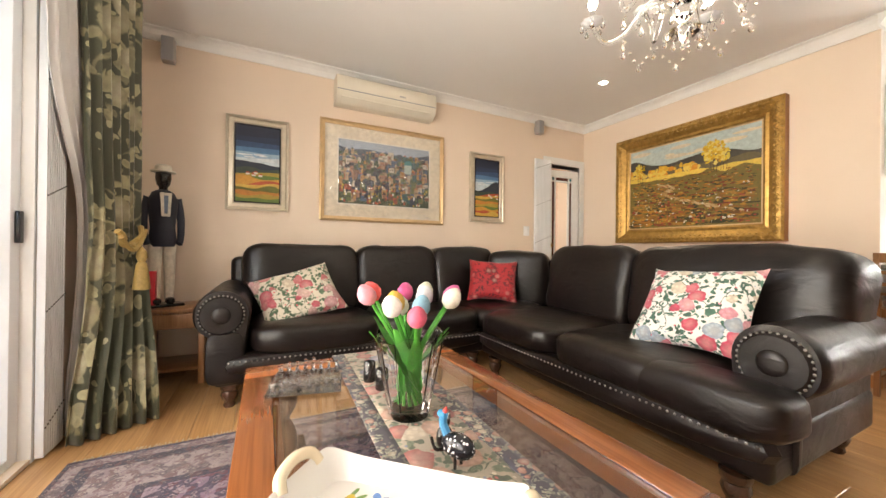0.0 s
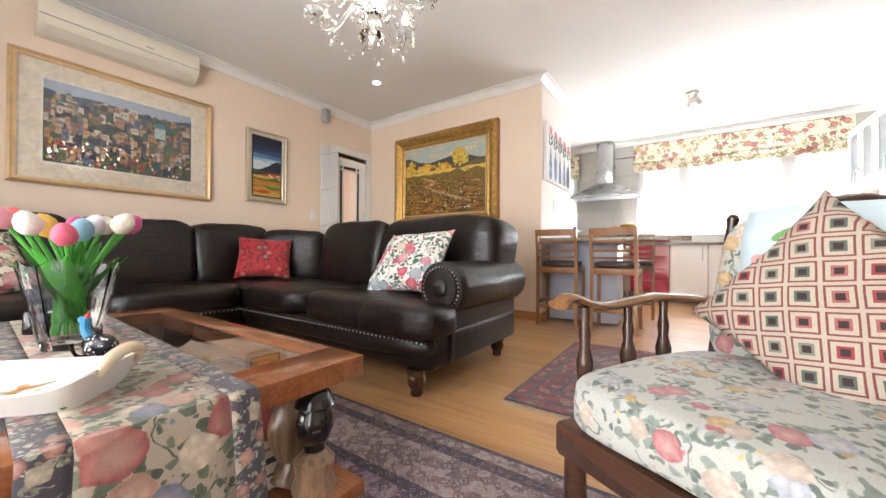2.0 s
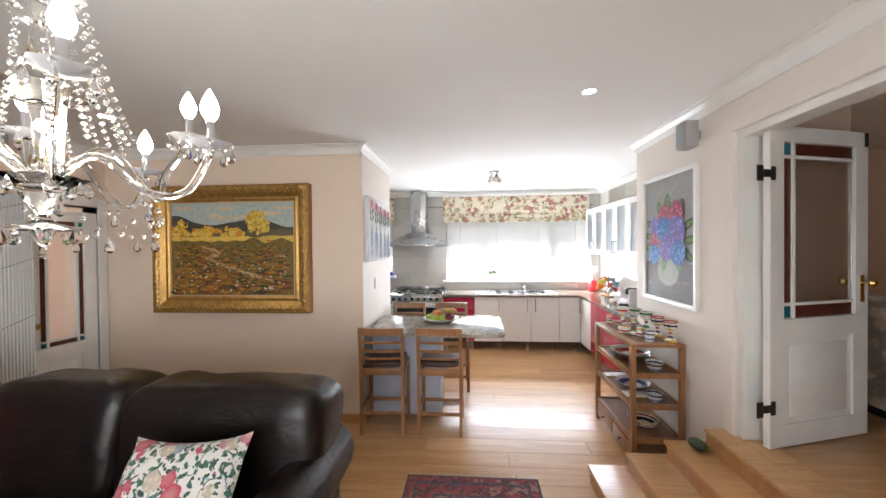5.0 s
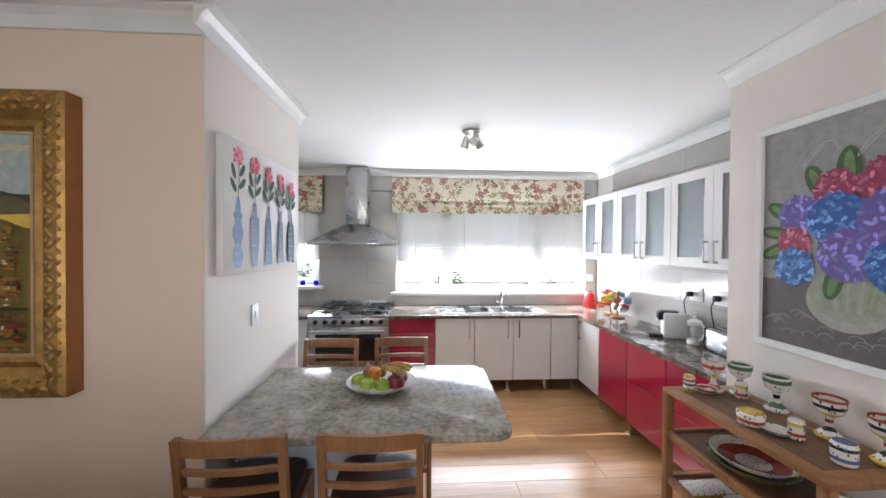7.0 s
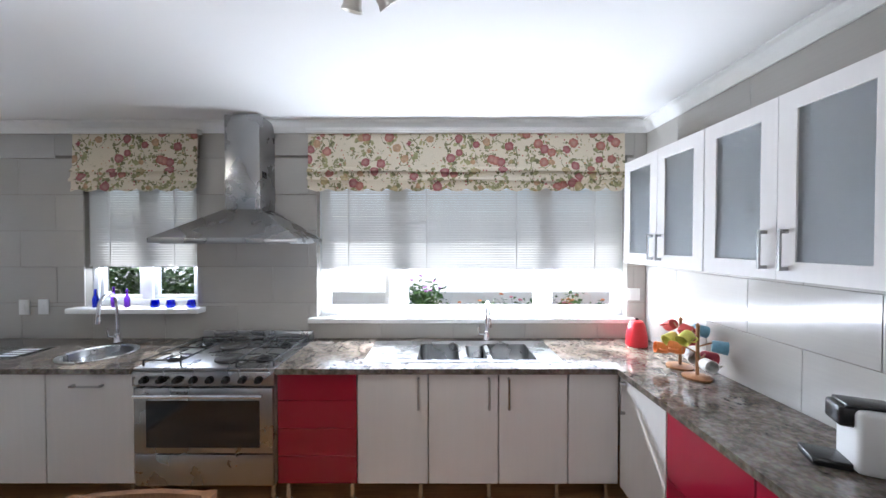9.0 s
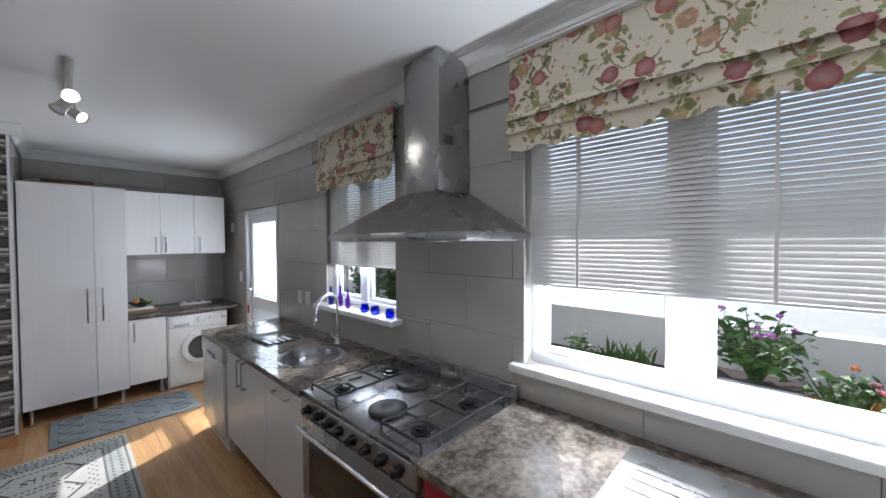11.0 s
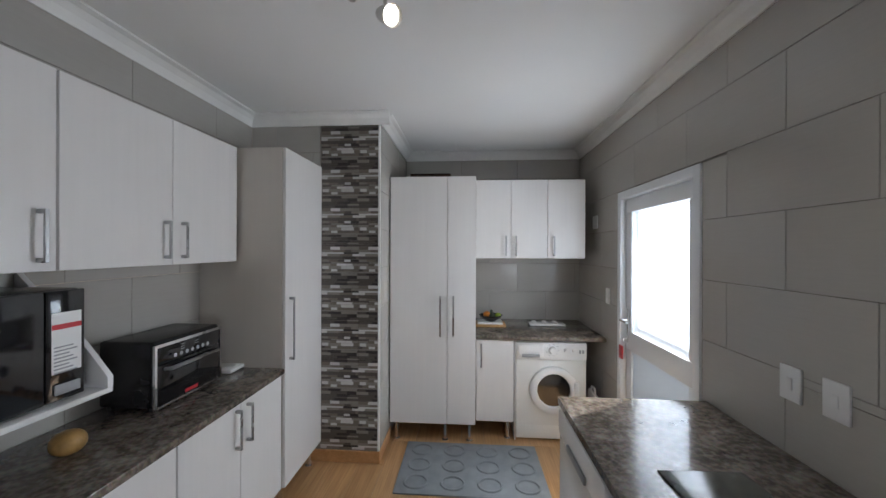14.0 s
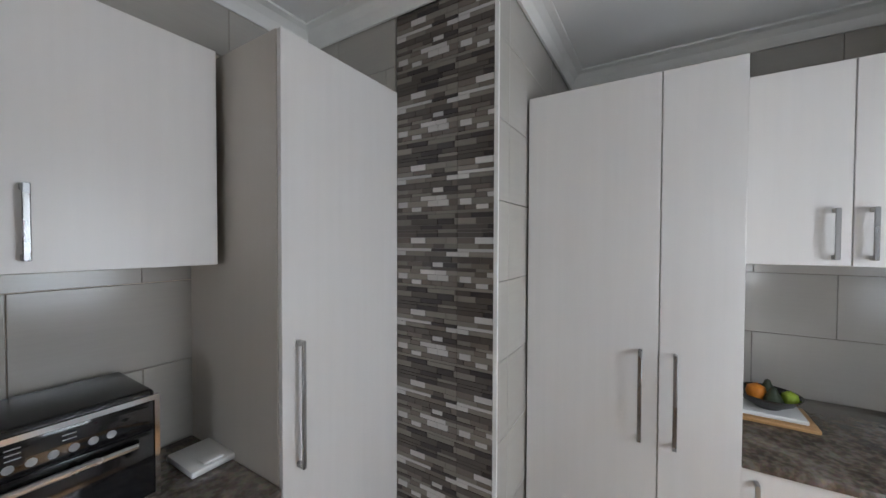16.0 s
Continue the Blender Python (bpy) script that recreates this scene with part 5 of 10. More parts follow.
def town():
    x0, x1, z0, z1 = 0.195, 1.505, 1.243, 2.218
    th = hung("framed_painting", N_WALL((x0 + x1) / 2, (z0 + z1) / 2), "wide watercolour of a crowded hillside town in a pale gilt frame")
    W, H = x1 - x0 - 0.09, z1 - z0 - 0.09
    w, h = W - 0.26, H - 0.26
    rnd = random.Random(7)
    f = Flat()
    f.rect(-W / 2, -H / 2, W / 2, H / 2, (0.70, 0.62, 0.50))
    f.rect(-w / 2 - 0.012, -h / 2 - 0.012, w / 2 + 0.012, h / 2 + 0.012, (0.76, 0.71, 0.62))
    f.rect(-w / 2, -h / 2, w / 2, h / 2, (0.36, 0.42, 0.52))
    f.out("mount", th, 0.014)
    f = Flat()
    f.ridge(w, -h / 2, h * 0.36, 0.09, 2, (0.07, 0.09, 0.13))
    f.ridge(w, -h / 2, h * 0.26, 0.10, 5, (0.06, 0.085, 0.055))
    pal = [(0.36, 0.20, 0.14), (0.42, 0.30, 0.20), (0.22, 0.11, 0.08), (0.10, 0.14, 0.22), (0.52, 0.46, 0.38), (0.34, 0.11, 0.07), (0.07, 0.14, 0.15), (0.04, 0.04, 0.05), (0.14, 0.17, 0.08), (0.44, 0.24, 0.10), (0.06, 0.07, 0.10)]
    for row in range(13):
        y = h * (0.30 - 0.058 * row)
        for i in range(26):
            x = rnd.uniform(-w / 2, w / 2 - 0.05)
            a, b = rnd.uniform(0.02, 0.06), rnd.uniform(0.03, 0.085)
            yb = max(-h / 2, y - b / 2 + rnd.uniform(-0.02, 0.02))
            a = min(a, w / 2 - x)
            c = rnd.choice(pal)
            f.rect(x, yb, x + a, yb + b, c, 0.00001)
            if rnd.random() < 0.5:
                f.poly([(x - 0.003, yb + b), (min(x + a + 0.003, w / 2), yb + b), (x + a / 2, yb + b + 0.02)], rnd.choice(pal), 0.00001)
            for k in range(2):
                f.rect(x + a * (0.2 + 0.4 * k), yb + b * 0.45, x + a * (0.35 + 0.4 * k), yb + b * 0.7, (0.05, 0.05, 0.07), 0.00001)
    for i in range(70):
        f.disc(rnd.uniform(-w / 2, w / 2) * 0.97, -h * rnd.uniform(0.2, 0.48), 0.009, 0.012, rnd.choice([(0.75, 0.73, 0.7), (0.5, 0.12, 0.08), (0.08, 0.08, 0.12), (0.55, 0.4, 0.1)]), 8)
    f.disc(w * 0.24, h * 0.2, 0.045, 0.05, (0.10, 0.26, 0.27))
    f.rect(w * 0.24 - 0.04, h * 0.05, w * 0.24 + 0.04, h * 0.2, (0.4, 0.48, 0.46))
    f.out("picture", th, 0.0165)
    p = part("glass", box(B(), -W / 2, -H / 2, 0.0255, W / 2, H / 2, 0.0275), M["glass"], th)
    p.visible_shadow = False
    frame_of(th, W, H, [(0, 0.03, None), (0.018, 0.034, M["gilt_pale"]), (0.03, 0.042, M["gilt_pale"]), (0.045, 0.034, M["gilt_pale"]), (0.0451, 0.0, M["gilt_pale"])])


town()


def golden_landscape():
    y0, y1, z0, z1 = 1.90, 3.50, 1.075, 2.32
    th = hung("framed_painting", E_WALL((y0 + y1) / 2, (z0 + z1) / 2), "large autumn meadow landscape in an ornate carved gilt frame")
    w, h = y1 - y0 - 0.34, z1 - z0 - 0.34
    rnd = random.Random(11)
    f = Flat()
    f.rect(-w / 2, -h / 2, w / 2, h / 2, (0.44, 0.52, 0.50))
    for i in range(14):
        f.disc(rnd.uniform(-w / 2, w / 2) * 0.85, h * rnd.uniform(0.33, 0.46), rnd.uniform(0.05, 0.16), rnd.uniform(0.01, 0.025), rnd.choice([(0.66, 0.56, 0.38), (0.60, 0.52, 0.38), (0.42, 0.52, 0.52)]), 16)
    f.ridge(w, -h / 2, h * 0.29, 0.15, 3, (0.075, 0.07, 0.06), freq=2.6)
    f.ridge(w, -h / 2, h * 0.2, 0.06, 8, (0.15, 0.12, 0.06), freq=5)
    for i in range(60):
        x = rnd.uniform(-w / 2, w * 0.12)
        f.disc(x, h * rnd.uniform(0.14, 0.23), rnd.uniform(0.015, 0.04), rnd.uniform(0.015, 0.035), rnd.choice([(0.72, 0.42, 0.04), (0.74, 0.52, 0.10), (0.66, 0.26, 0.02)]), 9, wob=0.25, rnd=rnd)
    f.ridge(w, -h / 2, h * 0.135, 0.03, 4, (0.74, 0.52, 0.09), freq=6)
    f.ridge(w, -h / 2, h * 0.09, 0.05, 14, (0.20, 0.15, 0.035), freq=7)
    for bx0, sc, n in ((w * 0.2, 1.0, 130), (-w * 0.40, 0.6, 60), (w * 0.27, 0.55, 45)):
        for k in (-0.02, 0.0, 0.025):
            f.stroke([(bx0 + k, h * 0.08), (bx0 + k * 1.6, h * 0.26)], 0.007 * sc, (0.10, 0.06, 0.03))
        for i in range(n):
            a, r = rnd.uniform(0, 6.28), rnd.random() ** 0.5
            x, y = bx0 + 0.1 * sc * r * math.cos(a), h * 0.29 + (0.13 * sc * r * math.sin(a)) * 0.9 - (1 - sc) * 0.1
            f.disc(x, y, rnd.uniform(0.008, 0.024) * sc ** 0.5, rnd.uniform(0.008, 0.02) * sc ** 0.5, rnd.choice([(0.66, 0.42, 0.02), (0.70, 0.52, 0.07), (0.58, 0.32, 0.02), (0.72, 0.58, 0.16)] if sc > 0.58 or bx0 > 0 else [(0.6, 0.25, 0.02), (0.55, 0.32, 0.05)]), 8, wob=0.3, rnd=rnd)
    pal = [(0.16, 0.07, 0.012), (0.34, 0.14, 0.015), (0.07, 0.055, 0.014), (0.46, 0.22, 0.025), (0.20, 0.045, 0.015), (0.38, 0.20, 0.04), (0.045, 0.045, 0.015), (0.26, 0.12, 0.02)]
    for i in range(900):
        t = rnd.random()
        y = h * (0.09 - 0.59 * t)
        s = 0.35 + t
        x = rnd.uniform(-w / 2 + 0.06, w / 2 - 0.06)
        f.disc(x, max(y, -h / 2 + 0.03), rnd.uniform(0.02, 0.06) * s, rnd.uniform(0.005, 0.016) * s, rnd.choice(pal), 9, wob=0.3, rnd=rnd, step=0.000004)
    for pts in ([(-0.30, 0.02), (-0.12, -0.03), (-0.22, -0.09), (-0.14, -0.14), (0.04, -0.2), (0.2, -0.25), (0.5, -0.33)], ):
        for (ax, ay), (bx1, by1) in zip(pts, pts[1:]):
            for i in range(16):
                t = rnd.random()
                f.disc(ax + (bx1 - ax) * t + rnd.uniform(-0.012, 0.012), ay + (by1 - ay) * t + rnd.uniform(-0.01, 0.01), rnd.uniform(0.012, 0.035), rnd.uniform(0.004, 0.010), rnd.choice([(0.50, 0.34, 0.16), (0.40, 0.24, 0.09), (0.58, 0.44, 0.26)]), 9, wob=0.3, rnd=rnd, step=0.000004, turn=-0.5)
    for i in range(500):
        t = rnd.random()
        y = max(h * (0.06 - 0.54 * t), -h / 2 + 0.012)
        s = 0.4 + t
        c = rnd.choice([(0.70, 0.66, 0.55), (0.36, 0.05, 0.04), (0.45, 0.10, 0.05), (0.50, 0.36, 0.08), (0.12, 0.12, 0.03), (0.18, 0.13, 0.03)])
        f.disc(rnd.uniform(-w / 2 + 0.02, w / 2 - 0.02), y, rnd.uniform(0.004, 0.014) * s, rnd.uniform(0.003, 0.009) * s, c, 7, wob=0.3, rnd=rnd, step=0.000004)
    f.out("canvas", th, 0.03)
    frame_of(th, w, h, [(0, 0.04, None), (0.012, 0.04, M["gilt_pale"]), (0.03, 0.052, M["gold"]), (0.055, 0.046, M["gold"]), (0.075, 0.06, M["gold"]), (0.12, 0.092, M["gold"]), (0.15, 0.088, M["gold"]), (0.17, 0.075, M["gold"]), (0.1701, 0.0, M["gilt_dark"])])
    bm = B()
    for side in range(4):
        ln = (w if side % 2 == 0 else h) + 0.24
        n = int(ln / 0.045)
        for i in range(n):
            u = -ln / 2 + ln * (i + 0.5) / n
            for k, (o, r, z) in enumerate(((0.125, 0.022, 0.09), (0.1, 0.015, 0.078), (0.152, 0.014, 0.085))):
                uu = u + (0.02 if k else 0)
                d = (h if side % 2 == 0 else w) / 2 + o
                c = {0: (uu, -d), 1: (d, uu), 2: (uu, d), 3: (-d, uu)}[side]
                m = Matrix.Translation((c[0], c[1], z)) @ pose(0, 0, 0, 0, 0, (35 if i % 2 else -35) + side * 90)
                puff(bm, -r, -r * 0.55, -0.008, r, r * 0.55, 0.010, 1.0, 8, 4, m)
    part("carving", bm, M["gold"], th, "carved gilt leaf ornament")


M["gilt_dark"] = plain("gilt frame side", (0.40, 0.17, 0.05), 0.45, 0.2, var=0.2, scale=10)
golden_landscape()


def roses():
    x0, x1, z0, z1 = 3.785, 4.715, 1.555, 2.215
    th = hung("canvas_painting", STUB((x0 + x1) / 2, (z0 + z1) / 2), "white canvas painted with pink roses in blue glass vases")
    w, h = x1 - x0, z1 - z0
    part("canvas", box(B(), -w / 2, -h / 2, 0, w / 2, h / 2, 0.035, 0.003), M["canvas"], th)
    f = Flat()
    rnd = random.Random(4)
    for k in range(5):
        x = -w / 2 + 0.13 + k * (w - 0.25) / 4
        hv = (0.34, 0.33, 0.33, 0.32, 0.32)[k] * (h / 0.64)
        yb = -h / 2 + 0.03
        c = ((0.14, 0.25, 0.44), (0.18, 0.23, 0.36), (0.10, 0.18, 0.34), (0.16, 0.20, 0.32), (0.05, 0.09, 0.18))[k]
        rad = lambda t: {0: 0.024 + 0.026 * abs(math.sin(t * 9.5)), 1: 0.050 * math.sin(0.5 + 2.0 * t) + 0.004, 2: 0.050 * (1 - 0.55 * t), 3: 0.048 * (1 - 0.5 * t), 4: 0.058 * math.sin(0.75 + 2.15 * t)}[k] * (1 if t < 0.8 else 0.5)
        pts = [(x - max(0.011, rad(t / 16)), yb + hv * t / 16) for t in range(17)] + [(x + max(0.011, rad(t / 16)), yb + hv * t / 16) for t in range(16, -1, -1)]
        f.poly(pts, c)
        for i in range(7):
            t = (i + 0.5) / 8
            r = max(0.01, rad(t)) * 0.6
            f.rect(x - r, yb + hv * t, x + r * 0.2, yb + hv * t + 0.006, (0.25, 0.36, 0.5), 0.00002)
        ys = yb + hv
        yr = h / 2 - 0.11 - 0.014 * k
        f.stroke([(x, ys), (x + 0.01, (ys + yr) / 2), (x + 0.005, yr)], 0.007, (0.03, 0.10, 0.06))
        for s, t, tilt in ((-1, 0.25, 2.3), (1, 0.35, 0.7), (-1, 0.65, 2.0), (1, 0.75, 0.9)):
            f.disc(x + s * 0.042, ys + (yr - ys) * t + 0.012, 0.042, 0.017, (0.02, 0.085, 0.055), 10, turn=tilt)
        for i in range(40):
            a, r = rnd.uniform(0, 6.28), rnd.random() ** 0.6 * 0.043
            f.disc(x + r * math.cos(a), yr + 0.03 + r * math.sin(a), 0.015, 0.011, rnd.choice([(0.62, 0.06, 0.13), (0.72, 0.22, 0.28), (0.75, 0.32, 0.36), (0.52, 0.03, 0.09)]), 8, turn=a)
    f.out("painting", th, 0.0353)
    writing("2022", 0.022, Matrix.Translation((w / 2 - 0.065, -h / 2 + 0.03, 0.04)) @ pose(0, 0, 0, 0, 0, 20), M["black"], th, "date")
    f = Flat()
    f.stroke([(w / 2 - 0.10, -h / 2 + 0.05), (w / 2 - 0.085, -h / 2 + 0.07), (w / 2 - 0.075, -h / 2 + 0.045), (w / 2 - 0.06, -h / 2 + 0.065), (w / 2 - 0.04, -h / 2 + 0.06)], 0.003, (0.02, 0.02, 0.02))
    f.out("signature", th, 0.0395)


M["canvas"] = plain("white canvas", (0.78, 0.77, 0.76), 0.8, var=0.04, scale=4, fine=500, relief=0.3)
roses()


def hydrangea():
    x0, x1, z0, z1 = 3.06, 3.845, 1.215, 2.30
    th = hung("framed_painting", S_WALL((x0 + x1) / 2, (z0 + z1) / 2), "blue and crimson hydrangeas in a glass bowl, white frame")
    w, h = x1 - x0 - 0.07, z1 - z0 - 0.07
    rnd = random.Random(9)
    f = Flat()
    f.rect(-w / 2, -h / 2, w / 2, h / 2, (0.34, 0.33, 0.32))
    f.rect(-w / 2, -h / 2, w / 2, -h * 0.2, (0.14, 0.12, 0.11))
    for k in range(26):
        x, y = rnd.uniform(-w / 2 + 0.04, w / 2 - 0.04), -h * rnd.uniform(0.35, 0.46)
        f.stroke([(x + 0.03 * math.cos(a), y + 0.02 * math.sin(a)) for a in (0, 0.8, 1.6, 2.4, 3.2)], 0.003, (0.34, 0.32, 0.3))
    f.disc(0.0, -h * 0.27, 0.155, 0.125, (0.44, 0.44, 0.38), 30)
    f.disc(0.0, -h * 0.25, 0.14, 0.105, (0.36, 0.38, 0.30), 30)
    for i in range(9):
        x = -0.11 + i * 0.028
        f.stroke([(x, -h * 0.16), (x * 0.7, -h * 0.31)], 0.012, rnd.choice([(0.30, 0.36, 0.22), (0.42, 0.44, 0.34)]))
    for x, y, a, s in ((-0.27, 0.12, 2.6, 1), (-0.3, 0.02, 3.0, 0.9), (-0.29, -0.07, 3.5, 1), (-0.21, -0.16, 4.0, 1.1), (0.28, 0.1, 0.4, 1), (0.3, -0.02, 0.1, 1), (0.27, -0.13, -0.6, 1.1), (0.0, 0.27, 1.6, 1.3), (-0.12, 0.24, 2.0, 1.1), (0.15, -0.2, -1.0, 1.1), (-0.05, -0.2, -1.8, 1.0), (0.18, 0.24, 1.0, 1.0)):
        f.disc(x, y, 0.075 * s, 0.036 * s, (0.05, 0.12, 0.03), 14, turn=a)
        f.disc(x, y, 0.06 * s, 0.016 * s, (0.16, 0.26, 0.09), 14, turn=a)
    for cx, cy, r, cols in ((-0.19, 0.1, 0.085, 0), (-0.21, -0.03, 0.07, 1), (-0.21, -0.14, 0.085, 2), (-0.05, 0.2, 0.08, 1), (0.13, 0.2, 0.1, 1), (-0.04, 0.07, 0.11, 2), (0.14, 0.06, 0.11, 0), (0.0, -0.08, 0.11, 0), (0.16, -0.12, 0.1, 2)):
        pal = ([(0.12, 0.13, 0.46), (0.22, 0.2, 0.55), (0.16, 0.10, 0.38)], [(0.36, 0.05, 0.12), (0.5, 0.14, 0.2), (0.28, 0.03, 0.09)], [(0.05, 0.16, 0.5), (0.12, 0.30, 0.66), (0.03, 0.10, 0.38)])[cols]
        f.disc(cx, cy, r, r, pal[2], 20)
        for i in range(90):
            a, q = rnd.uniform(0, 6.28), rnd.random() ** 0.5 * r
            f.disc(cx + q * math.cos(a), cy + q * math.sin(a), 0.016, 0.008, rnd.choice(pal + [tuple(min(1, v * 1.5 + 0.06) for v in pal[1])]), 7, turn=rnd.uniform(0, 3), step=0.00001)
    for sx in (-1, 1):
        f.stroke([(sx * 0.1 + 0.07 * math.cos(a * 0.7), 0.36 + 0.05 * math.sin(a)) for a in range(0, 8)], 0.003, (0.55, 0.54, 0.52))
    f.out("canvas", th, 0.012)
    frame_of(th, w, h, [(0, 0.024, None), (0.005, 0.028, M["trim"]), (0.032, 0.03, M["trim"]), (0.035, 0.026, M["trim"]), (0.0351, 0.0, M["trim"])])


hydrangea()

# ---------- the corner sofa ----------


def studs(parent, pts, r=0.0065):
    bm = B()
    for p, n in pts:
        p, n = Vector(p), Vector(n)
        u = n.orthogonal().normalized()
        v = n.cross(u)
        skin(bm, [ring(bm, p, u, v, r, 7), ring(bm, p + n * r * 0.5, u, v, r * 0.75, 7), ring(bm, p + n * r * 0.8, u, v, r * 0.25, 7)])
    part("studs", bm, M["pewter"], parent, "pewter nail-head trim")


def bun_foot(parent, x, y, h=0.14):
    part("foot", lathe(B(), [(0.028, 0), (0.034, 0.012), (0.03, 0.03), (0.042, 0.05), (0.05, 0.075), (0.042, 0.1), (0.052, 0.112), (0.055, h)], 20, (x, y, 0)), M["mahogany"], parent, "turned dark wooden foot")


def sofa():
    th = thing("corner_sofa", (0, 0, 0), "large dark brown leather corner sofa with rolled studded arms", "sofa")
    L = M["leather"]
    # long side along the picture wall, short side with its back to the passage
    part("base", box(box(B(), -0.52, 2.98, 0.14, 2.36, 3.9, 0.33, 0.03, 3), 1.33, 1.12, 0.14, 2.36, 2.985, 0.33, 0.03, 3), L, th)
    part("front_roll", puff(B(), 1.27, 1.10, 0.20, 1.42, 3.0, 0.335, 0.5, 20, 10), L, th)
    part("front_roll", puff(B(), -0.48, 2.92, 0.20, 1.34, 3.08, 0.335, 0.5, 20, 10), L, th)
    s = []
    for i in range(60):
        s.append(((1.268, 1.14 + i * 0.0305, 0.30), (-1, 0, 0.1)))
    studs(th, s)
    s = []
    for i in range(58):
        s.append(((-0.44 + i * 0.03, 2.918, 0.30), (0, -1, 0.1)))
    studs(th, s)
    for i, (a, b, end) in enumerate(((1.34, 2.16, 1.09), (2.15, 2.95, 2.15))):
        bm = puff(B(), 1.24, a, 0.30, 2.02, b, 0.50, 0.42, 40, 16, wob=0.016, seed=i * 3.1)
        if i == 0:
            puff(bm, 1.235, 1.06, 0.305, 1.52, 1.62, 0.485, 0.42, 36, 14, wob=0.012, seed=5.0)
        part("seat_cushion", bm, L, th)
        part("back_cushion", puff(B(), 0, 0, 0, 0.42, b - end + 0.02, 0.61, 0.34, 52, 22, Matrix.Translation((1.93, end, 0.43)) @ pose(0, 0, 0, 0, 9, 0), 0.026, i + 7.0), L, th)
    for i, (a, b) in enumerate(((-0.34, 0.50), (0.49, 1.32))):
        part("seat_cushion", puff(B(), a, 2.90, 0.30, b, 3.60, 0.50, 0.42, 40, 16, wob=0.014, seed=i * 2.3 + 20), L, th)
    part("seat_cushion", puff(B(), 1.28, 2.93, 0.30, 2.05, 3.62, 0.495, 0.42, 40, 16, wob=0.014, seed=33), L, th)
    for i, (a, b) in enumerate(((-0.42, 0.46), (0.45, 1.20), (1.19, 1.86))):
        part("back_cushion", puff(B(), 0, 0, 0, b - a + 0.02, 0.42, 0.60, 0.34, 44, 20, Matrix.Translation((a, 3.48, 0.43)) @ pose(0, 0, 0, -9, 0, 0), 0.02, i + 11.0), L, th)
    part("back_cushion", puff(B(), -0.3, -0.17, 0, 0.3, 0.17, 0.55, 0.36, 36, 16, Matrix.Translation((2.05, 3.40, 0.42)) @ pose(0, 0, 0, 0, 0, -45), 0.02, 17.0), L, th)
    part("back_frame", box(box(B(), -0.50, 3.80, 0.3, 2.38, 3.93, 0.90, 0.05, 3), 2.24, 1.14, 0.3, 2.38, 3.80, 0.88, 0.05, 3), L, th)
    # rolled arms
    def arm(m, length):
        bm = B()
        prof = []
        for i in range(22):
            a = math.radians(-70 + i * 250 / 21)
            prof.append((0.02 + 0.15 * math.cos(a), 0.57 + 0.145 * math.sin(a)))
        prof = [(0.07, 0.17)] + prof + [(-0.09, 0.17)]
        rings = []
        for t, k in ((0, 0.9), (0.02, 0.97), (0.06, 1.0), (length * 0.5, 0.99), (length - 0.06, 0.96), (length, 0.9)):
            rings.append([bm.verts.new(m @ Vector((x * k, t, 0.4 + (z - 0.4) * (0.97 + 0.03 * k)))) for x, z in prof])
        skin(bm, rings)
        part("arm", bm, L, th, "fat rolled leather arm")
        bm = B()
        cyl(bm, m @ Vector((0.02, 0.0, 0.57)), m @ Vector((0.02, -0.016, 0.57)), 0.118, 0.105, 28)
        puff(bm, -0.03, -0.03, 0.52, 0.07, 0.0, 0.62, 0.95, 18, 10, m)
        part("arm_scroll", bm, L, th, "round arm front")
        d = (m.to_3x3() @ Vector((0, -1, 0)))
        pts = [(m @ Vector((0.02 + 0.116 * math.cos(math.radians(a)), -0.004, 0.57 + 0.116 * math.sin(math.radians(a)))), d) for a in range(-60, 241, 11)]
        studs(th, pts)
        part("arm_front", puff(B(), -0.1, -0.012, 0.16, 0.10, 0.03, 0.46, 0.4, 20, 10, m), L, th)
    arm(Matrix.Translation((1.49, 1.20, -0.02)) @ pose(0, 0, 0, 0, 0, -90), 0.88)
    arm(Matrix.Translation((-0.46, 2.98, 0)) @ pose(0, 0, 0, 0, 0, 0) @ Matrix.Diagonal((-1, 1, 1, 1)), 0.92)
    for x, y in ((1.36, 1.24), (2.26, 1.22), (1.36, 2.82), (1.27, 3.02), (-0.44, 3.06), (-0.44, 3.8), (2.26, 3.8)):
        bun_foot(th, x, y)


sofa()


def cushion(name, label, w, h, t, m, material, seed=0, trim=None):
    ob = tagged(part(name, pillow(B(), w, h, t, Matrix.Identity(4), 0.014, seed), material), label, "cushion", "scatter cushions")
    ob.matrix_basis = m
    return ob


M["rose_cloth"] = floral("rose print cotton", (0.66, 0.61, 0.50), [(0.62, 0.16, 0.18), (0.72, 0.45, 0.42), (0.70, 0.62, 0.48), (0.60, 0.10, 0.14), (0.62, 0.30, 0.32)], (0.10, 0.17, 0.10), 9, 0.85, 0.52)
M["rose_cloth2"] = floral("bright rose print cotton", (0.74, 0.73, 0.69), [(0.65, 0.10, 0.16), (0.72, 0.30, 0.36), (0.72, 0.66, 0.52), (0.60, 0.06, 0.12), (0.36, 0.46, 0.55)], (0.06, 0.15, 0.11), 10, 0.85, 0.50)
M["red_cloth"] = floral("crimson damask", (0.40, 0.012, 0.02), [(0.20, 0.006, 0.012), (0.48, 0.02, 0.03)], (0.14, 0.004, 0.01), 11, 0.6, 0.36)
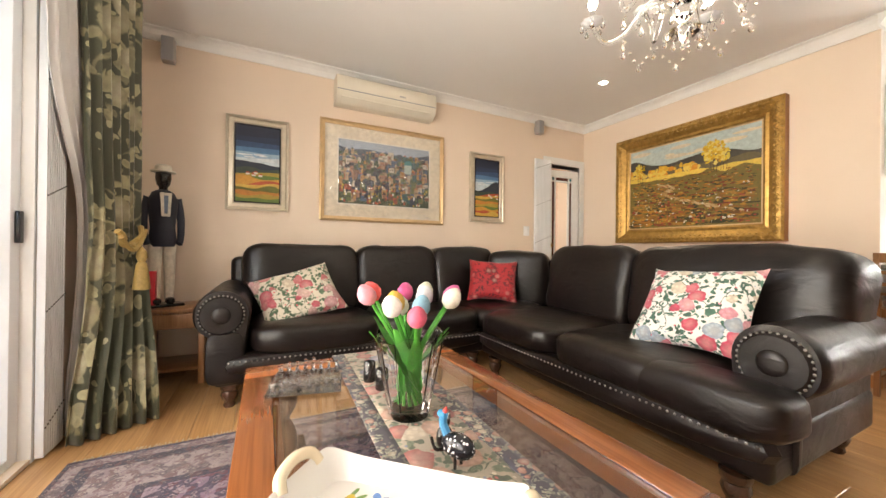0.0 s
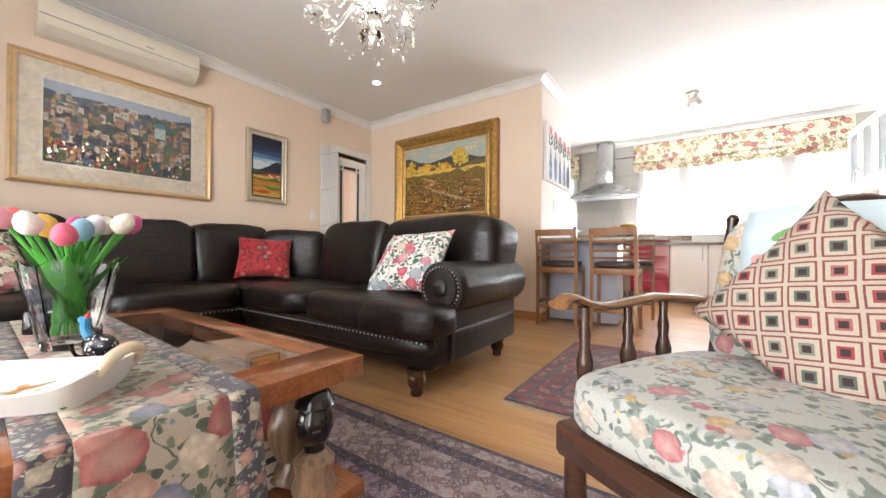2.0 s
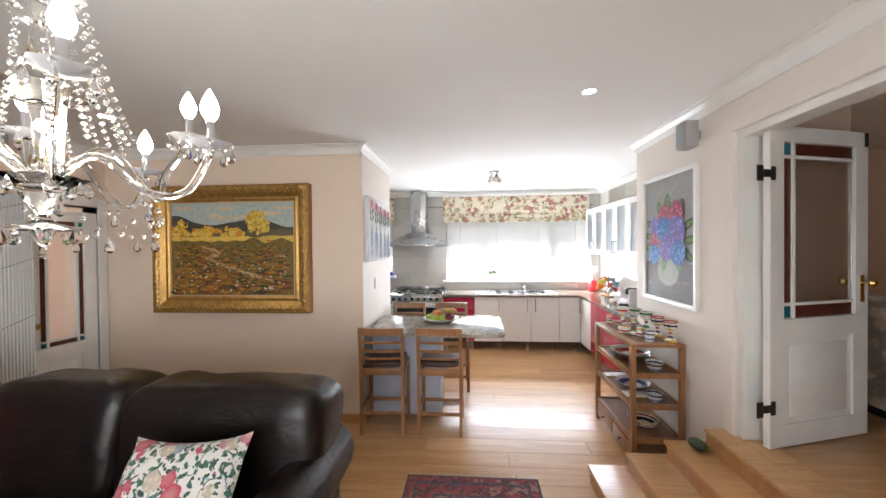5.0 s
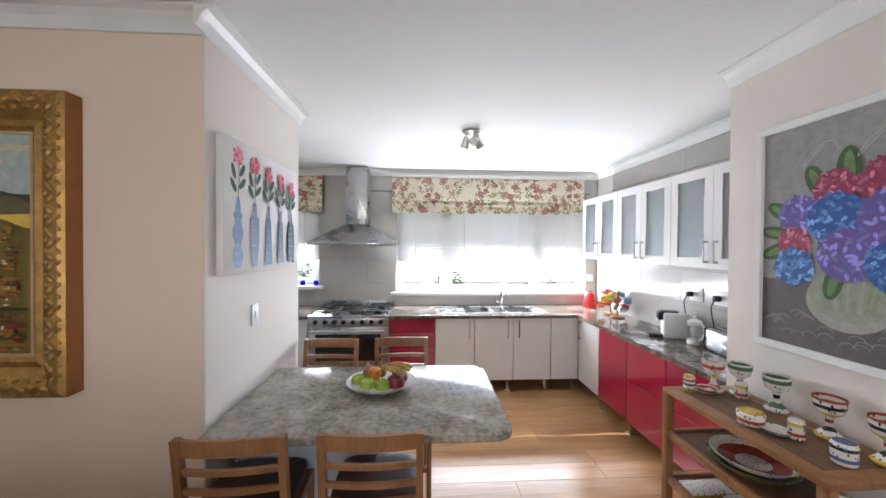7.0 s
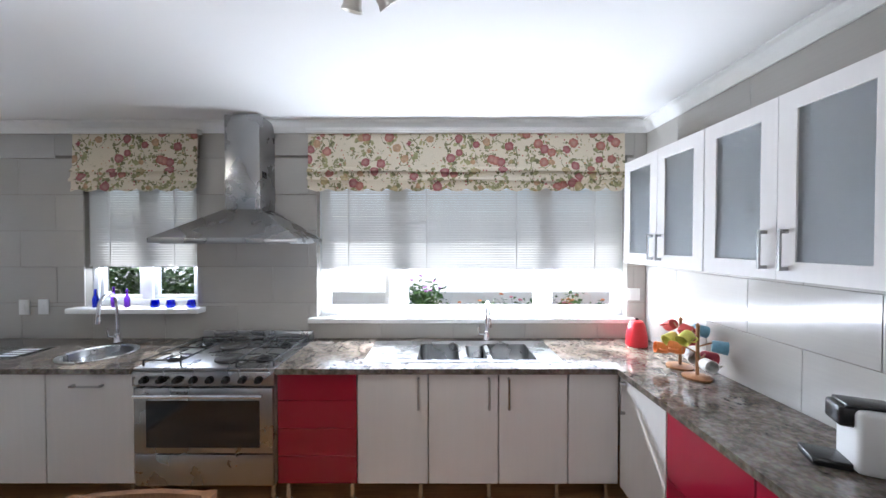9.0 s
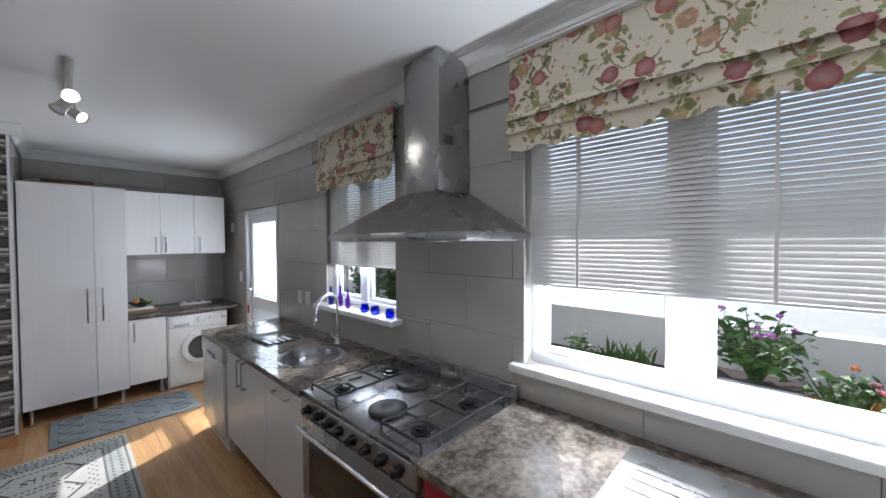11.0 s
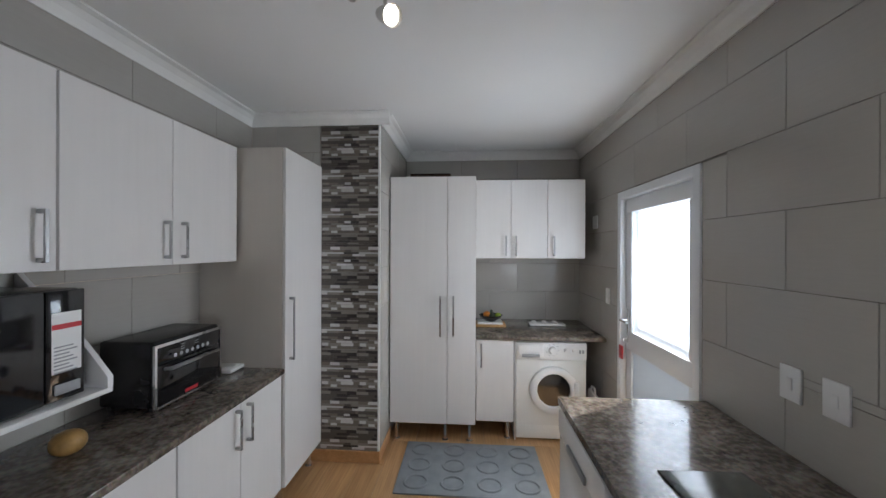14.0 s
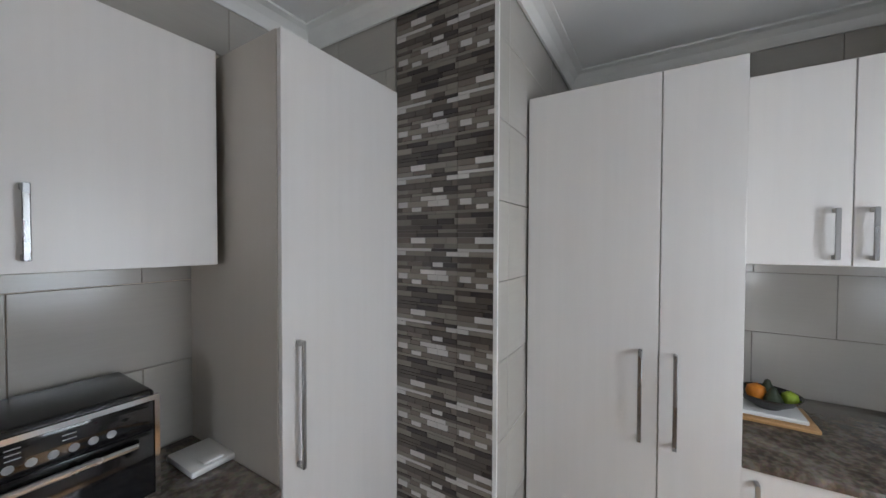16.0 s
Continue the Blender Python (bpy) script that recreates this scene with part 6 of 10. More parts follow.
cushion("cushion", "cream cushion printed with pink roses lying against the arm", 0.58, 0.44, 0.17, Matrix.Translation((-0.03, 3.30, 0.63)) @ pose(0, 0, 0, 52, 0, 3) @ pose(0, 0, 0, 0, 0, 17), M["rose_cloth"], 1)
cushion("cushion", "crimson damask cushion in the sofa corner", 0.46, 0.42, 0.16, Matrix.Translation((1.66, 3.30, 0.685)) @ pose(0, 0, 0, 64, 0, -30) @ pose(0, 0, 0, 0, 0, -3), M["red_cloth"], 2)
cushion("cushion", "white cushion with bold pink roses and green leaves", 0.53, 0.50, 0.16, Matrix.Translation((1.70, 1.575, 0.685)) @ pose(0, 0, 0, 52, 0, -90) @ pose(0, 0, 0, 0, 0, 4), M["rose_cloth2"], 3)

# ---------- rugs ----------


def rug(label, x0, y0, x1, y1, bands, field, fringe_axis="y", z=0.012):
    th = thing("rug", ((x0 + x1) / 2, (y0 + y1) / 2, 0), label, "rug")
    hx, hy = (x1 - x0) / 2, (y1 - y0) / 2
    o = 0.0
    for w, m in bands:
        bm = B()
        for r in less([(-hx + o, -hy + o, hx - o, hy - o)], (-hx + o + w, -hy + o + w, hx - o - w, hy - o - w)):
            box(bm, r[0], r[1], 0.001, r[2], r[3], z)
        part("border", bm, m, th)
        o += w
    part("field", box(B(), -hx + o, -hy + o, 0.001, hx - o, hy - o, z), field, th)
    rnd = random.Random(int(abs(x0 * 100)))
    bm = B()
    ends = [(-1, hy), (1, hy)] if fringe_axis == "y" else [(-1, hx), (1, hx)]
    for s, e in ends:
        half = hx if fringe_axis == "y" else hy
        n = int(half * 2 / 0.012)
        for i in range(n):
            u = -half + (i + 0.5) * 2 * half / n
            d = rnd.uniform(-0.008, 0.008)
            ln = rnd.uniform(0.025, 0.05)
            if fringe_axis == "y":
                tube(bm, [(u, s * e, 0.006), (u + d, s * (e + ln), 0.003)], 0.0022, 4)
            else:
                tube(bm, [(s * e, u, 0.006), (s * (e + ln), u + d, 0.003)], 0.0022, 4)
    tagged(part("fringe", bm, M["fringe"], th, "cream fringe"), kind="stuff")
    return th


M["fringe"] = plain("cream cotton fringe", (0.62, 0.56, 0.46), 0.9)
BL = [(0.055, 0.04, 0.085), (0.24, 0.15, 0.22), (0.12, 0.03, 0.05), (0.32, 0.24, 0.28), (0.03, 0.025, 0.06)]
M["rug_blue"] = carpet("plum and blue rug field", BL, 28, 105, (0.36, 0.28, 0.28))
M["rug_blue_b"] = carpet("grey and plum rug border", [(0.10, 0.07, 0.09), (0.34, 0.28, 0.27), (0.16, 0.09, 0.10), (0.26, 0.20, 0.21)], 34, 120, (0.42, 0.35, 0.31))
M["rug_band"] = carpet("dark rug band", [(0.02, 0.018, 0.04), (0.10, 0.04, 0.05), (0.03, 0.03, 0.06)], 40, 120, (0.34, 0.28, 0.25))
rug("large plum and grey patterned rug under the coffee table", -1.02, 0.10, 1.105, 2.67, [(0.02, M["rug_band"]), (0.05, M["rug_blue_b"]), (0.05, M["rug_band"]), (0.19, M["rug_blue_b"]), (0.04, M["rug_band"])], M["rug_blue"])
RD = [(0.20, 0.012, 0.02), (0.03, 0.012, 0.025), (0.28, 0.03, 0.035), (0.10, 0.01, 0.02), (0.30, 0.20, 0.15)]
M["rug_red"] = carpet("crimson rug field", [(0.13, 0.012, 0.02), (0.025, 0.012, 0.025), (0.20, 0.03, 0.035), (0.26, 0.17, 0.14), (0.05, 0.02, 0.03)], 18, 70, (0.34, 0.24, 0.19))
M["rug_red_b"] = carpet("crimson rug border", RD, 24, 90, (0.30, 0.05, 0.05))
rug("small crimson and navy patterned rug on the laminate floor", 1.565, -0.11, 2.96, 0.84, [(0.015, M["rug_band"]), (0.05, M["rug_red_b"]), (0.03, M["rug_band"]), (0.10, M["rug_red_b"]), (0.02, M["rug_band"])], M["rug_red"], "x")

# ---------- coffee table and what stands on it ----------
TZ = 0.463


def coffee_table():
    th = thing("coffee_table", (0.14, 1.53, 0), "low cherry wood coffee table with glass panels and carved legs", "coffee table")
    hx, hy, b, c = 0.462, 0.715, 0.095, 0.14
    for r in less([(-hx, -hy, hx, hy)], (-hx + b, -hy + c, hx - b, hy - c)):
        part("top_rail", box(B(), r[0], r[1], 0.405, r[2], r[3], TZ, 0.006), M["cherry"], th)
    part("glass", box(B(), -hx + b, -hy + c, TZ - 0.012, hx - b, hy - c, TZ - 0.002), M["glass"], th, "clear glass panel")
    for r in less([(-hx + b, -hy + c, hx - b, hy - c)], (-hx + b + 0.02, -hy + c + 0.02, hx - b - 0.02, hy - c - 0.02)):
        part("glass_ledge", box(B(), r[0], r[1], 0.41, r[2], r[3], TZ - 0.013), M["cherry"], th)
    for a, b2 in ((-hx + 0.02, -hx + 0.23), (hx - 0.28, hx - 0.02)):
        part("shelf", box(B(), a, -hy - 0.03, 0.10, b2, hy - 0.02, 0.14, 0.006), M["cherry"], th)
        part("plinth", box(B(), a + 0.04, -hy + 0.02, 0.012, b2 - 0.04, hy - 0.06, 0.10), M["black"], th)
    for sx in (-1, 1):
        for sy in (-1, 1):
            bm = B()
            x, y = sx * (hx - 0.13), sy * (hy - 0.13)
            pts = [(x, y, 0.14), (x + 0.012, y, 0.2), (x - 0.015, y + 0.01, 0.27), (x + 0.01, y, 0.34), (x, y, 0.405)]
            tube(bm, spline(pts, 5), [0.065 - 0.018 * math.sin(i / 20 * math.pi) for i in range(21)], 12)
            part("leg", bm, M["driftwood"], th, "carved streaky hardwood leg")


M["driftwood"] = wood("streaky hardwood", (0.035, 0.02, 0.013), (0.40, 0.25, 0.14), 0.3, 2, 0.6, 0.1, coat=0.3)
coffee_table()
M["ebony"] = plain("polished ebony", (0.012, 0.010, 0.009), 0.16, var=0.15, scale=14, relief=0.03, coat=0.3)


def bust(x, y, rz):
    bm = B()
    lathe(bm, [(0.05, 0), (0.055, 0.02), (0.045, 0.05), (0.05, 0.085), (0.028, 0.11)], 16, mi=1)
    lathe(bm, [(0.026, 0.10), (0.024, 0.125), (0.036, 0.14), (0.045, 0.165), (0.046, 0.19), (0.036, 0.215), (0.05, 0.225), (0.036, 0.255), (0.012, 0.27)], 16)
    puff(bm, -0.052, -0.012, 0.165, -0.036, 0.012, 0.178, 0.9, 8, 6)
    ob = part("figurine", bm, [M["ebony"], M["driftwood"]])
    ob.matrix_basis = pose(x, y, 0.14, 0, 0, rz)
    tagged(ob, "carved black wooden head on a streaky wood base", "figurine", "carved wooden heads")


bust(0.47, 0.85, 60)
bust(-0.22, 0.87, 120)
for i, (x, y, z, w, d, h, c) in enumerate(((0.42, 1.09, 0.14, 0.2, 0.28, 0.03, (0.70, 0.68, 0.64)), (0.43, 1.09, 0.171, 0.19, 0.27, 0.035, (0.05, 0.05, 0.06)), (0.42, 1.10, 0.207, 0.19, 0.25, 0.025, (0.72, 0.70, 0.66)), (0.42, 1.09, 0.233, 0.18, 0.25, 0.03, (0.3, 0.05, 0.05)))):
    th = thing("book", (x, y, z), "thick hardcover book lying on the table shelf", "book", "books under the table")
    part("cover", box(box(box(B(), -w / 2, -d / 2, 0, w / 2, d / 2, 0.003), -w / 2, -d / 2, h - 0.003, w / 2, d / 2, h), -w / 2, -d / 2, 0.003, -w / 2 + 0.003, d / 2, h - 0.003), paint(c), th)
    part("pages", box(B(), -w / 2 + 0.004, -d / 2 + 0.004, 0.0032, w / 2 - 0.004, d / 2 - 0.004, h - 0.0032), M["fringe"], th)
M["runner"] = floral("tapestry runner", (0.36, 0.31, 0.24), [(0.36, 0.10, 0.09), (0.50, 0.30, 0.22), (0.60, 0.52, 0.40), (0.16, 0.18, 0.27), (0.42, 0.16, 0.13)], (0.12, 0.15, 0.10), 10, 0.9, 0.48, 300)
M["runner_edge"] = floral("tapestry runner border", (0.06, 0.055, 0.07), [(0.42, 0.20, 0.15), (0.45, 0.40, 0.30), (0.30, 0.12, 0.10)], (0.30, 0.30, 0.24), 22, 0.9, 0.36, 300)


def runner():
    th = thing("table_runner", (0.165, 1.53, TZ), "woven floral tapestry runner hanging over the table end", "table runner")
    prof = [(0.735, -0.16), (0.735, -0.08), (0.733, -0.01), (0.722, 0.004)] + [(0.7 - i * 0.1, 0.004) for i in range(15)] + [(-0.722, 0.004), (-0.733, -0.01), (-0.738, -0.08), (-0.742, -0.17), (-0.744, -0.25), (-0.746, -0.33)]
    for name, u0, u1, m, lift in (("cloth", -0.105, 0.105, "runner", 0), ("border", -0.16, -0.105, "runner_edge", 0.0), ("border", 0.105, 0.16, "runner_edge", 0.0)):
        bm = B()
        rows = []
        n = 8 if name == "cloth" else 3
        for j, (y, z) in enumerate(prof):
            row = []
            for i in range(n + 1):
                u = u0 + (u1 - u0) * i / n
                hang = max(0, -z) * 0.25
                row.append(bm.verts.new((u * (1 + max(0, -z) * 0.4) + 0.035 * y, y + math.copysign(hang * 0.16 * math.sin(u * 30 + 1), y) * 0.5, z)))
            rows.append(row)
        skin(bm, rows, False, False)
        ob = part(name, bm, M[m], th)
        so = ob.modifiers.new("thick", "SOLIDIFY")
        so.thickness = 0.002


runner()
M["crystal"] = glassy("cut crystal", (0.99, 1.0, 1.0), 0.03, 1.36)


def vase():
    th = thing("vase", (0.142, 1.545, TZ + 0.006), "cut crystal vase of painted wooden tulips on the runner", "vase")
    bm = B()
    n = 24
    prof = [(0.058, 0.0), (0.062, 0.01), (0.066, 0.03), (0.080, 0.10), (0.098, 0.19), (0.108, 0.24), (0.102, 0.24), (0.090, 0.18), (0.074, 0.10), (0.056, 0.03), (0.02, 0.025)]
    rings = []
    for k, (r, z) in enumerate(prof):
        row = []
        for i in range(n):
            a = 2 * math.pi * i / n
            rr = r * (1.0 if i % 2 else 0.95)
            zz = z + (0.012 * (1 if i % 4 < 2 else -0.4) if k in (5, 6) else 0)
            row.append(bm.verts.new((rr * math.cos(a), rr * math.sin(a), zz)))
        rings.append(row)
    skin(bm, rings)
    part("bowl", bm, M["crystal"], th, "faceted cut crystal", False)
    rnd = random.Random(5)
    cols = [(0.70, 0.72, 0.76), (0.72, 0.70, 0.55), (0.62, 0.09, 0.25), (0.74, 0.71, 0.6), (0.66, 0.08, 0.08), (0.70, 0.30, 0.36), (0.72, 0.42, 0.08), (0.74, 0.70, 0.66), (0.66, 0.12, 0.2), (0.25, 0.48, 0.62), (0.70, 0.66, 0.56), (0.6, 0.1, 0.3)]
    for i, c in enumerate(cols):
        a = 2 * math.pi * i / len(cols) + 0.3
        r1 = 0.115 if i % 3 else 0.045
        top = Vector((r1 * math.cos(a), r1 * math.sin(a), rnd.uniform(0.295, 0.345)))
        base = Vector((0.035 * math.cos(a + 2.5), 0.035 * math.sin(a + 2.5), 0.04))
        mid = (top + base) / 2 * Vector((1, 1, 1)).x - Vector((top.x * 0.15, top.y * 0.15, 0))
        t = part("stem", tube(B(), spline([base, mid, top], 5), 0.0055, 6), M["stem"], th, "green wooden stem")
        bm = lathe(B(), [(0.006, -0.004), (0.022, 0.008), (0.028, 0.024), (0.025, 0.042), (0.014, 0.058), (0.003, 0.064)], 9, m=Matrix.Translation(top) @ (top - mid).to_track_quat("Z", "Y").to_matrix().to_4x4())
        part("tulip", bm, paint(c), t, "painted tulip head")
        lf = B()
        side = Vector((-math.sin(a), math.cos(a), 0))
        tip = Vector((math.cos(a), math.sin(a), 0)) * (r1 + 0.005) + Vector((0, 0, rnd.uniform(0.25, 0.31)))
        rows = []
        for k, p in enumerate(spline([base + Vector((0, 0, 0.03)), (base + tip) / 2 - Vector((math.cos(a), math.sin(a), 0)) * 0.02, tip], 4)):
            wd = 0.021 * math.sin(math.pi * (k + 0.3) / 8.6) + 0.001
            rows.append([lf.verts.new(p - side * wd), lf.verts.new(p + Vector((math.cos(a), math.sin(a), 0)) * 0.004), lf.verts.new(p + side * wd)])
        skin(lf, rows, False, False)
        part("leaf", lf, M["stem"], th, "long green leaf")


M["stem"] = plain("painted green", (0.06, 0.30, 0.035), 0.45, var=0.25, scale=30, relief=0.05)
vase()


def tray():
    th = thing("serving_tray", (-0.032, 1.135, TZ + 0.006), "white ceramic serving tray painted with butterflies and fruit", "tray", rz=-43)
    bm = B()
    a, b = 0.185, 0.078
    sect = [(0.0, 0.0), (0.028, 0.042), (0.034, 0.046), (0.036, 0.043), (0.006, 0.008), (-0.012, 0.007)]
    rings = []
    for k, z in sect:
        row = []
        for i in range(48):
            t = 2 * math.pi * (i + 0.5) / 48
            cx, sy = math.cos(t), math.sin(t)
            x, y = math.copysign(abs(cx) ** 0.25, cx), math.copysign(abs(sy) ** 0.25, sy)
            rise = 0.022 * abs(x) ** 6 if z > 0.02 else 0.0
            row.append(bm.verts.new((x * (a + k), y * (b + k), z + rise)))
        rings.append(row)
    skin(bm, rings)
    part("dish", bm, M["china"], th)
    for s in (-1, 1):
        bm = tube(B(), spline([(s * 0.212, -0.055, 0.055), (s * 0.224, -0.042, 0.078), (s * 0.228, 0, 0.088), (s * 0.224, 0.042, 0.078), (s * 0.212, 0.055, 0.055)], 6), 0.012, 10)
        part("handle", bm, M["china_cream"], th, "cream curved handle")
    rnd = random.Random(8)
    yel, blu, red, org, grn, prp = (0.66, 0.48, 0.06), (0.14, 0.28, 0.60), (0.55, 0.10, 0.07), (0.62, 0.30, 0.06), (0.16, 0.30, 0.08), (0.36, 0.14, 0.24)
    lift = 0.0074
    for x, y, c, k, r in ((u, 0.68 * v, p, q, w) for u, v, p, q, w in ((-0.13, 0.03, yel, 5, 0.030), (-0.07, 0.06, blu, 4, 0.028), (-0.05, -0.005, red, 5, 0.026), (0.005, -0.06, yel, 5, 0.028), (0.03, 0.06, org, 3, 0.030), (0.10, -0.055, yel, 5, 0.030),
                          (0.13, 0.02, red, 4, 0.022), (0.16, -0.07, blu, 4, 0.026), (0.16, 0.06, prp, 4, 0.022), (-0.14, -0.06, org, 4, 0.024), (0.07, 0.0, blu, 4, 0.018), (-0.09, -0.07, blu, 3, 0.018))):
        f = Flat()
        for q in range(3):
            w = rnd.uniform(0, 6.28)
            f.disc(x + 1.1 * r * math.cos(w), y + 1.1 * r * math.sin(w), 0.016, 0.005, grn, 8, turn=w)
        for q in range(k):
            w = 2 * math.pi * q / k + rnd.random()
            f.disc(x + 0.5 * r * math.cos(w), y + 0.5 * r * math.sin(w), r * 0.5, r * 0.3, c, 10, turn=w, wob=0.1, rnd=rnd)
        f.disc(x, y, r * 0.22, r * 0.22, org if c != org else red, 9)
        f.out("painted_motif", th, lift)
        lift += 0.00003


M["china"] = plain("white glazed china", (0.80, 0.79, 0.76), 0.15, var=0.03, relief=0.02, coat=0.3)
M["china_cream"] = plain("cream glazed china", (0.76, 0.66, 0.48), 0.2, var=0.08, relief=0.02)
tray()


def chess():
    bd = tagged(part("chessboard", box(B(), -0.125, -0.125, 0, 0.125, 0.125, 0.008, 0.002), M["board_glass"]), "square frosted glass chessboard", "chessboard")
    bd.matrix_basis = pose(-0.108, 1.965, TZ + 0.001, 0, 0, -11)
    sq = B()
    for i in range(8):
        for j in range(8):
            if (i + j) % 2:
                box(sq, -0.12 + i * 0.03, -0.12 + j * 0.03, 0.0081, -0.09 + i * 0.03, -0.09 + j * 0.03, 0.0085)
    part("squares", sq, M["crystal"], bd)
    base = bd.matrix_basis
    shapes = {"pawn": (0.030, 0.0075), "rook": (0.036, 0.0085), "bishop": (0.044, 0.008), "queen": (0.052, 0.009), "king": (0.058, 0.009)}
    cache = {}
    for k, (h, r) in shapes.items():
        bm = lathe(B(), [(r * 1.15, 0), (r * 1.2, 0.004), (r * 0.7, 0.008), (r * 0.45, h * 0.55), (r * 0.8, h * 0.66), (r * 0.4, h * 0.7), (r * 0.85, h * 0.82), (r * 0.7, h * 0.93), (0.001, h)], 10)
        cache[k] = mesh_of("chess_piece", bm, M["crystal"])
        smooth(cache[k])
    row = ["rook", "bishop", "bishop", "queen", "king", "bishop", "bishop", "rook"]
    for j, kinds in ((0, row), (1, ["pawn"] * 8), (6, ["pawn"] * 8), (7, row)):
        for i, k in enumerate(kinds):
            ob = new("chess_piece", cache[k])
            ob.matrix_basis = base @ Matrix.Translation((-0.105 + i * 0.03, -0.105 + j * 0.03, 0.0085))
            tagged(ob, "small clear glass chess piece on the board", "chess piece", "chess pieces")


M["board_glass"] = glassy("board glass", (0.86, 0.93, 0.92), 0.15)
chess()
for x, y in ((0.105, 1.865), (0.125, 1.77)):
    ob = tagged(part("candle_holder", lathe(B(), [(0.022, 0), (0.024, 0.004), (0.022, 0.07), (0.019, 0.075), (0.016, 0.06), (0.001, 0.058)], 18), M["ebony"]), "short glossy black candle holder on the runner", "candle holder", "black candle holders")
    ob.location = (x, y, TZ + 0.006)


def guinea_fowl(x, y, rz, cat):
    bm = B()
    if cat:
        puff(bm, -0.022, -0.018, 0.0, 0.022, 0.02, 0.06, 0.9, 12, 8)
        puff(bm, -0.014, -0.026, 0.052, 0.014, 0.004, 0.08, 0.9, 10, 6)
        for s in (-1, 1):
            cyl(bm, (s * 0.009, -0.01, 0.076), (s * 0.011, -0.01, 0.092), 0.006, 0.001, 6)
        tube(bm, spline([(0, 0.018, 0.01), (0.02, 0.035, 0.02), (0.03, 0.04, 0.05)], 4), 0.004, 6)
        label = "small black cat figurine with a white base"
    else:
        puff(bm, -0.026, -0.045, 0.02, 0.026, 0.045, 0.075, 0.95, 14, 10, mi=1)
        tube(bm, spline([(0, -0.03, 0.06), (0, -0.045, 0.085), (0, -0.043, 0.105)], 4), 0.010, 8, mi=2)
        puff(bm, -0.011, -0.062, 0.098, 0.011, -0.032, 0.118, 0.95, 8, 6, mi=2)
        cyl(bm, (0, -0.04, 0.115), (0, -0.035, 0.128), 0.007, 0.002, 6, mi=3)
        for s in (-1, 1):
            cyl(bm, (s * 0.012, 0, 0), (s * 0.012, 0, 0.03), 0.004, 0.004, 6)
        label = "speckled black guinea fowl figurine with a blue head"
    ob = part("figurine", bm, [M["ebony"], M["speckle"], paint((0.03, 0.22, 0.42)), paint((0.5, 0.05, 0.04))])
    ob.matrix_basis = pose(x, y, TZ + 0.006, 0, 0, rz)
    tagged(ob, label, "figurine", "bird and cat figurines")


m_, nt_, b_ = nodes("white-speckled black glaze")
vo_ = tex(nt_, "Voronoi", coords(nt_), Scale=95.0)
nt_.links.new(ramp(nt_, vo_.outputs["Distance"], [(0.0, (0.75, 0.75, 0.72)), (0.26, (0.75, 0.75, 0.72)), (0.32, (0.012, 0.012, 0.016))]), b_.inputs["Base Color"])
b_.inputs["Roughness"].default_value = 0.2
M["speckle"] = m_
guinea_fowl(0.15, 1.255, 205, False)
guinea_fowl(0.153, 1.33, 150, True)

# ---------- the wooden armchair ----------
M["chair_cloth"] = floral("faded garden print", (0.47, 0.49, 0.46), [(0.52, 0.20, 0.22), (0.62, 0.45, 0.22), (0.45, 0.50, 0.58), (0.62, 0.55, 0.48)], (0.22, 0.27, 0.24), 12, 0.9, 0.38)
M["chair_side"] = floral("blue garden print", (0.50, 0.58, 0.68), [(0.60, 0.22, 0.28), (0.66, 0.52, 0.20), (0.62, 0.62, 0.66)], (0.22, 0.33, 0.30), 9, 0.9, 0.34)


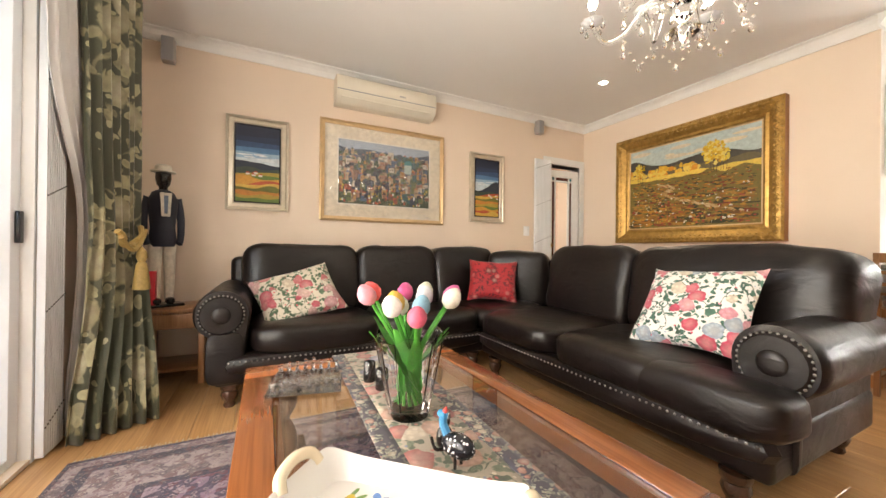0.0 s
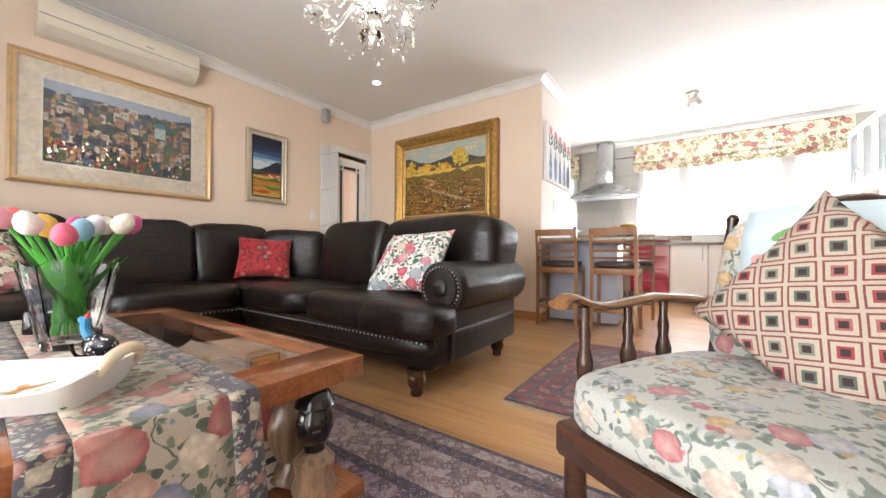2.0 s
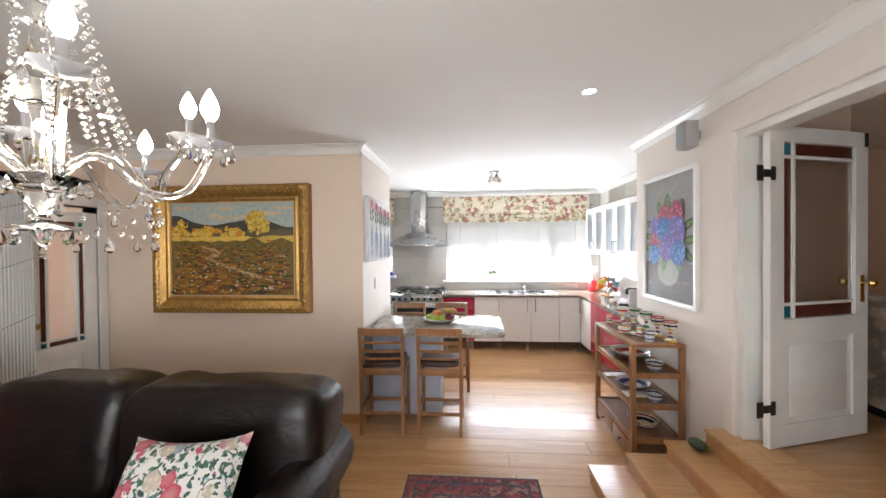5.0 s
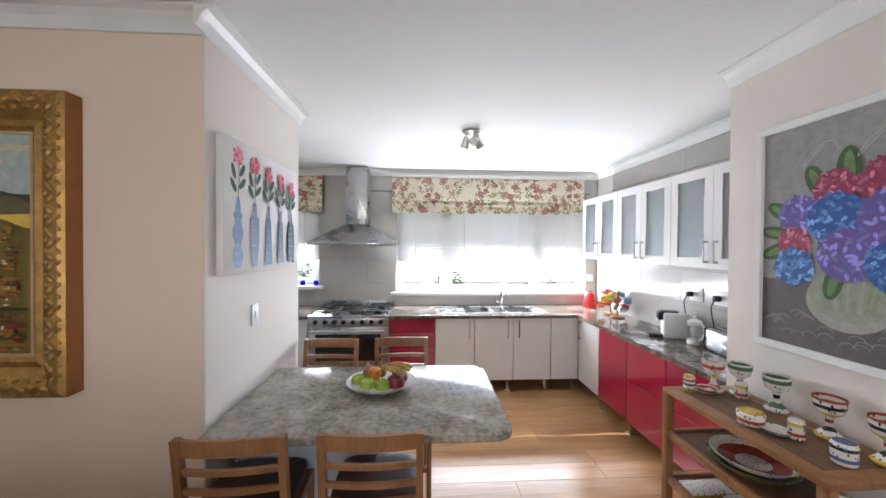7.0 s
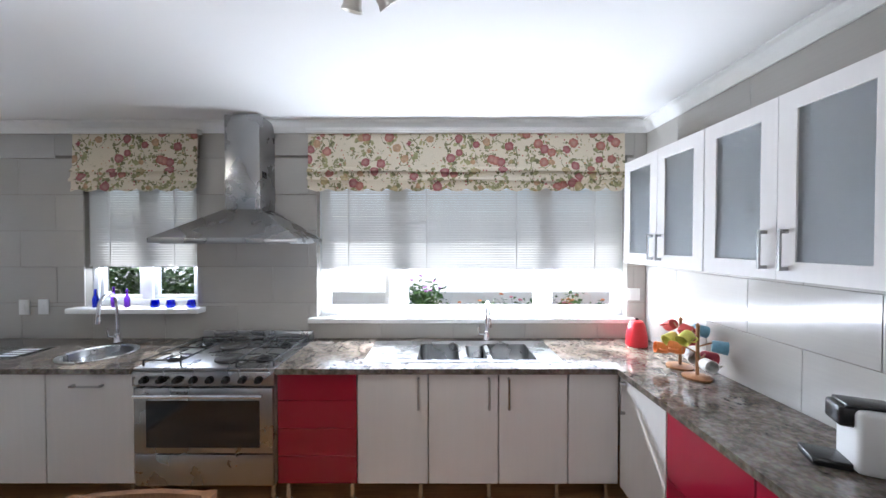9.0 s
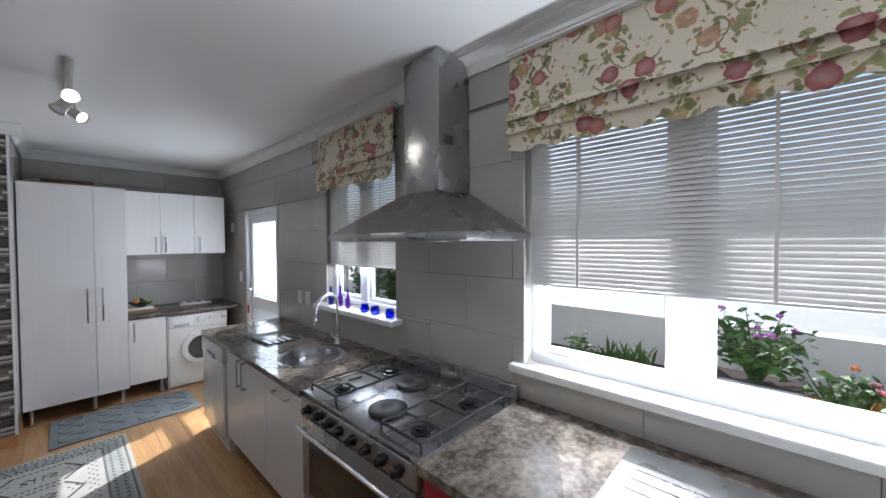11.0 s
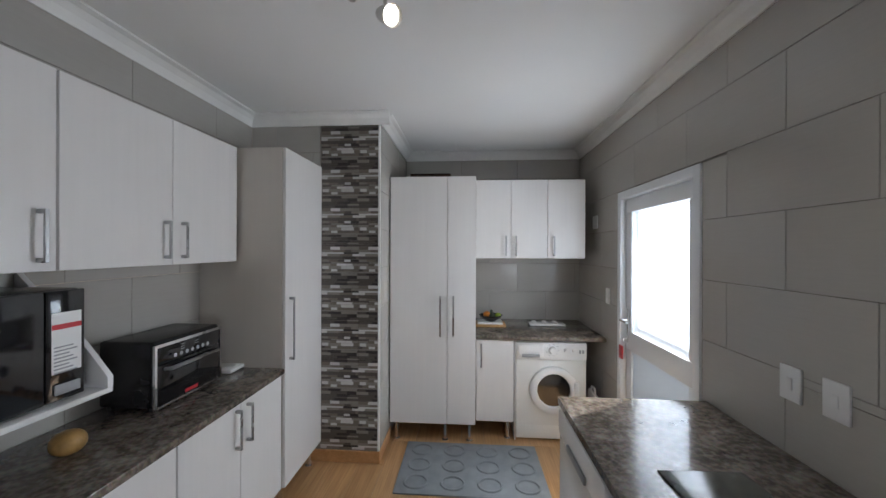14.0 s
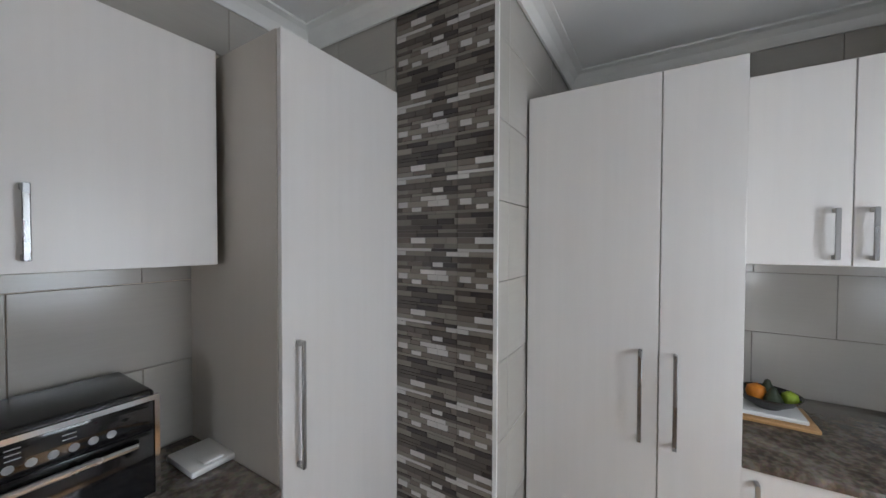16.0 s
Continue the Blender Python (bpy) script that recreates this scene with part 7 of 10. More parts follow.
def kilim():
    m, nt, b = nodes("diamond kilim weave")
    tc = nt.nodes.new("ShaderNodeTexCoord")
    mp = nt.nodes.new("ShaderNodeMapping")
    mp.inputs["Rotation"].default_value = (0, 0, radians(45))
    mp.inputs["Scale"].default_value = (18, 18, 0.001)
    nt.links.new(tc.outputs["Object"], mp.inputs["Vector"])
    fr = nt.nodes.new("ShaderNodeVectorMath")
    fr.operation = "FRACTION"
    nt.links.new(mp.outputs[0], fr.inputs[0])
    sub = nt.nodes.new("ShaderNodeVectorMath")
    sub.operation = "SUBTRACT"
    sub.inputs[1].default_value = (0.5, 0.5, 0)
    nt.links.new(fr.outputs[0], sub.inputs[0])
    ab = nt.nodes.new("ShaderNodeVectorMath")
    ab.operation = "ABSOLUTE"
    nt.links.new(sub.outputs[0], ab.inputs[0])
    sp = nt.nodes.new("ShaderNodeSeparateXYZ")
    nt.links.new(ab.outputs[0], sp.inputs[0])
    mx = nt.nodes.new("ShaderNodeMath")
    mx.operation = "MAXIMUM"
    nt.links.new(sp.outputs[0], mx.inputs[0])
    nt.links.new(sp.outputs[1], mx.inputs[1])
    fl = nt.nodes.new("ShaderNodeVectorMath")
    fl.operation = "FLOOR"
    nt.links.new(mp.outputs[0], fl.inputs[0])
    wn = nt.nodes.new("ShaderNodeTexWhiteNoise")
    nt.links.new(fl.outputs[0], wn.inputs["Vector"])
    core = ramp(nt, wn.outputs["Value"], [(0.0, (0.30, 0.05, 0.06)), (0.35, (0.10, 0.13, 0.11)), (0.65, (0.36, 0.12, 0.12)), (0.85, (0.20, 0.22, 0.18))], True)
    c = mix(nt, ramp(nt, mx.outputs[0], [(0.12, (0, 0, 0)), (0.13, (1, 1, 1))], True), (0.05, 0.03, 0.03), core)
    c = mix(nt, ramp(nt, mx.outputs[0], [(0.0, (0, 0, 0)), (0.22, (1, 1, 1))], True), c, (0.47, 0.41, 0.33))
    c = mix(nt, ramp(nt, mx.outputs[0], [(0.0, (0, 0, 0)), (0.36, (1, 1, 1))], True), c, (0.20, 0.06, 0.06))
    c = mix(nt, ramp(nt, mx.outputs[0], [(0.0, (0, 0, 0)), (0.43, (1, 1, 1))], True), c, (0.46, 0.40, 0.33))
    n = tex(nt, "Noise", coords(nt), Scale=300.0)
    nt.links.new(mix(nt, 0.3, c, ramp(nt, n.outputs["Fac"], [(0.3, (0.4, 0.4, 0.4)), (0.7, (1, 1, 1))]), "MULTIPLY"), b.inputs["Base Color"])
    b.inputs["Roughness"].default_value = 0.9
    bump(nt, b, n.outputs["Fac"], 0.4, 0.001)
    return m


M["kilim"] = kilim()
# local axes: the chair faces +y
CH = pose(0.975, -0.08, 0, 0, 0, 60.5)


def armchair():
    th = new("armchair")
    th.matrix_basis = CH
    tagged(th, "dark wooden armchair with floral seat and back cushions", "armchair")
    W = 0.27
    part("seat_frame", box(B(), -W - 0.02, -0.26, 0.25, W + 0.02, 0.36, 0.33, 0.012), M["mahogany"], th)
    part("seat_cushion", puff(B(), -W - 0.01, -0.25, 0.325, W + 0.01, 0.38, 0.47, 0.4, 36, 14, wob=0.01, seed=4), M["chair_cloth"], th, "floral seat cushion")
    m = Matrix.Translation((0, -0.27, 0.40)) @ pose(0, 0, 0, 14, 0, 0)
    part("back_cushion", puff(B(), -W + 0.02, -0.04, 0.0, W - 0.02, 0.09, 0.47, 0.4, 36, 14, m, 0.008, 6), M["chair_cloth"], th, "floral back cushion")
    for s in (-1, 1):
        part("back_post", tube(B(), [m @ Vector((s * W, -0.03, z)) for z in (-0.38, 0.0, 0.3, 0.47, 0.485, 0.50)], [0.016, 0.019, 0.018, 0.016, 0.020, 0.012], 10), M["mahogany"], th)
    bm = B()
    pts = [m @ Vector((u * W, -0.03, 0.46 + 0.045 * math.cos(u * math.pi))) for u in [i / 8 - 1 for i in range(17)]]
    tube(bm, pts, [0.02 + 0.012 * (1 - abs(i / 8 - 1)) for i in range(17)], 10)
    part("crest_rail", bm, M["mahogany"], th)
    for s in (-1, 1):
        bm = B()
        pts = spline([(s * W, -0.24, 0.60), (s * (W + 0.03), -0.05, 0.615), (s * (W + 0.04), 0.16, 0.60), (s * (W + 0.035), 0.29, 0.63), (s * (W + 0.03), 0.34, 0.615)], 5)
        rings = []
        for i, p in enumerate(pts):
            t = i / (len(pts) - 1)
            hw, hh = 0.024 + 0.012 * t, 0.013
            rings.append([bm.verts.new(p + Vector((hw * math.cos(a), 0, hh * math.sin(a)))) for a in [k * math.pi / 5 for k in range(10)]])
        skin(bm, rings)
        part("arm", bm, M["armwood"], th, "curved wooden arm")
        for y in (-0.08, 0.08, 0.25):
            part("spindle", lathe(B(), [(0.013, 0.30), (0.017, 0.34), (0.012, 0.37), (0.02, 0.42), (0.022, 0.46), (0.013, 0.50), (0.016, 0.53), (0.011, 0.56), (0.013, 0.605)], 12, (s * (W + 0.025), y, 0)), M["mahogany"], th, "turned spindle")
        for y in (-0.22, 0.32):
            part("leg", lathe(B(), [(0.016, 0), (0.02, 0.05), (0.028, 0.15), (0.026, 0.25)], 12, (s * (W - 0.01), y, 0)), M["mahogany"], th)
    return th, m


M["armwood"] = wood("worn mahogany arm", (0.10, 0.04, 0.018), (0.30, 0.15, 0.06), 0.22, 1, 1.0, 0.05, coat=0.4)
chair, BACK = armchair()
cushion("cushion", "square cushion woven with small red and green diamonds", 0.42, 0.42, 0.14, CH @ Matrix.Translation((-0.065, -0.105, 0.615)) @ pose(0, 0, 0, 104, 0, 0) @ pose(0, 0, 0, 0, 0, 38), M["kilim"], 5)


def tea_towel():
    th = new("tea_towel")
    th.matrix_basis = CH @ BACK
    tagged(th, "pale blue tea towel printed with a bird and leaves", "towel")
    bm = B()
    rows = []
    for y, z in ((0.096, 0.18), (0.097, 0.3), (0.096, 0.40), (0.075, 0.475), (0.03, 0.49), (-0.02, 0.47)):
        rows.append([bm.verts.new((0.02 + u * 0.15 + 0.02 * z, y + 0.003 * math.sin(u * 5), z + 0.004 * math.cos(u * 3))) for u in [i / 5 - 1 for i in range(11)]])
    skin(bm, rows, False, False)
    ob = part("cloth", bm, M["towel"], th)
    so = ob.modifiers.new("thick", "SOLIDIFY")
    so.thickness = 0.003
    f = Flat()
    for x, y, rx, ry, c, a in ((-0.08, 0.37, 0.05, 0.022, (0.10, 0.30, 0.12), 0.6), (-0.05, 0.33, 0.045, 0.018, (0.55, 0.50, 0.08), -0.5), (-0.09, 0.40, 0.025, 0.012, (0.60, 0.12, 0.10), 0.9), (0.02, 0.34, 0.05, 0.03, (0.62, 0.20, 0.28), 0.3), (0.08, 0.27, 0.05, 0.035, (0.60, 0.10, 0.20), -0.8), (0.10, 0.31, 0.03, 0.02, (0.70, 0.35, 0.4), 0.5), (-0.02, 0.27, 0.04, 0.014, (0.12, 0.32, 0.14), 0.2), (0.05, 0.39, 0.04, 0.016, (0.16, 0.35, 0.12), -0.4)):
        f.disc(x, y, rx, ry, c, 14, turn=a)
    for v in f.bm.verts:
        v.co = Vector((v.co.x + 0.02, 0.1015 + v.co.z, v.co.y))
    part("print", f.bm, [paint(c) for c in f.mats], th, "printed bird and leaves", False)


M["towel"] = plain("pale blue cotton", (0.52, 0.64, 0.70), 0.9, var=0.08, scale=8, fine=300, relief=0.3)
tea_towel()

# ---------- fixtures of the living room ----------
ac = thing("air_conditioner", (0.825, YA, 2.345), "cream wall-mounted split air conditioner above the pictures", "air conditioner")
M["ac"] = plain("cream plastic", (0.74, 0.69, 0.58), 0.4, var=0.04, scale=5, relief=0.03)
part("body", prism(B(), [(-0.002, 0.0), (-0.10, 0.0), (-0.17, 0.05), (-0.195, 0.12), (-0.19, 0.21), (-0.16, 0.25), (-0.002, 0.25)], -0.505, 0.505, "x"), M["ac"], ac)
part("flap", prism(B(), [(-0.115, 0.004), (-0.176, 0.052), (-0.179, 0.047), (-0.118, -0.002)], -0.46, 0.44, "x"), M["ac"], ac)
part("seam", prism(B(), [(-0.19, 0.105), (-0.1945, 0.106), (-0.1947, 0.111), (-0.19, 0.112)], -0.50, 0.50, "x"), M["grey"], ac)
bm = B()
for i in range(12):
    box(bm, -0.48 + i * 0.08, -0.16, 0.2505, -0.42 + i * 0.08, -0.03, 0.253)
part("grille", bm, M["grey"], ac)
part("badge", box(B(), 0.10, -0.199, 0.14, 0.16, -0.193, 0.15), M["steel"], ac)


def speaker(m, w, h, d, label):
    th = new("loudspeaker")
    th.matrix_basis = m
    tagged(th, label, "loudspeaker", "wall loudspeakers")
    part("bracket", box(B(), -0.015, -0.04, -0.03, 0.015, -0.001, 0.03), M["grey"], th)
    part("cabinet", box(B(), -w / 2, -0.04 - d, -h / 2, w / 2, -0.04, h / 2, 0.008), M["silver"], th)
    part("grille", box(B(), -w / 2 + 0.006, -0.046 - d, -h / 2 + 0.006, w / 2 - 0.006, -0.0405 - d, h / 2 - 0.006, 0.004), M["grey"], th)


M["silver"] = plain("silver plastic", (0.42, 0.41, 0.40), 0.4, 0.3)
speaker(pose(2.83, YA, 2.53), 0.085, 0.17, 0.08, "small grey wall loudspeaker over the passage door")
speaker(pose(-0.95, YA, 2.515), 0.085, 0.19, 0.08, "small grey wall loudspeaker in the corner")
speaker(pose(3.06, -1.29, 2.49, 0, 0, 180), 0.12, 0.19, 0.09, "small grey wall loudspeaker beside the dining opening")


M["pressed"] = plain("pressed clear glass", (0.72, 0.75, 0.78), 0.12, var=0.1, scale=40, relief=0.3, coat=0.5)


def chandelier():
    th = thing("chandelier", (1.07, 1.285, 1.69), "crystal chandelier with lit candle bulbs and hanging drops", "chandelier")
    C = M["crystal"]
    th.scale = (0.76, 0.76, 0.76)
    top = (CEIL - 1.69) / 0.76
    part("ceiling_rose", lathe(B(), [(0.001, -0.05), (0.02, -0.045), (0.05, -0.02), (0.055, 0.0)], 20, (0, 0, top)), M["chrome"], th)
    for i in range(24):
        z = 0.785 + i * 0.022
        bm = B()
        a = math.pi / 2 * (i % 2)
        pts = [(0.008 * math.cos(t) * math.cos(a), 0.008 * math.cos(t) * math.sin(a), z + 0.015 * math.sin(t)) for t in [k * math.pi / 5 for k in range(11)]]
        tube(bm, pts, 0.0022, 5, cap=False)
        part("chain_link", bm, M["chrome"], th)
    part("column", lathe(B(), [(0.004, 0.04), (0.02, 0.06), (0.03, 0.10), (0.012, 0.13), (0.04, 0.17), (0.055, 0.21), (0.03, 0.25), (0.014, 0.29), (0.02, 0.4), (0.034, 0.46), (0.05, 0.53), (0.028, 0.58), (0.02, 0.62), (0.016, 0.68), (0.03, 0.72), (0.012, 0.77), (0.006, 0.79)], 18), C, th, "faceted glass column")

    def dish(r, z, up, name="dish"):
        bm = B()
        rings = []
        for k, (q, dz) in enumerate(((0.15, 0), (0.55, up * 0.25), (0.85, up * 0.7), (1.0, up), (0.95, up * 0.95), (0.5, up * 0.32), (0.15, 0.008))):
            row = []
            for i in range(32):
                a = 2 * math.pi * i / 32
                s = 1 + (0.07 * math.cos(a * 8) if k in (2, 3, 4) else 0)
                row.append(bm.verts.new((r * q * s * math.cos(a), r * q * s * math.sin(a), z + dz)))
            rings.append(row)
        skin(bm, rings)
        return bm
    part("bowl", dish(0.095, 0.20, 0.035), C, th, "scalloped glass bowl")
    part("bowl", dish(0.075, 0.11, -0.025), C, th, "scalloped glass bowl")
    part("crown", dish(0.095, 0.735, 0.03), M["pressed"], th, "scalloped glass crown")
    part("crown", dish(0.075, 0.665, 0.03), C, th, "scalloped glass crown")
    part("bowl", dish(0.11, 0.44, 0.04), C, th, "scalloped glass bowl")
    bead = mesh_of("bead", lathe(B(), [(0.001, -0.008), (0.008, 0), (0.001, 0.008)], 6), C)
    drop = mesh_of("drop", lathe(B(), [(0.001, 0), (0.004, -0.006), (0.012, -0.026), (0.010, -0.036), (0.001, -0.042)], 6), C)

    def hang(me, name, p):
        ob = new(name, me)
        ob.parent, ob.location = th, p
    n = 8
    for k in range(n):
        a = 2 * math.pi * (k + 0.3) / n
        long = k % 2 == 0
        R, zc = (0.44, 0.33) if long else (0.36, 0.42)
        d = Vector((math.cos(a), math.sin(a), 0))
        pts = spline([d * 0.03 + Vector((0, 0, 0.24)), d * 0.14 + Vector((0, 0, 0.34 if not long else 0.30)), d * 0.26 + Vector((0, 0, 0.20)), d * (R - 0.07) + Vector((0, 0, zc - 0.13)), d * R + Vector((0, 0, zc - 0.01))], 6)
        part("arm", tube(B(), pts, 0.011, 8), C, th, "curved glass arm")
        bm = dish(0.062, 0, 0.018)
        bmesh.ops.translate(bm, verts=bm.verts[:], vec=d * R + Vector((0, 0, zc)))
        part("drip_pan", bm, M["pressed"], th, "scalloped glass drip pan")
        p = d * R + Vector((0, 0, zc + 0.01))
        part("candle", lathe(B(), [(0.012, 0), (0.012, 0.07), (0.009, 0.075)], 12, p), M["chrome"], th, "chrome candle sleeve")
        part("bulb", lathe(B(), [(0.010, 0.075), (0.022, 0.095), (0.025, 0.115), (0.018, 0.14), (0.006, 0.165), (0.001, 0.172)], 14, p), M["bulb"], th, "glowing candle bulb")
        for j in range(5):
            b = 2 * math.pi * j / 5
            q = p + Vector((0.058 * math.cos(b), 0.058 * math.sin(b), 0.0))
            hang(bead, "bead", q)
            hang(drop, "drop", q - Vector((0, 0, 0.01)))
        for turn in (0.0, 0.39):
            d3 = Vector((math.cos(a + turn), math.sin(a + turn), 0))
            for j in range(15):
                t = (j + 0.5) / 15
                q = (d3 * 0.095 + Vector((0, 0, 0.745))).lerp(d3 * (R * 0.5) + Vector((0, 0, 0.33)), t) - Vector((0, 0, 0.05 * math.sin(math.pi * t)))
                hang(bead, "bead", q)
        a2 = 2 * math.pi * (k + 1.3) / n
        d2 = Vector((math.cos(a2), math.sin(a2), 0))
        for j in range(7):
            t = (j + 0.5) / 7
            q = (d * 0.27).lerp(d2 * 0.27, t) + Vector((0, 0, 0.19 - 0.13 * math.sin(math.pi * t)))
            hang(bead if j != 3 else drop, "bead" if j != 3 else "drop", q)
        hang(drop, "drop", d * 0.095 + Vector((0, 0, 0.225)))
        hang(drop, "drop", d * 0.075 + Vector((0, 0, 0.085)))
        hang(drop, "drop", d * 0.27 + Vector((0, 0, 0.15)))
    hang(drop, "drop", (0, 0, 0.045))


M["bulb"] = glow("lit candle bulb", (1.0, 0.92, 0.80), 12)
chandelier()
point_lamp("chandelier_light", (1.075, 1.285, 1.98), 1.6, 0.12)


def downlight(x, y, z=CEIL, power=5):
    th = thing("downlight", (x, y, z), "small round recessed ceiling downlight, lit", "downlight", "ceiling downlights")
    part("ring", lathe(B(), [(0.052, 0.0), (0.054, -0.006), (0.046, -0.009), (0.036, -0.003)], 24), M["trim"], th)
    part("lens", lathe(B(), [(0.001, -0.004), (0.036, -0.003)], 20), M["lens"], th, "glowing lens")
    spot_lamp("downlight_beam", (x, y, z - 0.03), (x, y, 0), power, 100)


M["lens"] = glow("lit lamp lens", (1.0, 0.92, 0.78), 14)
downlight(2.80, 3.02)
downlight(2.70, -0.40)
downlight(4.6, -3.4, 2.95, 7)
downlight(3.9, -2.75, 2.95, 7)


def spot_cluster(x, y, aims, label, bar=0.0):
    th = thing("ceiling_spotlight", (x, y, CEIL), label, "spotlight", "kitchen ceiling spotlights")
    if bar:
        part("bar", box(B(), -0.022, -bar / 2, -0.028, 0.022, bar / 2, -0.001, 0.006), M["nickel"], th)
    else:
        part("plate", lathe(B(), [(0.075, 0), (0.078, -0.012), (0.06, -0.022), (0.001, -0.022)][::-1], 28), M["nickel"], th)
    for k, (ox, oy, dx, dy, dz, lit) in enumerate(aims):
        d = Vector((dx, dy, dz)).normalized()
        p = Vector((ox, oy, -0.165 if bar else -0.075))
        p_drop = p.z + 0.025
        part("stem", tube(B(), [(ox * 0.7, oy * (1.0 if bar else 0.7), -0.02), (ox, oy, p_drop), tuple(p)], 0.007, 8), M["nickel"], th)
        m = Matrix.Translation(p) @ d.to_track_quat("Z", "Y").to_matrix().to_4x4()
        hd = part("head", lathe(B(), [(0.001, -0.045), (0.022, -0.04), (0.03, -0.01), (0.034, 0.04), (0.04, 0.058), (0.036, 0.056), (0.03, 0.045)], 20, m=m), M["nickel"], th, "satin nickel spotlight head")
        part("lamp", lathe(B(), [(0.001, 0.047), (0.031, 0.046)], 18, m=m), M["lens"] if lit else M["white"], hd, "glowing lamp")
        if lit:
            q = Vector((x, y, CEIL)) + p + d * 0.07
            spot_lamp("spotlight_beam", q, q + d, 6, 90)


M["nickel"] = plain("satin nickel", (0.62, 0.60, 0.56), 0.3, 0.9, relief=0.02)
spot_cluster(5.15, 0.04, [(0.05, 0.04, 0.35, 0.2, -0.9, True), (-0.05, -0.03, -0.6, 0.35, -0.7, False), (0.03, -0.06, 0.5, -0.5, -0.7, False)], "round nickel ceiling fitting with three spotlights")
spot_cluster(5.30, 2.93, [(0.0, -0.16, 0.1, -0.9, -0.42, True), (-0.02, 0.06, -0.5, -0.3, -0.8, False), (0.03, 0.24, 0.6, -0.6, -0.5, True)], "row of three nickel ceiling spotlights on a bar", 0.54)

# ---------- sliding door, trellis gate, curtain ----------
sd = tagged(new("door_2"), "white aluminium sliding glass door onto the patio", "door", "", "structure")
for y0, z0, y1, z1 in ((2.70, 0.02, 2.78, 2.25), (-0.15, 0.02, -0.07, 2.25), (-0.07, 2.17, 2.70, 2.25), (-0.07, 0.02, 2.70, 0.06), (1.28, 0.06, 1.35, 2.17)):
    part("door_frame", box(B(), -1.33, y0, z0, -1.22, y1, z1, 0.004), M["alu"], sd)
for y0, y1 in ((-0.06, 1.27), (1.36, 2.69)):
    p = part("pane", box(B(), -1.282, y0, 0.07, -1.277, y1, 2.16), M["glass"], sd)
    p.visible_shadow = False
part("rail", box(B(), -1.30, 1.36, 0.93, -1.26, 2.69, 1.0, 0.004), M["alu"], sd)
part("lock", box(B(), -1.218, 2.72, 0.98, -1.2, 2.75, 1.12, 0.003), M["black"], sd)
patio = tagged(part("patio_wall", box(B(), -6.2, -6, -0.14, -6.0, 8, 2.4), M["outer"]), "white patio wall outside the sliding door", "wall", "", "structure")


def trellis(m, width, h, n, label):
    th = new("trellis_gate")
    th.matrix_basis = m
    tagged(th, label, "security gate", "folded trellis gates")
    for i in range(n):
        x = width * (i + 0.5) / n
        part("bar", box(B(), x - width / n * 0.36, -0.016, 0.012, x + width / n * 0.36, 0.016, h, 0.003), M["alu"], th)
    for k in range(5):
        z = h * (0.06 + 0.22 * k)
        bm = B()
        for i in range(n):
            x = width * (i + 0.5) / n
            cyl(bm, (x, -0.0165, z + 0.008 * i), (x, -0.020, z + 0.008 * i), 0.004, 0.004, 8)
        part("rivets", bm, M["black"], th, "dark rivets")


trellis(Matrix.Translation((-1.155, 2.77, 0)) @ pose(0, 0, 0, 0, 0, 90), 0.18, 2.4, 9, "white folded trellis security gate beside the sliding door")
trellis(Matrix.Translation((2.80, 4.035, 0)), 0.27, 2.15, 12, "white folded trellis security gate beside the passage door")
M["curtain"] = floral("olive green brocade", (0.062, 0.066, 0.036), [(0.40, 0.37, 0.22), (0.44, 0.40, 0.25), (0.36, 0.33, 0.19)], (0.34, 0.31, 0.18), 4.0, 0.55, 0.36, 180, (1, 1, 0.8))
M["sheer"] = plain("white sheer voile", (0.62, 0.60, 0.58), 0.9, var=0.06, scale=12, fine=400, relief=0.2)
M["gold_cord"] = plain("gold silk cord", (0.42, 0.28, 0.09), 0.5, var=0.3, scale=60, fine=300, relief=0.5)


def drape(name, material, pts, folds, depth, parent, seed):
    """Hanging cloth: rows of (z, start, end) in plan, folded along the way."""
    bm = B()
    rows = []
    n = folds * 8
    for z, (ax, ay), (bx_, by) in pts:
        a, b = Vector((ax, ay, 0)), Vector((bx_, by, 0))
        d = (b - a)
        nrm = Vector((-d.y, d.x, 0)).normalized()
        row = []
        for i in range(n + 1):
            t = i / n
            w = math.sin(t * folds * 2 * math.pi + 0.4 * math.sin(z * 2 + seed)) * depth * (0.75 + 0.5 * noise.noise(Vector((t * 4, z * 0.7, seed))))
            row.append(bm.verts.new(a + d * t + nrm * w + Vector((0, 0, z))))
        rows.append(row)
    skin(bm, rows, False, False)
    ob = part(name, bm, material, parent)
    so = ob.modifiers.new("thick", "SOLIDIFY")
    so.thickness = 0.003
    return ob


cu = thing("curtain", (0, 0, 0), "olive brocade curtain with cream flowers tied back with a gold tassel", "curtain")


def lerp_rows(keys):
    out = []
    for (z0, a0, b0), (z1, a1, b1) in zip(keys, keys[1:]):
        for k in range(8):
            t = k / 8
            s = t * t * (3 - 2 * t)
            mixp = lambda p, q: tuple(u + (v - u) * s for u, v in zip(p, q))
            out.append((z0 + (z1 - z0) * t, mixp(a0, a1), mixp(b0, b1)))
    return out + [keys[-1]]


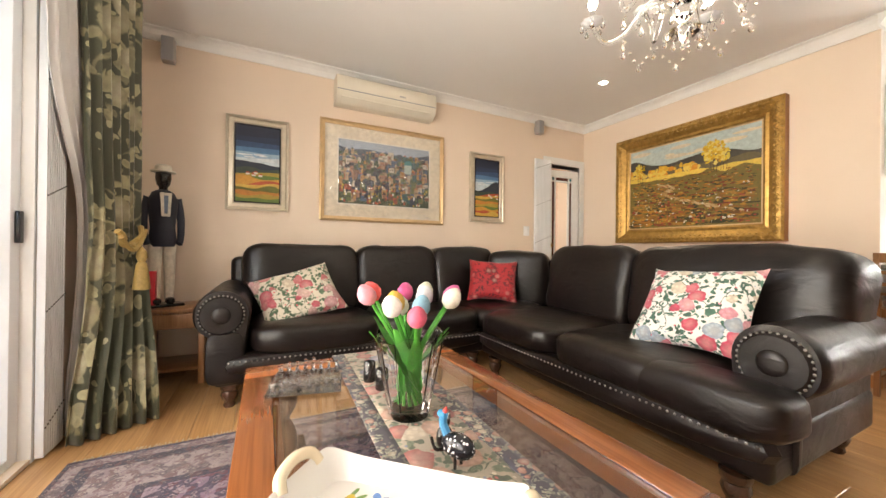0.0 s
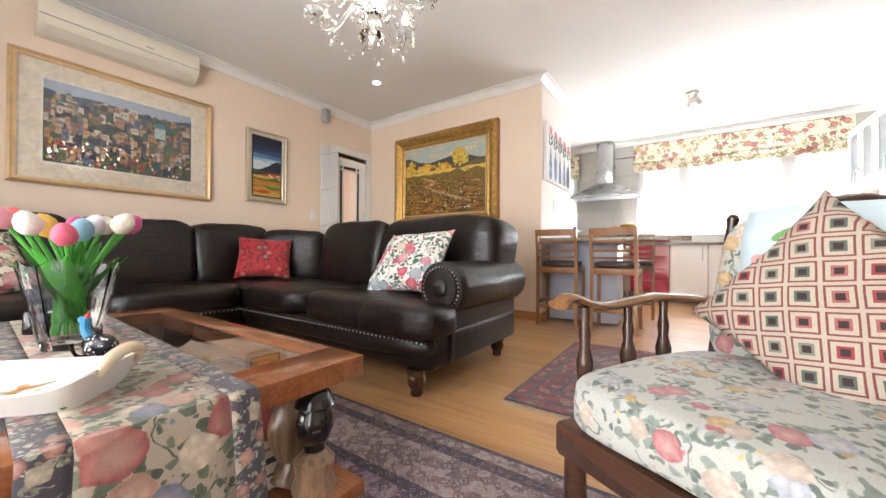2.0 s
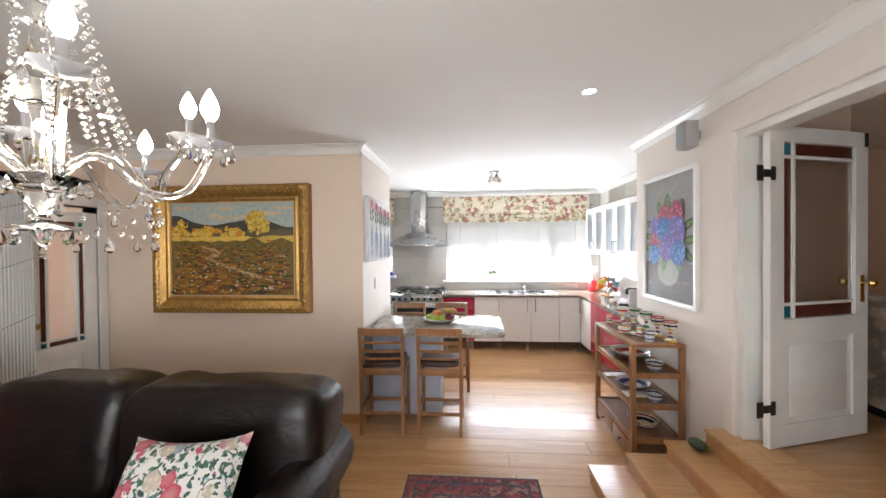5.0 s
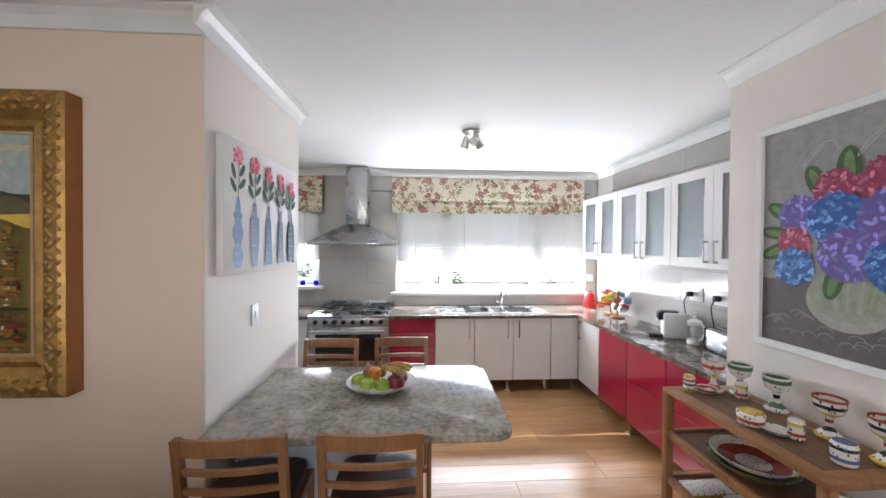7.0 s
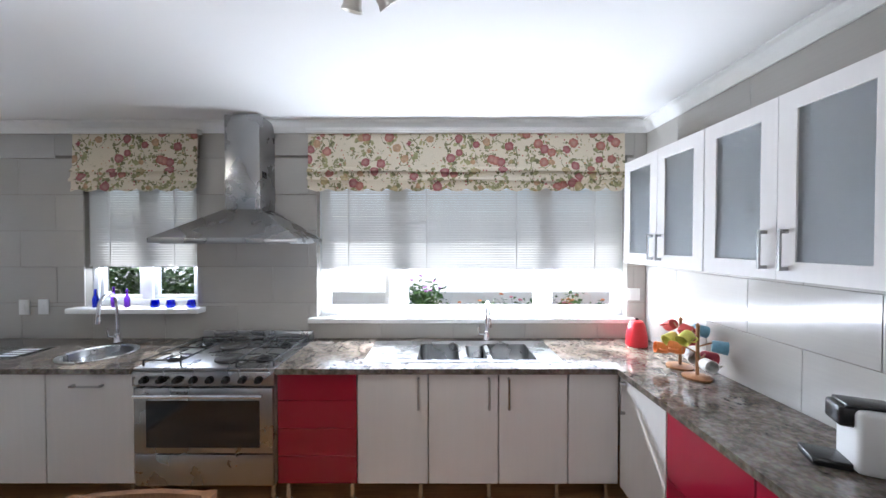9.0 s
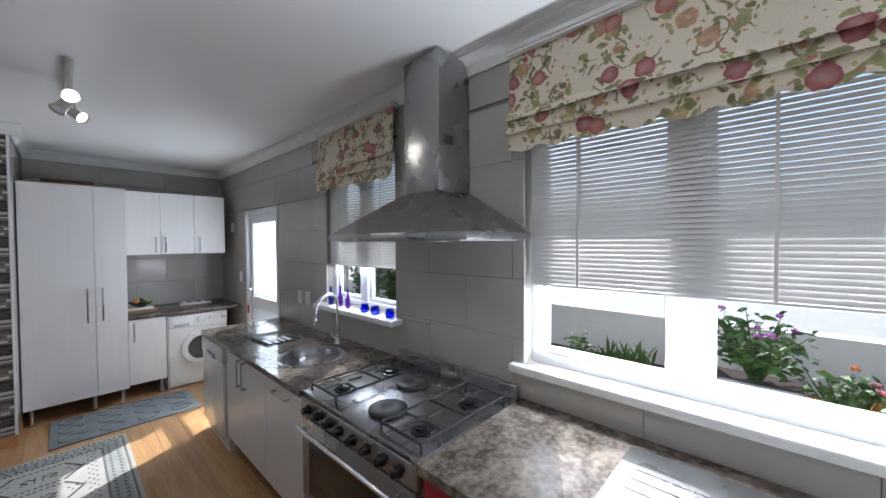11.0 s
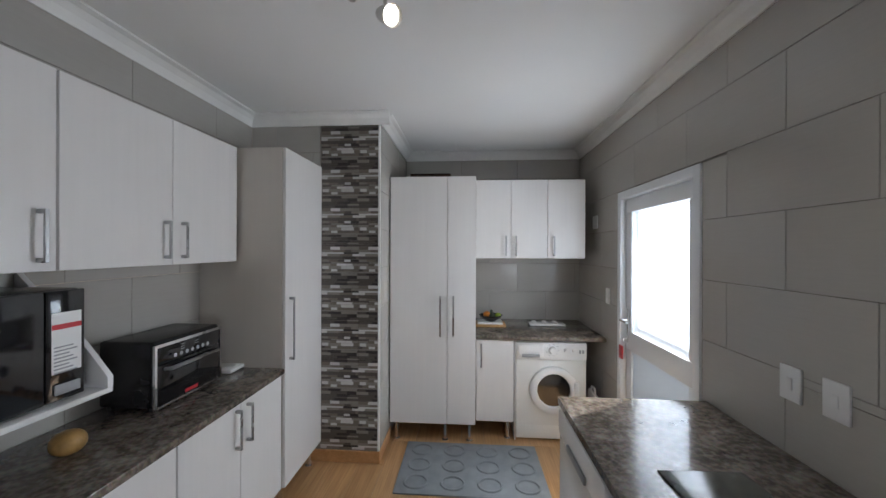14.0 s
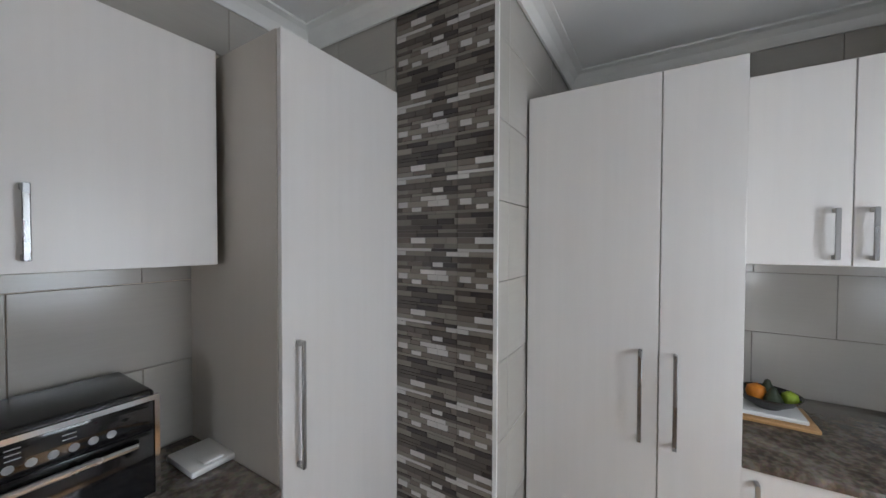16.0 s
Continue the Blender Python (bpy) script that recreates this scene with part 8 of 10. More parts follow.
drape("fabric", M["curtain"], lerp_rows([(2.58, (-1.05, 2.86), (-0.98, 3.40)), (1.6, (-1.05, 2.90), (-0.98, 3.40)), (1.04, (-1.05, 2.96), (-0.98, 3.38)), (0.8, (-1.05, 2.92), (-0.93, 3.36)), (0.01, (-1.09, 2.84), (-0.78, 3.05))]), 6, 0.04, cu, 2)
bm = B()
tube(bm, [(-0.93 + 0.012 * math.sin(i * 1.2), 2.90 + 0.42 * i / 14, 1.05 - 0.10 * math.sin(math.pi * i / 14) + 0.04 * i / 14) for i in range(15)], 0.016, 8)
tube(bm, [(-0.91, 2.88 + 0.42 * i / 14, 1.02 - 0.09 * math.sin(math.pi * i / 14) + 0.05 * i / 14) for i in range(15)], 0.013, 8)
part("tieback", bm, M["gold_cord"], cu, "twisted gold cord tieback")
part("tassel", lathe(B(), [(0.006, 0.0), (0.022, -0.03), (0.028, -0.06), (0.016, -0.085), (0.026, -0.10), (0.034, -0.16), (0.042, -0.24), (0.03, -0.245)], 18, (-0.88, 3.10, 0.97)), M["gold_cord"], cu, "gold silk tassel")
part("curtain_rail", tube(B(), [(-1.08, -0.3, 2.62), (-1.08, 3.62, 2.62)], 0.016, 10), M["mahogany"], cu)
part("finial", lathe(B(), [(0.001, -0.04), (0.02, -0.03), (0.03, 0.0), (0.02, 0.03), (0.001, 0.04)], 14, (-1.08, 3.65, 2.62)), M["mahogany"], cu)
sh = thing("sheer_curtain", (0, 0, 0), "white sheer voile curtain drawn aside into the tieback", "curtain")
drape("fabric", M["sheer"], lerp_rows([(2.58, (-1.12, 2.62), (-1.08, 3.0)), (1.9, (-1.12, 2.72), (-1.08, 3.04)), (1.1, (-1.11, 3.0), (-1.08, 3.12)), (0.9, (-1.11, 3.0), (-1.09, 3.1)), (0.02, (-1.14, 2.96), (-1.11, 3.06))]), 5, 0.014, sh, 5)

# ---------- side table with the butler figure ----------
st = thing("side_table", (-0.83, 3.76, 0), "small brown wooden side table with a drawer and shelf", "side table")
part("top", box(B(), -0.21, -0.21, 0.51, 0.21, 0.21, 0.54, 0.006), M["oak"], st)
part("apron", box(B(), -0.19, -0.19, 0.40, 0.19, 0.19, 0.508), M["oak"], st)
part("drawer_front", box(B(), -0.15, -0.198, 0.41, 0.15, -0.191, 0.50, 0.003), M["oak"], st)
part("shelf", box(B(), -0.18, -0.18, 0.10, 0.18, 0.18, 0.12, 0.004), M["oak"], st)
for sx in (-1, 1):
    for sy in (-1, 1):
        part("leg", box(B(), sx * 0.175 - 0.02, sy * 0.175 - 0.02, 0, sx * 0.175 + 0.02, sy * 0.175 + 0.02, 0.40, 0.004), M["oak"], st)
bm = B()
box(bm, -0.15, -0.1, 0.0, 0.15, 0.1, 0.02, 0.004, mi=3)
for s in (-1, 1):
    puff(bm, s * 0.05 - 0.035, -0.12, 0.02, s * 0.05 + 0.035, 0.03, 0.07, 0.8, 12, 8, mi=3)
    tube(bm, [(s * 0.05, -0.01, 0.05), (s * 0.052, 0.0, 0.25), (s * 0.05, 0.0, 0.50)], [0.036, 0.042, 0.056], 12, mi=1)
    tube(bm, spline([(s * 0.105, 0.0, 0.80), (s * 0.135, 0.01, 0.66), (s * 0.13, -0.02, 0.52), (s * 0.115, -0.04, 0.46)], 4), [0.035 - 0.0008 * i for i in range(13)], 10, mi=0)
lathe(bm, [(0.09, 0.44), (0.105, 0.48), (0.092, 0.58), (0.105, 0.70), (0.115, 0.78), (0.08, 0.84), (0.04, 0.86)], 18, mi=0)
prism(bm, [(-0.03, 0.66), (0.03, 0.66), (0.042, 0.83), (-0.042, 0.83)], -0.118, -0.100, "y", mi=1)
prism(bm, [(-0.012, 0.68), (0.012, 0.68), (0.016, 0.81), (-0.016, 0.81)], -0.122, -0.117, "y", mi=2)
lathe(bm, [(0.034, 0.84), (0.034, 0.88), (0.05, 0.90), (0.06, 0.94), (0.058, 0.98), (0.045, 1.01)], 16, mi=3)
lathe(bm, [(0.05, 0.985), (0.095, 0.99), (0.092, 1.0), (0.062, 1.005), (0.064, 1.03), (0.05, 1.045), (0.001, 1.05)], 20, mi=1)
statue = tagged(part("statue", bm, [paint((0.012, 0.014, 0.028)), paint((0.70, 0.64, 0.52)), paint((0.16, 0.20, 0.27)), M["ebony"]]), "painted wooden butler statue in a navy jacket on the side table", "statue")
statue.matrix_basis = pose(-0.92, 3.74, 0.54, 0, 0, 22) @ Matrix.Diagonal((0.8, 0.8, 0.98, 1))
red_ = tagged(part("gift_box", box(B(), -0.05, -0.05, 0, 0.05, 0.05, 0.26, 0.006), M["redplastic"]), "red box standing on the side table", "box")
red_.location = (-0.99, 3.70, 0.54)

# ---------- passage door ----------
for x0, x1, z0, z1 in ((2.97, 3.06, 0, 2.21), (3.62, 3.70, 0, 2.21), (3.06, 3.62, 2.12, 2.21)):
    structure("trim", box(B(), x0, YA - 0.018, z0, x1, YA + 0.17, z1, 0.004), M["trim"], "white painted passage door frame", "frame")


def glazed_door(m, w, h, label, pair=False, hinge=True, b=0.085):
    """A panelled white door with a large pane bordered by coloured glass."""
    th = new("glazed_door")
    th.matrix_basis = m
    tagged(th, label, "door")
    T = 0.04
    s = 0.105
    gz0, gz1 = h * 0.40, h - 0.09
    solid = less([(0, 0, w, h)], (s, gz0, w - s, gz1))
    solid = sum((less([r], (s + 0.02, 0.13, w - s - 0.02, gz0 - 0.12)) for r in solid), [])
    for r in solid:
        part("stile", box(B(), r[0], -T / 2, r[1], r[2], T / 2, r[3], 0.0015, 1), M["trim"], th)
    part("panel", box(B(), s + 0.02, -0.008, 0.13, w - s - 0.02, 0.008, gz0 - 0.12), M["trim"], th)
    part("panel_mould", box(B(), s + 0.06, -0.014, 0.17, w - s - 0.06, 0.014, gz0 - 0.16, 0.006), M["trim"], th)
    bar = 0.018
    xs = [s, s + b, w - s] if pair else [s, s + b, w - s - b, w - s]
    last = len(xs) - 2
    zs = [gz0, gz0 + b, gz1 - b, gz1]
    for x in xs[1:-1]:
        part("glazing_bar", box(B(), x - bar / 2, -0.016, gz0, x + bar / 2, 0.016, gz1, 0.002), M["trim"], th)
    for z in zs[1:3]:
        for x0, x1 in zip(xs, xs[1:]):
            part("glazing_bar", box(B(), x0 + bar / 2, -0.016, z - bar / 2, x1 - bar / 2, 0.016, z + bar / 2, 0.002), M["trim"], th)
    for i in range(last + 1):
        side = i == 0 or (i == last and not pair)
        for j in range(3):
            if not side and j == 1:
                mt, lb = M["glass"], "clear glass pane"
            elif side and j != 1:
                mt, lb = M["teal_glass"], "teal glass corner pane"
            else:
                mt, lb = M["amber_glass"], "dark amber glass border pane"
            part("pane", box(B(), xs[i] + 0.004, -0.002, zs[j] + 0.004, xs[i + 1] - 0.004, 0.002, zs[j + 1] - 0.004), mt, th, lb)
    for sd_ in (-1, 1):
        bm = box(B(), w - 0.07, sd_ * 0.021 - 0.002, h * 0.44, w - 0.035, sd_ * 0.021 + 0.002, h * 0.53, 0.001)
        cyl(bm, (w - 0.052, sd_ * 0.022, h * 0.505), (w - 0.052, sd_ * 0.05, h * 0.505), 0.008)
        lathe(bm, [(0.008, 0.0), (0.022, 0.01), (0.026, 0.024), (0.018, 0.04), (0.001, 0.045)], 14, m=Matrix.Translation((w - 0.052, sd_ * 0.045, h * 0.505)) @ pose(0, 0, 0, -90 * sd_, 0, 0))
        part("door_knob", bm, M["brass"], th)
    if hinge:
        for z in (0.24, h - 0.28):
            bm = box(B(), -0.10, -0.024, z - 0.045, -0.055, -0.018, z + 0.045, 0.002)
            box(bm, -0.055, -0.026, z - 0.022, 0.0, -0.018, z + 0.022, 0.002)
            box(bm, 0.0, -0.026, z - 0.04, 0.035, -0.0202, z + 0.04, 0.002)
            part("hinge", bm, M["iron"], th, "dark iron parliament hinge")
    part("bolt", box(B(), w - 0.035, -0.028, h - 0.09, w - 0.012, -0.0202, h - 0.005, 0.002), M["iron"], th)


M["teal_glass"] = plain("teal stained glass", (0.02, 0.16, 0.20), 0.15, var=0.2, scale=20, relief=0.3)
M["amber_glass"] = plain("dark amber stained glass", (0.13, 0.035, 0.022), 0.12, var=0.4, scale=50, fine=90, relief=0.5)
ang = math.degrees(math.atan2(-2.115 + 1.36, 2.805 - 2.575))
glazed_door(Matrix.Translation((2.575, -1.36, DF + 0.008)) @ pose(0, 0, 0, 0, 0, ang), 0.79, 1.885, "white panelled door with coloured glass border standing open", True)
glazed_door(Matrix.Translation((3.616, YA + 0.023, 0.01)) @ pose(0, 0, 0, 0, 0, 175), 0.55, 2.05, "white passage door with coloured glass border standing ajar", hinge=False, b=0.055)


def switch_plate(m, w, h, label, rockers=1):
    th = new("light_switch")
    th.matrix_basis = m
    tagged(th, label, "switch", "switches and sockets")
    part("plate", box(B(), -w / 2, -0.010, -h / 2, w / 2, -0.0005, h / 2, 0.003), M["white"], th)
    for i in range(rockers):
        part("rocker", box(B(), -0.012 + (i - (rockers - 1) / 2) * 0.035, -0.014, -0.022, 0.012 + (i - (rockers - 1) / 2) * 0.035, -0.0102, 0.022, 0.002), M["white"], th)


switch_plate(pose(2.70, YA, 1.22), 0.09, 0.12, "white light switch beside the trellis gate")
switch_plate(pose(4.16, 1.40, 1.31), 0.075, 0.115, "white light switch under the rose canvas")
EW = lambda y, z: Matrix.Translation((XW, y, z)) @ pose(0, 0, 0, 0, 0, -90)
switch_plate(EW(3.24, 1.165), 0.085, 0.125, "white socket plate on the tiles by the prep sink")
switch_plate(EW(3.08, 1.168), 0.085, 0.125, "white socket plate on the tiles by the prep sink")
switch_plate(EW(5.22, 1.90), 0.12, 0.12, "blank white plate on the tiles by the wall cabinet")
switch_plate(EW(4.92, 1.26), 0.08, 0.13, "white double socket on the tiles by the back door", 2)

# ---------- breakfast table, stools, fruit ----------
M["blue_panel"] = plain("pale blue-grey panel", (0.50, 0.56, 0.68), 0.4, var=0.04)
bt = thing("breakfast_table", (4.05, 0.72, 0), "fixed breakfast table with a pale granite top", "table")
bm = B()
pts = []
for cx, cy, a0 in ((3.67, 0.12, 180), (4.40, 0.12, 270)):
    for k in range(7):
        a = math.radians(a0 + k * 15)
        pts.append((cx - 4.05 + 0.07 * math.cos(a), cy - 0.72 + 0.07 * math.sin(a)))
pts += [(4.47 - 4.05, 1.38 - 0.72), (3.60 - 4.05, 1.38 - 0.72)]
prism(bm, pts, 0.865, 0.90, "z")
es = [e for e in bm.edges if abs(e.verts[0].co.z - e.verts[1].co.z) < 1e-6]
bmesh.ops.bevel(bm, geom=es, offset=0.008, segments=2, profile=0.5, affect="EDGES")
part("top", bm, M["granite_pale"], bt, "polished pale granite top")
part("pedestal", box(B(), -0.17, -0.05, 0.02, 0.23, 0.64, 0.864, 0.003), M["blue_panel"], bt, "pale blue-grey panel")


def stool():
    th = thing("bar_stool", (3.70, 0.65, 0), "brown wooden bar stool with ladder back and dark leather seat", "stool", "bar stools round the granite table")
    O = M["oak"]
    w, d = 0.19, 0.18
    for s in (-1, 1):
        bm = B()
        rows = []
        for x, z in ((-d, 0), (-d + 0.012, 0.3), (-d + 0.01, 0.62), (-d - 0.01, 0.8), (-d - 0.035, 0.98)):
            rows.append([bm.verts.new((x + a, s * w + b, z)) for a, b in ((-0.018, -0.014), (0.018, -0.014), (0.018, 0.014), (-0.018, 0.014))])
        skin(bm, rows)
        part("back_leg", bm, O, th, "", False)
        part("front_leg", box(B(), d - 0.018, s * w - 0.016, 0, d + 0.018, s * w + 0.016, 0.60, 0.003), O, th)
        part("side_stretcher", box(B(), -d + 0.02, s * w - 0.01, 0.22, d - 0.018, s * w + 0.01, 0.25, 0.003), O, th)
        part("seat_rail", box(B(), -d + 0.02, s * w - 0.012, 0.55, d - 0.018, s * w + 0.012, 0.60, 0.003), O, th)
    for x, z0, z1 in ((d - 0.01, 0.16, 0.19), (-d + 0.008, 0.18, 0.21), (d - 0.01, 0.54, 0.60), (-d + 0.01, 0.54, 0.60)):
        part("cross_rail", box(B(), x - 0.009, -w + 0.0145, z0, x + 0.009, w - 0.0145, z1, 0.003), O, th)
    for z0, z1, dx in ((0.915, 0.98, -0.033), (0.835, 0.86, -0.016), (0.755, 0.78, -0.006), (0.69, 0.71, 0.0)):
        bm = B()
        rows = []
        for i in range(9):
            u = i / 4 - 1
            x = -d + dx - 0.018 * (1 - u * u)
            rows.append([bm.verts.new((x - 0.009, u * (w - 0.014), z0)), bm.verts.new((x + 0.009, u * (w - 0.014), z0)), bm.verts.new((x + 0.009 - 0.006, u * (w - 0.014), z1)), bm.verts.new((x - 0.009 - 0.006, u * (w - 0.014), z1))])
        skin(bm, rows)
        part("slat", bm, O, th, "", False)
    part("seat", puff(B(), -d + 0.015, -w + 0.0, 0.60, d + 0.03, w - 0.0, 0.665, 0.45, 28, 10), M["seat_leather"], th, "dark brown leather seat")
    return th


s0 = stool()
copy_thing(s0, pose(3.69, 1.18, 0, 0, 0, 2))
copy_thing(s0, pose(4.66, 0.60, 0, 0, 0, 183))
copy_thing(s0, pose(4.64, 1.15, 0, 0, 0, 178))


def fruit(name, label, at, r, material, kind=0, rz=0):
    bm = B()
    if kind == 0:
        lathe(bm, [(0.001, -0.92 * r), (0.35 * r, -r), (0.8 * r, -0.7 * r), (r, 0), (0.85 * r, 0.62 * r), (0.4 * r, 0.9 * r), (0.001, 0.78 * r)], 18)
        tube(bm, [(0, 0, 0.78 * r), (0.1 * r, 0, 1.15 * r)], 0.0018, 5)
    elif kind == 1:
        lathe(bm, [(0.001, -r), (0.7 * r, -0.8 * r), (r, -0.1 * r), (0.75 * r, 0.6 * r), (0.4 * r, 1.1 * r), (0.3 * r, 1.5 * r), (0.001, 1.65 * r)], 16)
    else:
        tube(bm, spline([(-0.08, 0, 0.0), (-0.04, 0.022, 0.02), (0.02, 0.025, 0.028), (0.075, 0.0, 0.01)], 4), [0.006, 0.012, 0.015, 0.016, 0.017, 0.017, 0.017, 0.016, 0.015, 0.014, 0.012, 0.009, 0.005], 8)
    ob = tagged(part(name, bm, material), label, "fruit", "fruit in bowls")
    ob.matrix_basis = pose(*at, 0, 0, rz)


M["apple"] = plain("green apple skin", (0.36, 0.50, 0.06), 0.25, var=0.3, scale=14, relief=0.02)
M["mango"] = plain("dark red mango skin", (0.22, 0.02, 0.03), 0.3, var=0.4, scale=12, relief=0.02)
M["banana"] = plain("ripe banana skin", (0.50, 0.32, 0.06), 0.5, var=0.5, scale=40, relief=0.05)
M["orange"] = plain("orange peel", (0.65, 0.22, 0.02), 0.45, var=0.15, scale=20, fine=160, relief=0.3)
M["pear"] = plain("pear skin", (0.45, 0.26, 0.08), 0.45, var=0.3, scale=16, relief=0.05)
M["avocado"] = plain("avocado skin", (0.03, 0.05, 0.02), 0.5, var=0.3, scale=30, relief=0.4)


def patterned(name, base, bands, scale=14.0):
    """Glazed pottery with painted bands and marks."""
    m, nt, b = nodes(name)
    v = coords(nt)
    sp = nt.nodes.new("ShaderNodeSeparateXYZ")
    nt.links.new(v, sp.inputs[0])
    wv = nt.nodes.new("ShaderNodeMath")
    wv.operation = "FRACT"
    ml = nt.nodes.new("ShaderNodeMath")
    ml.operation = "MULTIPLY"
    ml.inputs[1].default_value = scale
    nt.links.new(sp.outputs[2], ml.inputs[0])
    nt.links.new(ml.outputs[0], wv.inputs[0])
    n = len(bands)
    c = ramp(nt, wv.outputs[0], [(i / n, k) for i, k in enumerate(bands)], True)
    vo = tex(nt, "Voronoi", coords(nt, (1, 1, 0.6)), Scale=70.0)
    c = mix(nt, ramp(nt, vo.outputs["Distance"], [(0.0, (1, 1, 1)), (0.22, (1, 1, 1)), (0.28, (0, 0, 0))]), c, base)
    nt.links.new(c, b.inputs["Base Color"])
    b.inputs["Roughness"].default_value = 0.12
    b.inputs["Coat Weight"].default_value = 0.4
    return m


WH, BK, YE, RE, GR, BU = (0.74, 0.72, 0.67), (0.03, 0.03, 0.035), (0.62, 0.42, 0.05), (0.42, 0.06, 0.04), (0.08, 0.18, 0.09), (0.10, 0.16, 0.36)
M["pot_a"] = patterned("white and red banded pottery", BK, [WH, RE, WH, WH, YE, WH], 13)
M["pot_b"] = patterned("white and green banded pottery", GR, [WH, GR, WH, BK, WH, WH], 12)
M["pot_c"] = patterned("yellow and black banded pottery", BK, [YE, WH, BK, WH, RE, WH], 15)
M["pot_d"] = patterned("blue and white pottery", BU, [WH, BU, WH, WH, BK], 16)
M["pot_dark"] = patterned("dark banded platter", YE, [BK, RE, GR, BK, YE], 90)
plate = tagged(part("fruit_bowl", lathe(B(), [(0.07, 0.0), (0.08, 0.006), (0.14, 0.022), (0.185, 0.045), (0.19, 0.05), (0.18, 0.048), (0.13, 0.028), (0.001, 0.016)], 40), M["china"]), "wide white china fruit bowl with painted rim", "bowl")
plate.location = (4.10, 0.68, 0.901)
part("rim_paint", lathe(B(), [(0.145, 0.0368), (0.172, 0.0478)], 40), M["pot_d"], plate, "painted rim")
FX, FY, FZ = 4.10, 0.68, 0.925
for nm, lb, dx, dy, dz, r, mt, kd, rz in (("apple", "green apple in the fruit bowl", -0.09, 0.06, 0.03, 0.042, "apple", 0, 0), ("apple", "green apple in the fruit bowl", -0.11, -0.02, 0.03, 0.042, "apple", 0, 40),
                                         ("apple", "green apple in the fruit bowl", -0.03, 0.12, 0.03, 0.04, "apple", 0, 80), ("mango", "dark red mango in the fruit bowl", -0.08, -0.085, 0.036, 0.05, "mango", 0, 0),
                                         ("mango", "dark red mango in the fruit bowl", 0.0, -0.10, 0.034, 0.048, "mango", 0, 0), ("orange", "orange in the fruit bowl", -0.04, 0.03, 0.075, 0.037, "orange", 0, 0),
                                         ("pear", "brown pear in the fruit bowl", 0.05, 0.08, 0.04, 0.036, "pear", 1, 0), ("pear", "brown pear in the fruit bowl", 0.07, 0.01, 0.045, 0.036, "pear", 1, 0),
                                         ("banana", "ripe spotted banana in the fruit bowl", -0.05, -0.07, 0.085, 0, "banana", 2, 60), ("banana", "ripe spotted banana in the fruit bowl", -0.015, -0.085, 0.09, 0, "banana", 2, 75), ("banana", "ripe spotted banana in the fruit bowl", 0.02, -0.09, 0.085, 0, "banana", 2, 95)):
    fruit(nm, lb, (FX + dx, FY + dy, FZ + dz), r, M[mt], kd, rz)

# ---------- trolley with painted pottery ----------


def trolley():
    th = thing("serving_trolley", (3.56, -1.055, 0), "open wooden serving trolley with slatted shelves and drawers", "trolley")
    O = M["oak"]
    hx, hy = 0.375, 0.18
    zs = (0.20, 0.46, 0.70)
    for r in less([(-hx - 0.02, -hy - 0.02, hx + 0.02, hy + 0.02)], (-hx + 0.05, -hy + 0.045, hx - 0.05, hy - 0.045)):
        part("top_rail", box(B(), r[0], r[1], 0.92, r[2], r[3], 0.945, 0.003), O, th)
    part("top_panel", box(B(), -hx + 0.05, -hy + 0.045, 0.923, hx - 0.05, hy - 0.045, 0.941), M["woven"], th, "woven cane panel under glass")
    for sx in (-1, 1):
        for sy in (-1, 1):
            part("leg", box(B(), sx * hx - 0.019, sy * hy - 0.019, 0, sx * hx + 0.019, sy * hy + 0.019, 0.92, 0.003), O, th)
    for z in zs:
        for sy in (-1, 1):
            part("shelf_rail", box(B(), -hx + 0.02, sy * hy - 0.012, z - 0.02, hx - 0.02, sy * hy + 0.012, z + 0.02, 0.002), O, th)
        for sx in (-1, 1):
            part("shelf_rail", box(B(), sx * hx - 0.012, -hy + 0.02, z - 0.02, sx * hx + 0.012, hy - 0.02, z + 0.02, 0.002), O, th)
        part("shelf_panel", box(B(), -hx + 0.0125, -hy + 0.0125, z - 0.006, hx - 0.0125, hy - 0.0125, z + 0.006), M["woven"], th, "woven cane shelf panel")
    for i in (-1, 1):
        f = part("drawer_front", box(B(), i * 0.178 - 0.168, hy - 0.01, 0.05, i * 0.178 + 0.168, hy + 0.012, 0.165, 0.003), O, th)
        part("knob", lathe(B(), [(0.006, 0), (0.006, 0.012), (0.013, 0.02), (0.001, 0.026)], 12, m=Matrix.Translation((i * 0.178, hy + 0.012, 0.108)) @ pose(0, 0, 0, -90, 0, 0)), M["iron"], f, "dark round knob")
    bm = B()
    n = 22
    for i in range(n):
        y = -hy + 0.03 + i * (2 * hy - 0.06) / n
        box(bm, -hx - 0.008, y, 0.03, -hx + 0.008, y + 0.009, 0.138)
    part("cane_end", bm, M["woven"], th, "reeded end panel")


M["woven"] = wood("woven brown cane", (0.12, 0.06, 0.03), (0.26, 0.15, 0.08), 0.55, 0, 3.0, 0.8)
trolley()


def goblet(x, y, z, mt, s=1.0):
    ob = tagged(part("goblet", lathe(B(), [(0.042, 0), (0.044, 0.006), (0.03, 0.016), (0.012, 0.03), (0.012, 0.05), (0.016, 0.062), (0.04, 0.075), (0.05, 0.098), (0.051, 0.118), (0.047, 0.118), (0.044, 0.098), (0.03, 0.078), (0.001, 0.072)], 22), M[mt]), "hand-painted pottery goblet with coloured bands", "goblet", "painted goblets")
    ob.matrix_basis = pose(x, y, z) @ Matrix.Diagonal((s * 1.03, s * 1.03, s * 1.36, 1))


